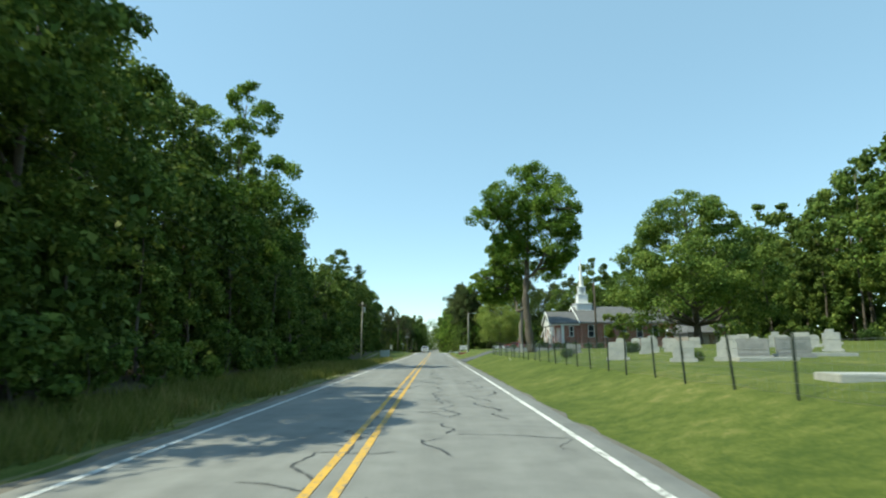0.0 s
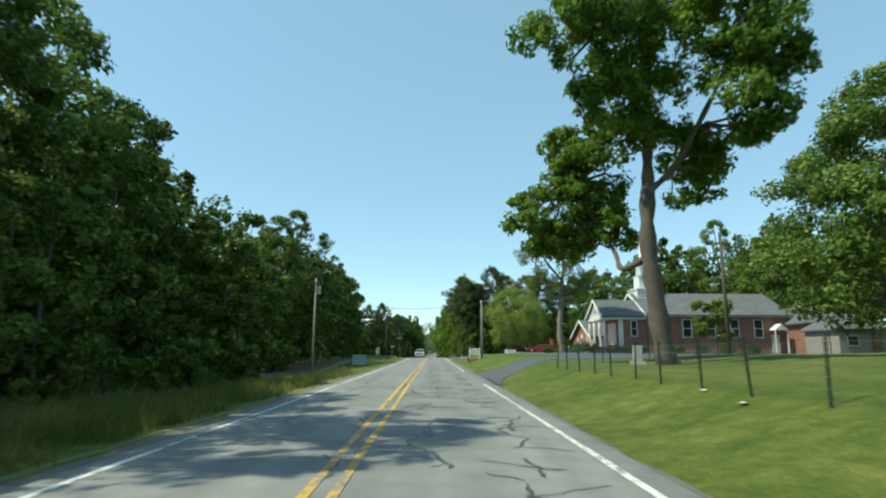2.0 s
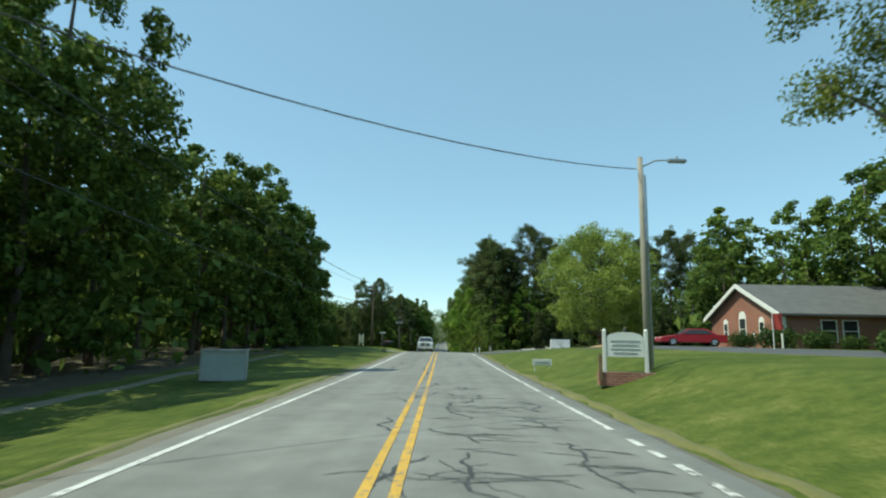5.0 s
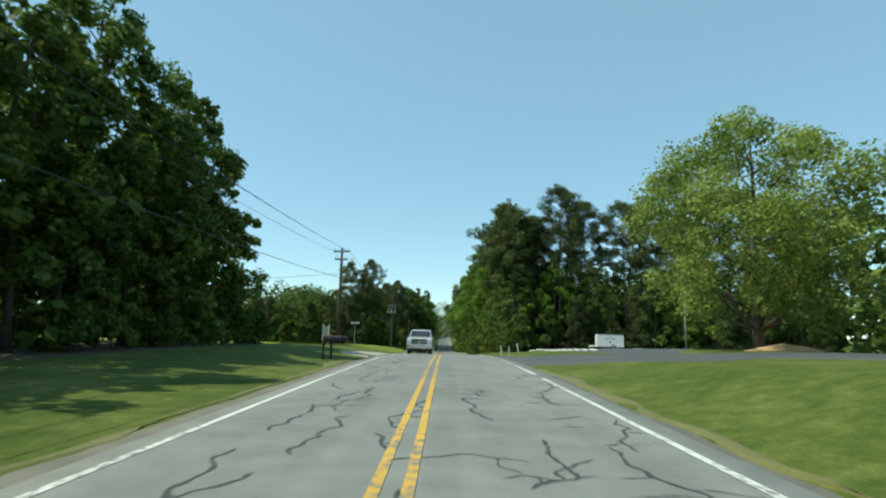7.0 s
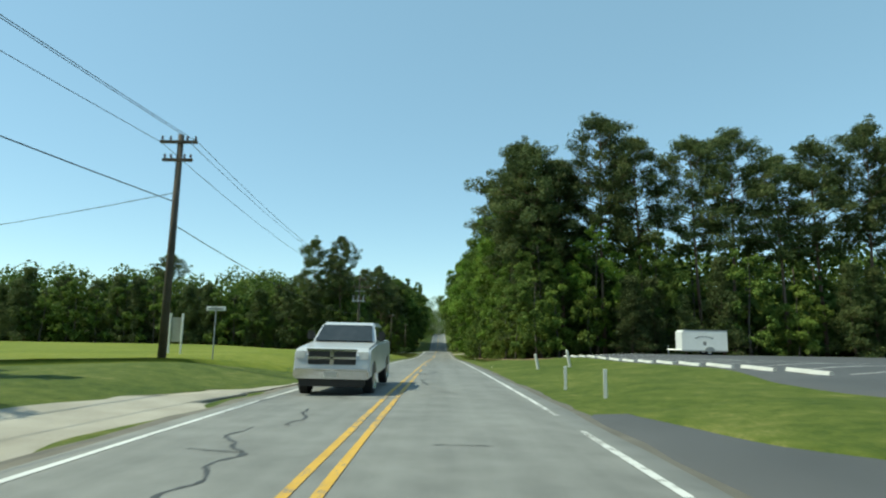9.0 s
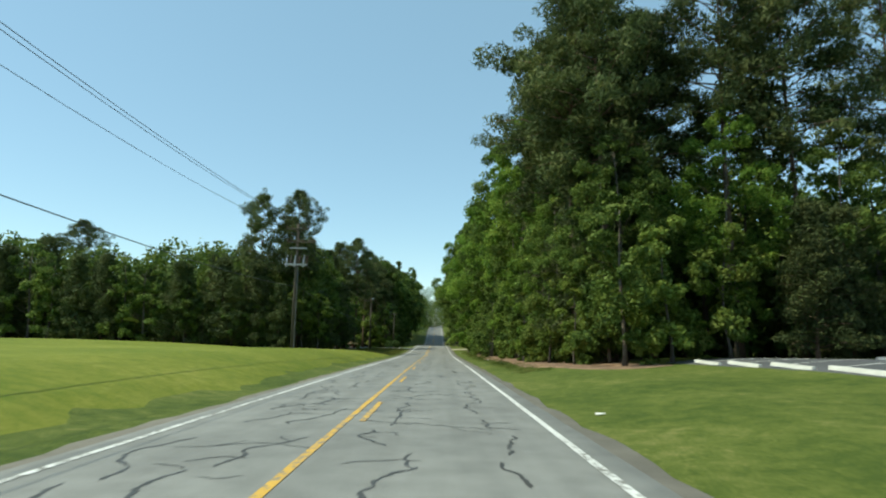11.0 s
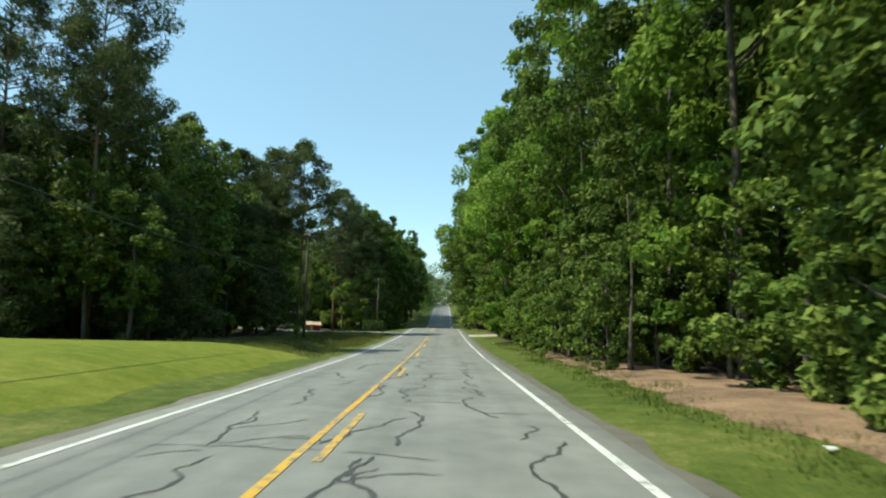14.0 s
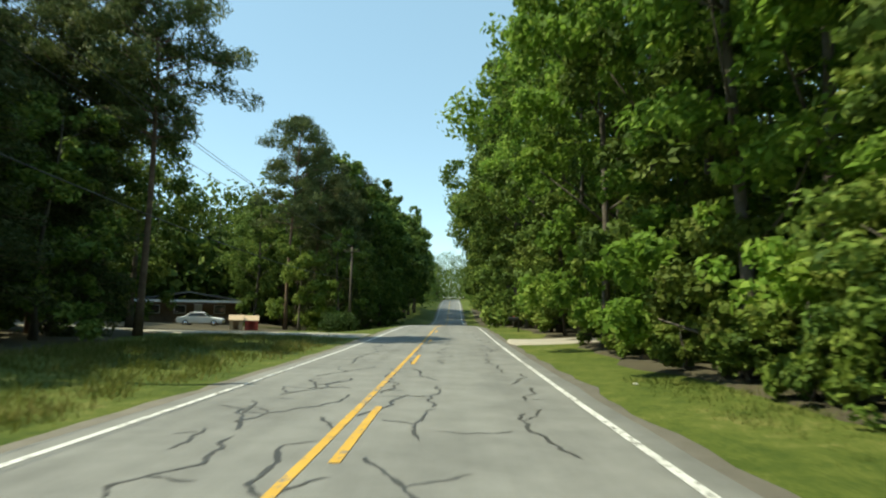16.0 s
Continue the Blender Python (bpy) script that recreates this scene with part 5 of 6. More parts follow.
def build_shed():
    """Low outbuilding behind the graves."""
    g = land_z(40, 86)
    shed = thing("outbuilding", "low pale outbuilding with a grey shingled hip roof", "building")
    part("wall", Shape().box(37.9, 84.2, g - 0.3, 42.3, 89.0, g + 2.35), TRIM_PALE, shed)
    part("roof", hip_roof(37.9, 42.3, 84.2, 89.0, g + 2.35, g + 3.9, 0.35, 1.6), SHINGLE, shed, "grey shingled roof")
    part("door", Shape().box(40.9, 84.14, g, 41.9, 84.2, g + 2.05, 0.01), TIMBER, shed)
    w = part("window", Shape().box(38.6, 84.13, g + 0.9, 39.7, 84.2, g + 1.9, 0.01), WHITE, shed)
    part("pane", Shape().box(38.68, 84.11, g + 0.98, 39.62, 84.14, g + 1.82), GLASS, w)


TRIM_PALE = material("faded_siding", (0.22, 0.2, 0.17), (0.36, 0.33, 0.29), 1.5, 20.0, 0.85, 0.3)
build_shed()


# ---------------------------------------------------------------- bushes and churchyard
def make_bush(name, label, seed, rx, rz, n, leaf, mat, category="shrub"):
    """A clipped or loose bush: a short stem and many small leaves in a rounded, uneven body."""
    rng = np.random.default_rng(seed)
    root = thing(name, label, category)
    s = Shape()
    for a in range(4):
        s.tube([(0.05 * math.cos(a * 1.6), 0.05 * math.sin(a * 1.6), -0.05), (0.45 * rx * math.cos(a * 1.6), 0.45 * rx * math.sin(a * 1.6), rz * 1.1)], [0.03, 0.012], 5)
    part("stem", s, BARK, root)
    cl = []
    for i in range(14):
        a, u = i * 2.4, (i + 0.5) / 14
        cl.append((np.array([rx * 0.55 * math.cos(a) * math.sqrt(1 - (2 * u - 1) ** 2 * 0.6), rx * 0.55 * math.sin(a) * math.sqrt(1 - (2 * u - 1) ** 2 * 0.6), rz * (0.4 + 1.1 * u)]), rx * 0.5))
    c, nn, sz = clump_leaves(cl, n // 14, leaf, rng, 0.8)
    c[:, 2] = np.abs(c[:, 2])
    ob = new("foliage", leaf_mesh("foliage", c, nn, sz, 0.6, mat, rng))
    ob.parent = root
    return root


def set_at(ob, x, y, s=1.0, turn=0.0):
    ob.matrix_basis = Matrix.LocRotScale((x, y, land_z(x, y)), Euler((0, 0, turn)), (s, s, s))
    return ob


bush = make_bush("round_bush", "clipped round green bush on the grass", 200, 1.0, 0.55, 1700, 0.07, BOX_LEAF)
BUSHES = [(24.0, 122.5, 1.5), (27.2, 122.6, 1.25), (30.2, 123.2, 1.0), (20.4, 120.5, 1.0), (33.0, 123.0, 1.1),
          (19.0, 98.9, 0.95), (20.9, 97.0, 0.95), (22.5, 97.1, 0.9), (24.1, 97.2, 0.9), (26.3, 97.0, 0.8), (28.3, 97.1, 0.8), (31.2, 97.1, 0.75), (34.1, 97.0, 0.85), (37.1, 97.0, 0.85), (18.6, 104.2, 0.95),
          (13.6, 98.4, 0.7), (7.3, 31.3, 0.44), (11.9, 34.2, 0.6), (14.4, 25.8, 0.48), (10.1, 22.0, 0.36), (34.5, 44.5, 0.9)]
for i, (x, y, k) in enumerate(BUSHES):
    b = bush if i == 0 else copy_thing(bush, Matrix.Identity(4))
    set_at(b, x, y, k, i * 1.3)
    tagged(b, group="clipped bushes")
far_bush = make_bush("round_bush", "large round green bush beside a house drive", 202, 2.3, 1.2, 5200, 0.11, BOX_LEAF)
set_at(far_bush, -9.8, 299, 0.75)
dogwood = make_tree("dogwood_tree", "small spreading tree before the church wall", 105, 4.4, 1.6, 2.4, 30, 170, 0.1, LEAF_LIGHT, trunk_r=0.09, limbs=0.9)
set_at(dogwood, 29.0, 89.3, 1.22)


def gravestone(style, w, h, d, mat, label):
    """A headstone on a plinth."""
    root = thing("gravestone", label, "gravestone", group="gravestones")
    part("plinth", Shape().box(-w / 2 - 0.15, -d / 2 - 0.12, -0.1, w / 2 + 0.15, d / 2 + 0.12, 0.2, 0.02), mat, root)
    s = Shape()
    if style == "round":
        out = [(-w / 2, 0.2), (w / 2, 0.2), (w / 2, h * 0.8)] + [(w / 2 * math.cos(math.pi * k / 10), h * 0.8 + h * 0.2 * math.sin(math.pi * k / 10)) for k in range(1, 10)] + [(-w / 2, h * 0.8)]
        s.prism(out, 1, -d / 2, d / 2)
    elif style == "shoulder":
        out = [(-w / 2, 0.2), (w / 2, 0.2), (w / 2, h * 0.75), (w * 0.3, h * 0.8), (w * 0.25, h), (-w * 0.25, h), (-w * 0.3, h * 0.8), (-w / 2, h * 0.75)]
        s.prism(out, 1, -d / 2, d / 2)
    else:
        s.box(-w / 2, -d / 2, 0.2, w / 2, d / 2, h, 0.03)
        for i in range(3):
            s.box(-w * 0.32, -d / 2 - 0.012, h * 0.45 + i * 0.12, w * 0.32, -d / 2, h * 0.45 + i * 0.12 + 0.05)
    part("headstone", s, mat, root)
    return root


STONES = [gravestone("tablet", 1.1, 1.15, 0.22, GRANITE, "broad pale granite headstone on a plinth"), gravestone("round", 0.8, 1.1, 0.18, GRANITE, "pale granite headstone with rounded top"),
          gravestone("shoulder", 1.0, 1.3, 0.2, GRANITE, "pale granite headstone with stepped shoulders"), gravestone("tablet", 1.5, 1.0, 0.25, GRANITE_DARK, "wide dark grey granite headstone"),
          gravestone("tablet", 0.5, 1.0, 0.4, GRANITE, "short pale stone pillar on a plinth beside the oak")]
graves = random.Random(31)
used = set()
SPOTS = [(7.8, 24.2, 0), (9.3, 21.2, 0), (10.8, 20.9, 2), (11.8, 31.2, 0), (13.0, 31.1, 1), (13.3, 34.7, 2), (15.1, 28.8, 1), (19.9, 30.6, 0), (22.6, 37.3, 2), (13.6, 21.4, 3), (12.2, 21.7, 3), (19.0, 26.9, 2), (23.0, 42.6, 0),
         (24.2, 44.2, 0), (20.1, 37.9, 0), (21.4, 37.7, 1), (22.9, 34.0, 1), (24.2, 34.4, 2), (20.5, 33.1, 1), (18.8, 48.7, 0), (20.0, 48.6, 0), (21.2, 46.0, 0), (14.0, 42.7, 1), (10.1, 41.3, 3), (8.4, 55.3, 4), (13.9, 39.1, 1), (27.0, 38.0, 0)]
for x, y, k in SPOTS:
    ob = STONES[k] if k not in used else copy_thing(STONES[k], Matrix.Identity(4))
    used.add(k)
    sc = graves.uniform(0.66, 0.8)
    ob.matrix_basis = Matrix.LocRotScale((x, y, land_z(x, y)), Euler((graves.uniform(-.03, .03), graves.uniform(-.03, .03), graves.uniform(-.3, .0) - 0.3)), (sc, sc, sc))
for i, (x, y) in enumerate([(8.2, 10.3), (10.6, 11.2), (11.8, 20.3), (15.6, 22.6)]):
    ob = tagged(part("ledger_slab", Shape().box(-0.5, -1.0, -0.05, 0.5, 1.0, 0.12, 0.02), GRANITE), "flat pale stone grave slab in the grass", "grave slab", "grave slabs")
    ob.matrix_basis = pose(x, y, land_z(x, y), 0, 0, 80)


# ---------------------------------------------------------------- cemetery fence
def build_fence():
    fence = thing("wire_fence", "wire mesh cemetery fence on dark steel posts", "fence")
    pts = [(6.0 + 0.05 * math.sin(y * 1.7), y) for y in np.arange(1.1, 60.1, 2.085)]
    x = pts[-1][0] + 2.4
    while x < 38:
        pts.append((x, 60.0 + (x - 6.0) * 0.06))
        x += 2.4
    post = Shape().box(-0.022, -0.004, -0.3, 0.022, 0.004, 1.12).box(-0.004, 0.004, -0.3, 0.004, 0.035, 1.12)
    for i in range(8):
        post.box(-0.012, -0.016, 0.1 + i * 0.12, 0.012, -0.004, 0.13 + i * 0.12)
    me = post.mesh("post", STEEL_GREEN)
    rng = random.Random(3)
    for x, y in pts:
        p = new("post", me)
        p.parent = fence
        p.matrix_basis = pose(x, y, land_z(x, y), rng.uniform(-4, 4), rng.uniform(-4, 4), -90 if y < 59 else 0)
        p.scale = (1.1, 1.1, 1.0)
    for (xa, ya), (xb, yb) in zip(pts, pts[1:]):
        s = Shape()
        za, zb = land_z(xa, ya), land_z(xb, yb)
        for h in (0.1, 0.28, 0.46, 0.64, 0.82, 1.0):
            s.tube([(xa, ya, za + h), ((xa + xb) / 2, (ya + yb) / 2, (za + zb) / 2 + h - 0.02), (xb, yb, zb + h)], [0.003] * 3, 3, False)
        for k in range(1, 14):
            u = k / 14
            px, py, pz = xa + (xb - xa) * u, ya + (yb - ya) * u, za + (zb - za) * u
            s.tube([(px, py, pz + 0.1), (px, py, pz + 1.0)], [0.0025] * 2, 3, False)
        part("wire_mesh", s, WIRE, fence)


build_fence()


# ---------------------------------------------------------------- poles and wires
CONDUIT = material("weathered_conduit", (0.07, 0.07, 0.068), (0.14, 0.14, 0.135), 3.0, 25.0, 0.6, 0.15)
GREY_WOOD = material("silvered_wood", (0.2, 0.18, 0.15), (0.4, 0.37, 0.31), 1.5, 30.0, 0.9, 0.5)


def utility_pole(x, y, top, r, arms, label, lean=0.0, wood=None):
    """A wooden pole with crossarms at given heights below the top."""
    z0 = land_z(x, y)
    root = thing("utility_pole", label, "utility pole", pose(x, y, z0, 0, lean, 0), group="utility poles")
    h = top - z0
    part("pole", Shape().tube([(0, 0, -0.3), (0, 0, h * 0.5), (0, 0, h)], [r, r * 0.85, r * 0.68], 12), wood or WOOD_POLE, root, smooth_shade=True)
    for drop, half in arms:
        arm = part("crossarm", Shape().box(-half, -0.2, h - drop - 0.06, half, -0.09, h - drop + 0.06, 0.01), WOOD_POLE, root)
        for px in (-half + 0.08, -half * 0.45, half * 0.45, half - 0.08):
            part("insulator", Shape().tube([(px, -0.145, h - drop + 0.06), (px, -0.145, h - drop + 0.14), (px, -0.145, h - drop + 0.24)], [0.02, 0.05, 0.035], 8), CERAMIC, arm)
    return root, h


pole_l, hl = utility_pole(-10.95, 84.6, 8.2, 0.115, [(0.5, 0.6)], "weathered wooden utility pole with a small crossarm", wood=GREY_WOOD)
part("transformer", Shape().tube([(0.32, 0, hl - 1.5), (0.32, 0, hl - 0.75)], [0.17, 0.17], 12), METAL_GREY, pole_l, "grey drum transformer")
pole_c, hc = utility_pole(20.0, 70.0, 9.6, 0.14, [], "bare weathered pole standing in the churchyard")
pole_3, h3 = utility_pole(-10.6, 162.4, 9.4, 0.16, [(0.35, 0.75), (1.1, 0.6)], "dark wooden utility pole with two crossarms")
pole_r, hr = utility_pole(23.2, 166.6, 7.4, 0.1, [], "slender grey pole at the car park's edge", wood=GREY_WOOD)
pole_5, h5 = utility_pole(-10.2, 306.2, 3.6, 0.15, [(0.4, 0.8)], "wooden utility pole beside the wood")
pole_s, hs_ = utility_pole(5.75, 98.4, 7.5, 0.115, [], "weathered pole with a street lamp above the church sign", wood=GREY_WOOD)
lamp = part("lamp_arm", Shape().tube([(0, 0, hs_ - 0.35), (0.5, 0, hs_ - 0.1), (1.0, 0, hs_ - 0.08)], [0.025] * 3, 8), METAL_GREY, pole_s)
part("lamp_head", Shape().box(0.9, -0.1, hs_ - 0.16, 1.5, 0.1, hs_ - 0.05, 0.03).tube([(1.2, 0, hs_ - 0.05), (1.2, 0, hs_ + 0.06)], [0.04, 0.03], 8), METAL_GREY, lamp)
part("conduit", Shape().tube([(0.14, -0.04, 0.1), (0.12, -0.04, hs_ - 0.6)], [0.03, 0.03], 8), METAL_GREY, pole_s)
pole_6, h6 = utility_pole(-10.45, 260.7, 5.0, 0.13, [(0.35, 0.85)], "dark wooden pole with a crossarm before the wood")
part("lamp_head", Shape().box(0.1, -0.22, h6 - 0.12, 0.5, -0.02, h6 + 0.06, 0.03), METAL_GREY, pole_6)
big, hb = utility_pole(-10.5, 212.4, 8.5, 0.145, [(0.4, 0.9)], "tall wooden pole crowded with line equipment", 0.4)
rack = part("equipment_rack", Shape().box(-0.85, -0.3, hb - 3.2, 0.85, -0.18, hb - 3.08, 0.01).box(-0.8, 0.1, hb - 3.2, 0.8, 0.2, hb - 3.08, 0.01), METAL_GREY, big, "grey steel equipment rack")
arm = part("crossarm", Shape().box(-0.75, -0.22, hb - 1.46, 1.4, -0.1, hb - 1.33, 0.01), WOOD_POLE, big)
for px in (-0.7, 0.2, 0.45, 0.95, 1.15, 1.34):
    part("insulator", Shape().tube([(px, -0.16, hb - 1.5), (px, -0.16, hb - 1.3), (px, -0.16, hb - 1.16)], [0.05, 0.06, 0.03], 8), CERAMIC, arm)
part("crossarm", Shape().box(-0.5, -0.2, hb - 1.92, 0.75, -0.1, hb - 1.84, 0.01), METAL_GREY, big)
for k, px in enumerate((-0.72, -0.42, -0.12, 0.25, 0.55, 0.78)):
    part("switch", Shape().tube([(px, -0.1, hb - 3.3), (px, -0.1, hb - 2.95), (px + 0.06, -0.1, hb - 2.4)], [0.09, 0.07, 0.03], 8), CERAMIC if k % 2 else METAL_GREY, rack)
for k, px in enumerate((-0.7, 0.35, 0.8, 1.25)):
    part("jumper_wire", Shape().tube([(px, -0.15, hb - 1.7), (px * 1.15, -0.2, hb - 2.3), (px * 0.75, -0.2, hb - 2.9)], [0.014] * 3, 5), CABLE, big)
part("riser_pipe", Shape().tube([(0.17, -0.1, 0), (0.15, -0.08, hb - 3.2)], [0.045, 0.045], 8), CONDUIT, big)


def span(a, b, sag, r=0.012, label="black overhead power line", name="overhead_wire"):
    """A wire that hangs between two points."""
    pts = []
    for i in range(15):
        u = i / 14
        pts.append((a[0] + (b[0] - a[0]) * u, a[1] + (b[1] - a[1]) * u, a[2] + (b[2] - a[2]) * u - 4 * sag * u * (1 - u)))
    ob = part(name, Shape().tube(pts, [r] * 15, 5), CABLE)
    tagged(ob, label, "cable", "overhead wires")


T3, TB, T6, T5, TL = 9.35, 8.5, 5.0, 3.6, 8.15
for dx, drop in ((-0.75, 0.3), (0.0, -0.08), (0.75, 0.3)):
    span((-10.6 + dx, 162.4, T3 - drop), (-10.5 + dx * 1.15, 212.3, TB - drop), 1.0)
    span((-10.5 + dx * 1.15, 212.3, TB - drop), (-10.45 + dx, 260.7, T6 - drop), 0.6)
    span((-10.45 + dx, 260.7, T6 - drop), (-10.2 + dx, 306, T5 - drop), 0.5)
    span((-10.95 + dx * 0.7, 84.6, TL - drop), (-10.6 + dx, 162.3, T3 - drop), 0.8)
span((-10.6, 162.4, 5.7), (-10.5, 212.4, 3.7), 0.8, 0.02, "thick black telephone cable")
span((-10.95, 84.6, 5.6), (-10.6, 162.4, 6.6), 0.8, 0.02, "thick black telephone cable")
span((-10.5, 212.4, 3.9), (-10.45, 260.7, 1.4), 0.7, 0.02, "thick black telephone cable")
span((-10.45, 260.7, 1.6), (-10.2, 306, 0.4), 0.6, 0.02, "thick black telephone cable")
span((-10.9, 84.6, 6.2), (5.6, 98.4, 7.1), 0.75, 0.016, "black service cable across the road")
span((-10.95, 84.6, TL - 0.3), (-13.0, 8, 8.4), 1.2)
span((-10.6, 162.4, 7.0), (-60, 190, 8.0), 0.6, 0.016, "black service cable over the field")


# ---------------------------------------------------------------- roadside things
def build_sign():
    x, y = 4.9, 97.9
    z = land_z(x, y)
    sign = thing("church_sign", "white arched notice board on posts above a planter", "sign", pose(x, y, z, 0, 0, -8) @ Matrix.Scale(0.84, 4))
    for px in (-0.72, 0.72):
        p = part("post", Shape().box(px - 0.06, -0.06, -0.1, px + 0.06, 0.06, 1.75, 0.01), WHITE, sign)
        part("cap", Shape().tube([(px, 0, 1.75), (px, 0, 1.83)], [0.08, 0.03], 8), WHITE, p)
    board = Shape()
    out = [(-0.64, 0.85), (0.64, 0.85), (0.64, 1.5)] + [(0.64 * math.cos(math.pi * k / 10), 1.5 + 0.22 * math.sin(math.pi * k / 10)) for k in range(1, 10)] + [(-0.64, 1.5)]
    board.prism(out, 1, -0.04, 0.04)
    b = part("board", board, WHITE, sign)
    for i, w in enumerate((0.4, 0.5, 0.45, 0.5)):
        part("text_bar", Shape().box(-w, -0.052, 0.95 + i * 0.14, w, -0.041, 1.0 + i * 0.14), METAL_GREY, b)
    part("finial", Shape().tube([(0, 0, 1.72), (0, 0, 1.78), (0, 0, 1.92)], [0.05, 0.07, 0.01], 8), BLACK, sign)
    part("planter", Shape().box(-0.95, -0.35, -0.15, 0.95, -0.25, 0.32, 0.01).box(-0.95, 0.25, -0.15, 0.95, 0.35, 0.32, 0.01).box(-0.95, -0.25, -0.15, -0.85, 0.25, 0.32).box(0.85, -0.25, -0.15, 0.95, 0.25, 0.32), BRICK, sign)
    part("side_post", Shape().box(-0.98, -0.4, 0, -0.86, -0.3, 0.95, 0.01), TIMBER, sign)


build_sign()
small = thing("small_sign", "small white low board sign in the grass", "sign", pose(4.2, 108, land_z(4.2, 108)))
part("board", Shape().box(-0.45, -0.02, 0.2, 0.45, 0.02, 0.5, 0.01), WHITE, small)
for px in (-0.35, 0.35):
    part("leg", Shape().box(px - 0.02, 0.02, -0.1, px + 0.02, 0.05, 0.5), WHITE, small)
part("text_bar", Shape().box(-0.35, -0.03, 0.3, 0.35, -0.021, 0.38), METAL_GREY, small)

crate = thing("panel_crate", "large green panelled crate with pale frame on the verge", "crate", pose(-9.15, 103.6, land_z(-9.15, 103.6), 0, 0, 12))
part("body", Shape().box(-0.8, -0.4, 0.05, 0.8, 0.55, 1.16, 0.02), SIGN_GREEN, crate)
fr = Shape()
for a, b, c, d in ((-0.86, 0.0, -0.78, 1.22), (0.78, 0.0, 0.86, 1.22), (-0.78, 1.14, 0.78, 1.22), (-0.78, 0.0, 0.78, 0.08)):
    fr.box(a, -0.46, b, c, -0.402, d, 0.008)
part("frame", fr, METAL_GREY, crate, "pale metal frame")
part("lid", Shape().box(-0.84, -0.38, 1.165, 0.84, 0.6, 1.21, 0.01), SIGN_GREEN, crate)


TIMBER_DARK = material("creosoted_timber", (0.022, 0.018, 0.015), (0.06, 0.05, 0.042), 4.0, 40.0, 0.85, 0.4)


def mailbox(x, y, turn, label):
    m = thing("mailbox", label, "mailbox", pose(x, y, land_z(x, y) - 0.14, 0, 0, turn) @ Matrix.Diagonal((1.2, 1.3, 1.0, 1)), group="mailboxes")
    part("post", Shape().box(-0.04, -0.04, -0.2, 0.04, 0.04, 1.2, 0.006), TIMBER_DARK, m)
    part("bracket", Shape().box(-0.1, -0.04, 0.93, 0.55, 0.04, 1.0, 0.006), TIMBER_DARK, m)
    out = [(-0.1, 1.0), (0.1, 1.0), (0.1, 1.14)] + [(0.1 * math.cos(math.pi * k / 8), 1.14 + 0.1 * math.sin(math.pi * k / 8)) for k in range(1, 8)] + [(-0.1, 1.14)]
    b = part("box", Shape().prism(out, 0, 0.02, 0.6), BLACK, m)
    part("door", Shape().prism([(p[0] * 1.06, 1.0 + (p[1] - 1.0) * 1.03) for p in out], 0, 0.6, 0.625), BLACK, b)
    part("knob", Shape().tube([(0.625, 0, 1.2), (0.66, 0, 1.2)], [0.012, 0.016], 8), CHROME, b)
    part("flag", Shape().box(0.2, -0.125, 1.1, 0.23, -0.115, 1.3).box(0.2, -0.125, 1.24, 0.32, -0.115, 1.3), RED_PLASTIC, b)


mailbox(-6.2, 137.7, 0, "black mailbox on a dark timber post by the road")
mailbox(-6.3, 136.4, 6, "black mailbox on a dark timber post by the road")
mailbox(4.9, 291, 180, "black mailbox on a dark timber post by the road")


def build_trailer():
    z = land_z(21.6, 187.3) + 0.03
    t = thing("cargo_trailer", "white enclosed cargo trailer parked on the asphalt", "trailer", pose(21.6, 187.4, z, 0, 0, -8))
    out = [(-1.75, 0.35), (1.75, 0.35), (1.75, 2.0), (-1.55, 2.0), (-1.75, 1.85)]
    body = part("body", Shape().prism(out, 1, -0.95, 0.95), WHITE, t, "white sheet-metal box body")
    trim = Shape()
    for a in (-0.965, 0.95):
        trim.box(-1.77, a, 0.3, 1.77, a + 0.015, 0.4).box(-1.57, a, 1.95, 1.77, a + 0.015, 2.02)
    part("trim", trim, METAL_GREY, body)
    for k in range(6):
        a = math.pi * (0.2 + 0.12 * k)
        part("text_bar", Shape().box(-0.02 - 0.75 * math.cos(a) - 0.09, -0.962, 1.15 + 0.3 * math.sin(a), -0.02 - 0.75 * math.cos(a) + 0.09, -0.951, 1.25 + 0.3 * math.sin(a)), GRANITE_DARK, body)
    part("emblem", Shape().box(-0.12, -0.962, 0.8, 0.12, -0.951, 1.1), GRANITE_DARK, body)
    for y in (-0.86, 0.72):
        w = part("wheel", Shape().tube([(0.35, y - 0.08, 0.3), (0.35, y + 0.1, 0.3)], [0.3, 0.3], 20), RUBBER, t)
        part("rim", Shape().tube([(0.35, y - 0.095, 0.3), (0.35, y - 0.081, 0.3)], [0.16, 0.16], 16), WHITE, w)
    part("mudguard", Shape().prism([(0.35 + 0.42 * math.cos(math.pi * k / 8), 0.3 + 0.4 * math.sin(math.pi * k / 8)) for k in range(9)], 1, -1.08, -0.955), METAL_GREY, t)
    part("drawbar", Shape().tube([(-1.7, -0.6, 0.38), (-2.7, 0, 0.4)], [0.05, 0.05], 6).tube([(-1.7, 0.6, 0.38), (-2.7, 0, 0.4)], [0.05, 0.05], 6).tube([(-2.6, 0, 0), (-2.6, 0, 0.7)], [0.035, 0.035], 8), METAL_GREY, t)


build_trailer()


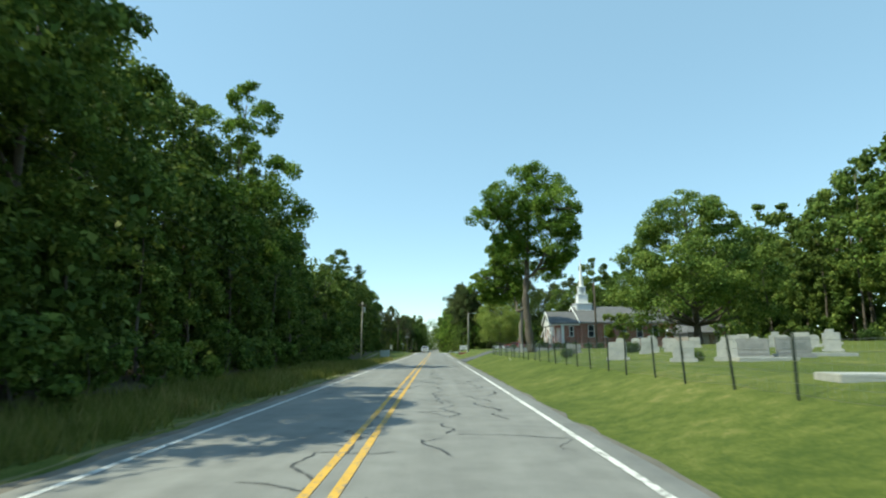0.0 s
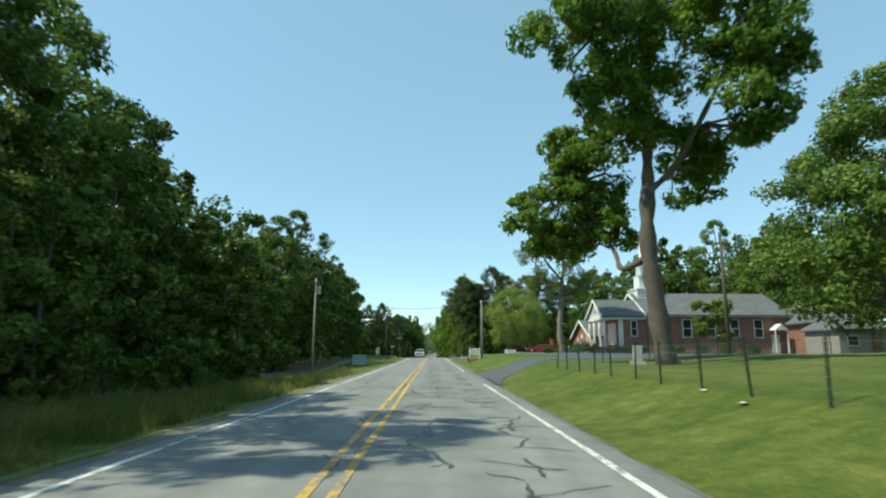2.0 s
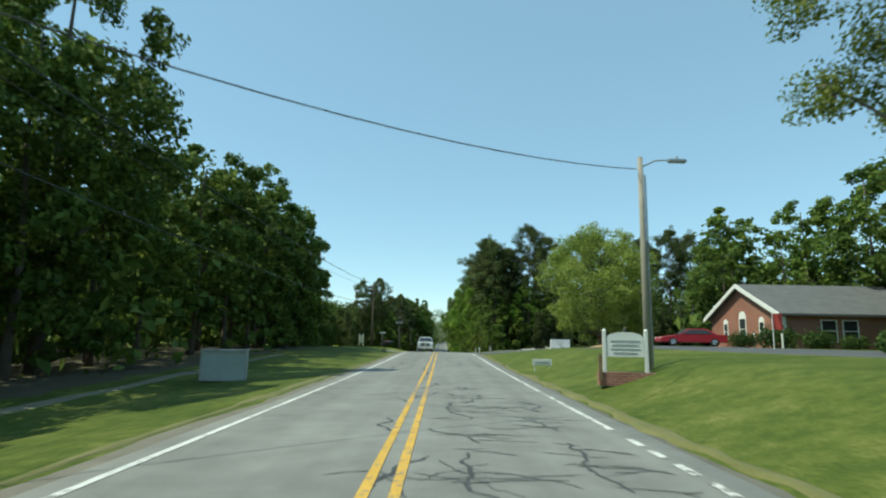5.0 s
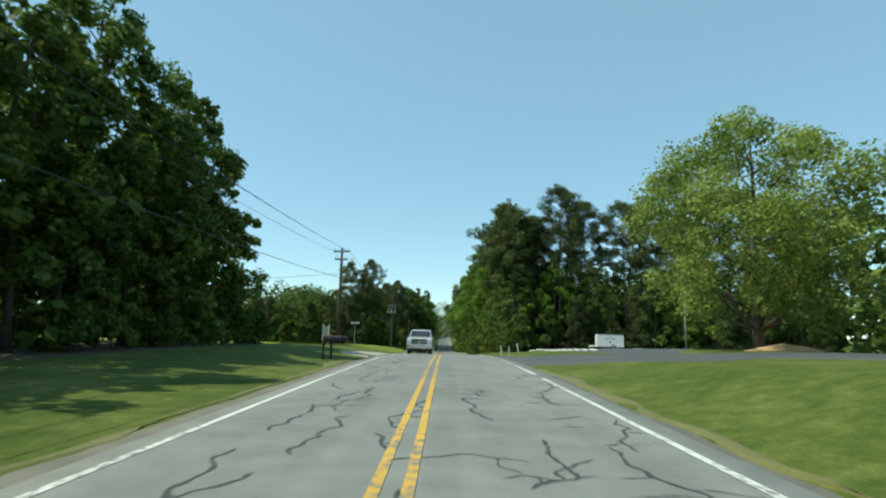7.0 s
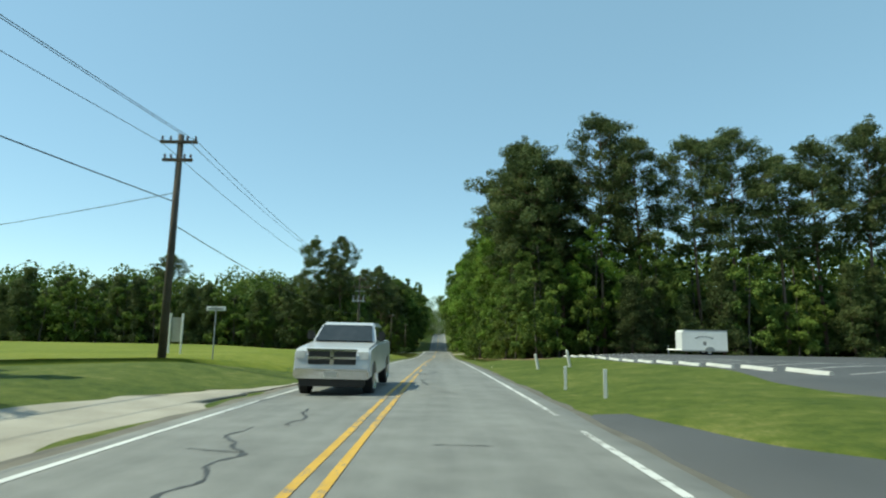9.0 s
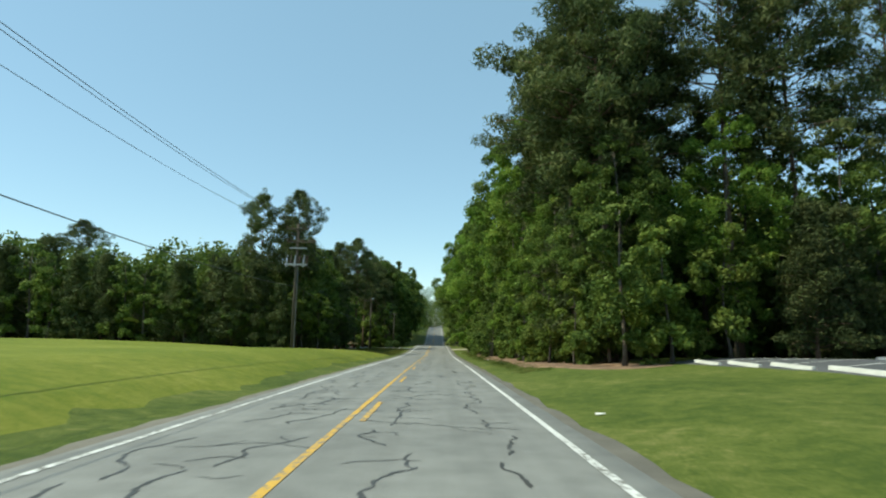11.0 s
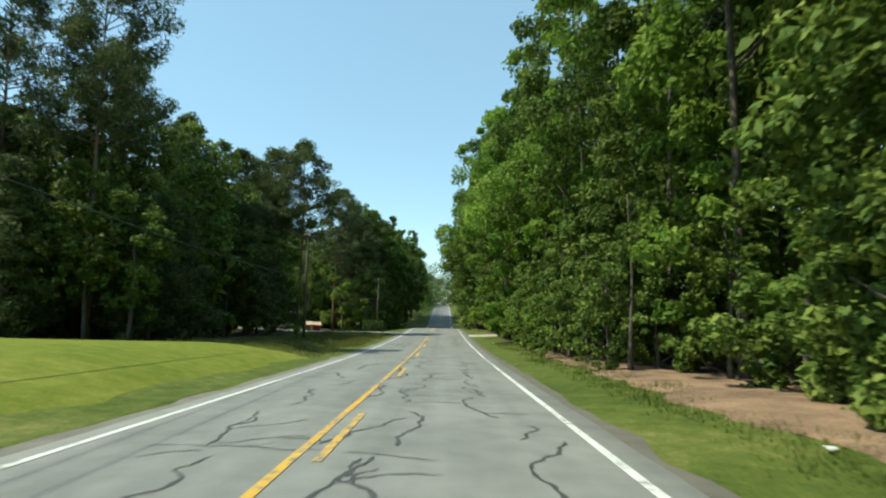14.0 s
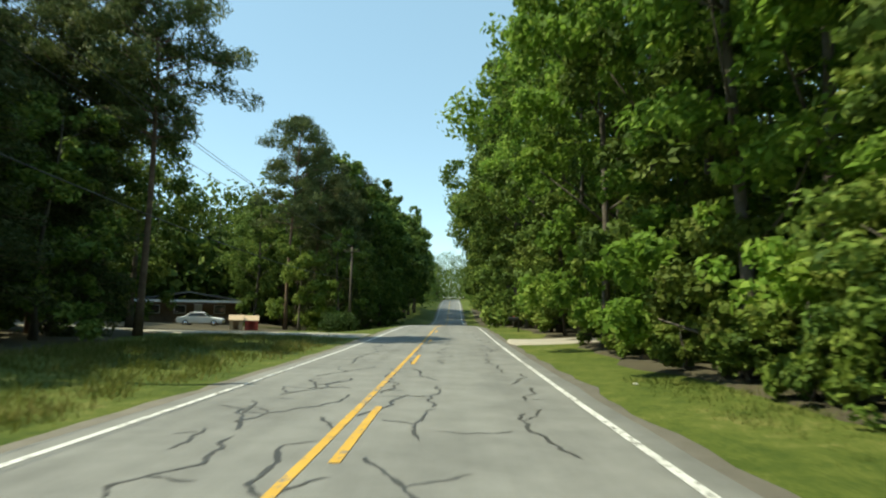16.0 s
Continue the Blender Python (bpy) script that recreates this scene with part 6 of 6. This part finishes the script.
def wheel(parent, x, y, r, w, side):
    t = part("wheel", Shape().tube([(x, y - w / 2, r), (x, y - w / 2 + 0.03, r), (x, y + w / 2 - 0.03, r), (x, y + w / 2, r)], [r * 0.9, r, r, r * 0.9], 24), RUBBER, parent, smooth_shade=False)
    rim = Shape().tube([(x, y + side * (w / 2 + 0.002), r), (x, y + side * (w / 2 + 0.012), r)], [r * 0.62, r * 0.55], 20)
    for k in range(5):
        a = math.tau * k / 5
        rim.tube([(x, y + side * (w / 2 + 0.015), r), (x + r * 0.55 * math.cos(a), y + side * (w / 2 + 0.015), r + r * 0.55 * math.sin(a))], [0.05, 0.05], 4)
    part("rim", rim, CHROME, t)


def body_from(outline, half, taper, mat, name, parent, label="", bev=0.05):
    """A car body: a side outline across the width, drawn in above the belt line, edges rounded."""
    bm = bmesh.new()
    rows_ = []
    for y, k in ((-1, 1), (1, 1)):
        vs = [bm.verts.new((px, y * half * (1 - taper(pz)), pz)) for px, pz in outline]
        rows_.append(vs)
        bm.faces.new(vs if y < 0 else list(reversed(vs)))
    n = len(outline)
    for i in range(n):
        j = (i + 1) % n
        bm.faces.new((rows_[0][i], rows_[1][i], rows_[1][j], rows_[0][j]))
    bmesh.ops.recalc_face_normals(bm, faces=bm.faces[:])
    bmesh.ops.bevel(bm, geom=bm.edges[:], offset=bev, segments=2, affect="EDGES", clamp_overlap=True)
    return part(name, Shape().take(bm), mat, parent, label)


def build_truck():
    """A full-size pickup coming the other way; its nose points down its lane."""
    x, y = -2.75, 158.2
    z = crown_z(x, y) + 0.02
    t = thing("pickup_truck", "silver-white crew-cab pickup truck on the road", "truck", pose(x, y, z, -0.3, 0, -90))
    body_from([(2.85, 0.5), (2.9, 0.75), (2.86, 1.15), (2.7, 1.28), (1.15, 1.4), (-2.85, 1.42), (-2.9, 0.7), (-2.8, 0.5)], 0.99, lambda h: 0.02 if h > 1.2 else 0.0, SILVER, "body", t)
    cab = body_from([(1.2, 1.38), (0.45, 1.92), (0.2, 1.98), (-1.15, 1.98), (-1.45, 1.9), (-1.55, 1.38)], 0.93, lambda h: 0.16 if h > 1.6 else 0.0, SILVER, "cab", t)
    part("windscreen", Shape().add([(1.2, -0.83, 1.45), (1.2, 0.83, 1.45), (0.54, 0.72, 1.9), (0.54, -0.72, 1.9), (1.17, -0.83, 1.43), (1.17, 0.83, 1.43), (0.5, 0.72, 1.88), (0.5, -0.72, 1.88)],
                                  [(0, 1, 2, 3), (7, 6, 5, 4), (0, 4, 5, 1), (1, 5, 6, 2), (2, 6, 7, 3), (3, 7, 4, 0)]), GLASS, cab)
    for sgn in (-1, 1):
        for a, b in ((-0.45, 0.55), (-1.35, -0.55)):
            y0, y1 = sgn * 0.925, sgn * 0.82
            part("side_window", Shape().add([(a, y0, 1.47), (b + (0.2 if b > 0 else 0), y0, 1.47), (b - (0.05 if b > 0 else 0), y1, 1.85), (a + 0.05, y1, 1.85), (a, y0 - sgn * 0.03, 1.47), (b, y0 - sgn * 0.03, 1.47), (b, y1 - sgn * 0.03, 1.85), (a, y1 - sgn * 0.03, 1.85)],
                                           [(0, 1, 2, 3), (7, 6, 5, 4), (0, 4, 5, 1), (1, 5, 6, 2), (2, 6, 7, 3), (3, 7, 4, 0)]), GLASS, cab)
        part("mirror", Shape().box(0.75, sgn * 1.05 - 0.1, 1.45, 0.9, sgn * 1.05 + 0.1, 1.72, 0.03).box(0.78, min(sgn * 0.9, sgn * 1.0), 1.5, 0.84, max(sgn * 0.9, sgn * 1.0), 1.56), BLACK, t)
        part("headlight", Shape().box(2.72, sgn * 0.82 - 0.13, 1.0, 2.91, sgn * 0.82 + 0.13, 1.2, 0.03), LAMP_GLASS, t)
        for wx in (1.9, -1.85):
            wheel(t, wx, sgn * 0.86, 0.41, 0.27, sgn)
        for wx in (1.9, -1.85):
            arc = [(wx + 0.52 * math.cos(math.pi * k / 10), 0.41 + 0.52 * math.sin(math.pi * k / 10)) for k in range(11)]
            part("wheel_arch", Shape().prism(arc, 1, sgn * 0.993 - 0.005, sgn * 0.993 + 0.005), BLACK, t)
    g = part("grille", Shape().box(2.86, -0.62, 0.86, 2.915, 0.62, 1.22, 0.02), BLACK, t)
    part("grille_bar", Shape().box(2.905, -0.62, 1.0, 2.94, 0.62, 1.06, 0.01).box(2.905, -0.05, 0.86, 2.94, 0.05, 1.22, 0.01).box(2.9, -0.66, 1.2, 2.93, 0.66, 1.26, 0.01), CHROME, g)
    part("bumper", Shape().box(2.8, -0.98, 0.5, 3.0, 0.98, 0.76, 0.05), CHROME, t)
    part("lower_valance", Shape().box(2.7, -0.85, 0.3, 2.86, 0.85, 0.5, 0.03), BLACK, t)
    part("plate", Shape().box(3.0, -0.16, 0.56, 3.012, 0.16, 0.7), GRANITE, t)
    part("chassis", Shape().box(-2.7, -0.6, 0.3, 2.6, 0.6, 0.52), BLACK, t)


build_truck()

# bollards, wheel stops, parking lines, small posts
for x, y, h in ((5.6, 172.8, 0.86), (7.4, 172.8, 0.96)):
    b = tagged(part("bollard", Shape().tube([(0, 0, -0.2), (0, 0, h - 0.06), (0, 0, h)], [0.085, 0.08, 0.05], 12), CONCRETE), "short white-painted post in the grass", "bollard", "white bollards")
    b.matrix_basis = pose(x, y, land_z(x, y), 3, -11, 0)
stop = None
STOPS = [(12.1, 159.2 + 2.95 * i, 90) for i in range(13)] + [(22.5 + 2.8 * i, 197.0, 0) for i in range(6)]
for i, (x, y, a) in enumerate(STOPS):
    s = Shape().prism([(-0.09, 0), (0.09, 0), (0.06, 0.13), (-0.06, 0.13)], 0, -1.1, 1.1)
    if stop is None:
        stop = tagged(part("wheel_stop", s, CONCRETE), "white concrete wheel stop at the car park's edge", "wheel stop", "wheel stops")
        ob = stop
    else:
        ob = copy_thing(stop, Matrix.Identity(4))
    ob.matrix_basis = pose(x, y, land_z(x, y) + 0.035, 0, 0, a)
lines = Shape()
for i in range(14):
    y, k = 157.7 + 2.95 * i, len(lines.v)
    for j in range(7):
        x = 12.4 + 0.85 * j
        lines.v += [(x, y - 0.05, land_z(x, y) + 0.05), (x, y + 0.05, land_z(x, y) + 0.05)]
    for j in range(6):
        lines.f.append((k + 2 * j, k + 2 * j + 2, k + 2 * j + 3, k + 2 * j + 1))
tagged(part("parking_lines", lines, WHITE_LINE), "worn white parking lines on dark asphalt", "road marking", kind="structure")
for x, y in ((4.4, 155.6), (4.1, 159.0)):
    ob = tagged(part("marker_post", Shape().box(-0.05, -0.015, -0.1, 0.05, 0.015, 0.75, 0.008), WHITE), "thin white marker post on the verge", "post", "marker posts")
    ob.matrix_basis = pose(x, y, land_z(x, y))
street = thing("street_sign", "street name sign on a thin steel post", "sign", pose(-9.3, 164.0, land_z(-9.3, 164)))
part("post", Shape().tube([(0, 0, -0.2), (0, 0, 2.3)], [0.03, 0.03], 8), METAL_GREY, street)
part("blade", Shape().box(-0.4, -0.01, 2.1, 0.4, 0.01, 2.28, 0.005), WHITE, street)
part("text_bar", Shape().box(-0.3, -0.02, 2.16, 0.3, -0.011, 2.22), METAL_GREY, street)
frame_sign = thing("frame_sign", "tall narrow pale sign between two posts", "sign", pose(-13.0, 168.5, land_z(-13, 168.5)))
for px in (-0.3, 0.3):
    part("post", Shape().box(px - 0.04, -0.04, -0.1, px + 0.04, 0.04, 2.1, 0.008), WHITE, frame_sign)
part("panel", Shape().box(-0.26, -0.015, 0.7, 0.26, 0.015, 1.9), METAL_GREY, frame_sign)
mound = Shape()
for i in range(9):
    for j in range(16):
        r, a = 1.5 * i / 8, math.tau * j / 16
        mound.v.append((r * math.cos(a) * 1.4, r * math.sin(a), 0.42 * (1 - (i / 8) ** 1.3) + 0.06 * noise.noise((r * 2, a, 1)) - 0.02))
for i in range(8):
    for j in range(16):
        k = (j + 1) % 16
        mound.f.append((i * 16 + j, i * 16 + k, (i + 1) * 16 + k, (i + 1) * 16 + j))
mo = tagged(part("clay_mound", mound, CLAY, smooth_shade=True), "low heap of orange clay on the grass", "mound", kind="")
mo.matrix_basis = pose(16.6, 139.2, land_z(16.6, 139.2) + 0.05)
bits = random.Random(12)
# scraps of litter; the last spot is a white rock of the same make
for x, y in ((3.85, 182.2), (4.2, 262.8), (5.6, 42.4), (5.9, 44.5), (5.3, 213.5), (5.2, 224.3)):
    s = Shape()
    k = [(bits.uniform(-.16, .16), bits.uniform(-.1, .1), bits.uniform(0, .06)) for _ in range(6)]
    bm = bmesh.new()
    for p in k:
        bm.verts.new(p)
    bmesh.ops.convex_hull(bm, input=bm.verts[:])
    s.take(bm)
    ob = tagged(part("litter", s, WHITE), "small white litter scrap or rock in the grass", "litter", "scraps of litter")
    ob.matrix_basis = pose(x, y, land_z(x, y) + 0.02, 0, 0, bits.uniform(0, 90))

sheet("bare_patch", lambda y: 4.35 - 0.45 * math.sqrt(max(0.01, 1 - ((y - 75.5) / 0.5) ** 2)), lambda y: 4.35 + 0.55 * math.sqrt(max(0.01, 1 - ((y - 75.5) / 0.5) ** 2)), 75.0, 76.0, 0.03, TRACK, "bare pale patch of dirt and gravel in the grass", wobble=0.25, across=8, step=0.1, rim=0.12)

# ---------------------------------------------------------------- the house in the wood
house = thing("bungalow", "low shaded bungalow with a pale roof edge", "house", pose(-33.0, 320.0, land_z(-32, 318) + 0.3, 0, 0, -66))
part("wall", Shape().box(-3.2, -5.5, -0.6, 3.2, 5.5, 2.45), TIMBER, house)
part("roof", gable_roof(-3.2, 3.2, -5.5, 5.5, 2.5, 3.4, 0.4), SHINGLE, house)
part("porch_roof", Shape().box(3.6, -5.9, 2.36, 5.6, 5.9, 2.46), SHINGLE, house)
part("fascia", Shape().box(5.6, -5.9, 2.26, 5.68, 5.9, 2.54), WHITE, house)
for y in (-4.4, -1.6, 2.8):
    w = part("window", Shape().box(3.2, y, 0.9, 3.26, y + 1.3, 1.9), WHITE, house)
    part("pane", Shape().box(3.24, y + 0.08, 0.98, 3.28, y + 1.22, 1.82), GLASS, w)
part("door", Shape().box(3.2, 0.6, 0.05, 3.25, 1.5, 2.05), WHITE, house)


def build_car(x, y, turn, mat, label, low=1.0):
    c = thing("car", label, "car", pose(x, y, land_z(x, y) + 0.05, 0, 0, turn) @ Matrix.Diagonal((1, 1, low, 1)))
    body_from([(2.2, 0.3), (2.25, 0.55), (2.12, 0.72), (1.0, 0.88), (-1.6, 0.95), (-2.2, 0.9), (-2.25, 0.45), (-2.15, 0.3)], 0.87, lambda h: 0.02, mat, "body", c)
    cabin = body_from([(0.95, 0.88), (0.25, 1.38), (-0.9, 1.4), (-1.6, 0.94)], 0.8, lambda h: 0.15 if h > 1.2 else 0.0, mat, "cabin", c)
    part("windscreen", Shape().add([(0.93, -0.7, 0.93), (0.93, 0.7, 0.93), (0.33, 0.6, 1.35), (0.33, -0.6, 1.35), (0.9, -0.7, 0.91), (0.9, 0.7, 0.91), (0.3, 0.6, 1.33), (0.3, -0.6, 1.33)],
                                  [(0, 1, 2, 3), (7, 6, 5, 4), (0, 4, 5, 1), (1, 5, 6, 2), (2, 6, 7, 3), (3, 7, 4, 0)]), GLASS, cabin)
    for sgn in (-1, 1):
        part("side_window", Shape().add([(0.75, sgn * 0.805, 0.98), (-1.3, sgn * 0.805, 0.98), (-0.85, sgn * 0.715, 1.32), (0.25, sgn * 0.715, 1.32), (0.75, sgn * 0.77, 0.98), (-1.3, sgn * 0.77, 0.98), (-0.85, sgn * 0.68, 1.32), (0.25, sgn * 0.68, 1.32)],
                                       [(0, 1, 2, 3), (7, 6, 5, 4), (0, 4, 5, 1), (1, 5, 6, 2), (2, 6, 7, 3), (3, 7, 4, 0)]), GLASS, cabin)
        part("headlight", Shape().box(2.05, sgn * 0.62 - 0.16, 0.56, 2.255, sgn * 0.62 + 0.16, 0.7, 0.03), LAMP_GLASS, c)
        for wx in (1.4, -1.35):
            wheel(c, wx, sgn * 0.76, 0.32, 0.2, sgn)


build_car(-26.0, 308.0, 12, WHITE, "white parked saloon car on the gravel")
build_car(16.9, 120.8, 174, RED_PAINT, "low red car parked on the church car park", 0.86)
flag = thing("banner_flag", "small red banner on a thin white post", "flag", pose(16.1, 109.4, land_z(16.1, 109.4)))
part("post", Shape().tube([(0, 0, -0.1), (0, 0, 1.9)], [0.02, 0.018], 8), WHITE, flag)
cloth = Shape()
for i in range(7):
    for j in range(9):
        cloth.v.append((0.02 + 0.085 * i, 0.05 * math.sin(i * 1.1 + j * 0.3) * i / 6, 1.0 + 0.1 * j))
for i in range(6):
    for j in range(8):
        cloth.f.append((i * 9 + j, i * 9 + j + 1, (i + 1) * 9 + j + 1, (i + 1) * 9 + j))
part("cloth", cloth, RED_PLASTIC, flag)
for x, y in ((21.4, 120.8), (23.4, 120.8)):
    ob = tagged(part("marker_post", Shape().tube([(0, 0, -0.1), (0, 0, 1.0), (0, 0, 1.06)], [0.06, 0.06, 0.03], 10), WHITE), "short white post beside the clipped bushes", "post", "white posts by the hall")
    ob.matrix_basis = pose(x, y, land_z(x, y))
for x, y, mat, lab in ((-20.4, 303.0, TAN_PLASTIC, "small tan plastic playhouse on the lawn"), (-19.3, 304.0, RED_PLASTIC, "small red plastic playhouse on the lawn")):
    p = thing("playhouse", lab, "playhouse", pose(x, y, land_z(x, y), 0, 0, 20), group="plastic playhouses")
    part("wall", Shape().box(-0.6, -0.55, 0, -0.5, 0.55, 1.0).box(0.5, -0.55, 0, 0.6, 0.55, 1.0).box(-0.5, 0.45, 0, 0.5, 0.55, 1.0).box(-0.5, -0.55, 0, -0.25, -0.45, 1.0).box(0.25, -0.55, 0, 0.5, -0.45, 1.0).box(-0.25, -0.55, 0.85, 0.25, -0.45, 1.0), mat, p)
    part("roof", gable_roof(-0.6, 0.6, -0.55, 0.55, 1.0, 1.4, 0.08, 0.06), TAN_PLASTIC, p)


# ---------------------------------------------------------------- grass and weeds
def land_many(x, y):
    """land_z for arrays of points near the road."""
    def sm(a, b, v):
        u = np.clip((v - a) / (b - a), 0, 1)
        return u * u * (3 - 2 * u)
    u = sm(118, 136, y)
    right = np.interp(y, *RIGHT) * (sm(3.0, 7.5, x) * (1 - u) + (0.4 * sm(3.2, 7, x) + 0.6 * sm(8, 16, x)) * u) + 0.25 * sm(9, 15, x) * sm(70, 95, y) * (1 - u) - 0.06 * sm(2.6, 3.6, x) * (1 - sm(5, 8, x))
    left = np.interp(y, *LEFT) * sm(4.8, 10.5, -x) - 0.08 * sm(4.2, 5.2, -x) * (1 - sm(6, 9, -x))
    return road_z(y) + np.where(x > 0, right, left)


def blades(name, label, n, area, height, width, mat, seed, clumps=0):
    """Grass as many thin leaning leaves, gathered in tufts where clumps is given."""
    rng = np.random.default_rng(seed)
    x, y = area(rng.random(n), rng.random(n))
    if clumps:
        cx, cy = area(rng.random(clumps), rng.random(clumps))
        k = rng.integers(0, clumps, n)
        own = rng.random(n) < 0.7
        x = np.where(own, cx[k] + rng.normal(size=n) * 0.25, x)
        y = np.where(own, cy[k] + rng.normal(size=n) * 0.3, y)
        height = height * np.where(own, (0.6 + 0.9 * rng.random(clumps))[k], 0.6)
    z = land_many(x, y) - 0.01
    a, h = rng.uniform(0, math.tau, n), height * rng.uniform(0.5, 1.4, n)
    dx, dy = np.cos(a) * width, np.sin(a) * width
    lx, ly = rng.uniform(-0.6, 0.6, n) * h, rng.uniform(-0.6, 0.6, n) * h
    v = np.stack([np.stack([x - dx, y - dy, z], 1), np.stack([x + dx, y + dy, z], 1), np.stack([x + lx, y + ly, z + h], 1)], 1).astype(np.float32)
    me = bpy.data.meshes.new(name)
    me.vertices.add(3 * n)
    me.vertices.foreach_set("co", v.ravel())
    me.loops.add(3 * n)
    me.loops.foreach_set("vertex_index", np.arange(3 * n, dtype=np.int32))
    me.polygons.add(n)
    me.polygons.foreach_set("loop_start", np.arange(0, 3 * n, 3, dtype=np.int32))
    me.update(calc_edges=True)
    me.materials.append(mat)
    tagged(new(name, me), label, "grass", kind="stuff")


blades("tall_weeds", "tall seeding weeds and grass along the verge", 50000, lambda a, b: (-5.4 - 4.6 * a, -4 + 74 * b), 0.38, 0.016, WEEDS, 3, 900)
blades("tall_weeds", "tall seeding weeds beside the wood", 26000, lambda a, b: (-5.6 - 7.5 * a, 243 + 37 * b), 0.2, 0.016, WEEDS, 4, 500)
blades("verge_tufts", "grass tufts straying into the pine straw", 16000, lambda a, b: (4.5 + 1.6 * a, 198 + 66 * b), 0.1, 0.012, GRASS, 6, 420)
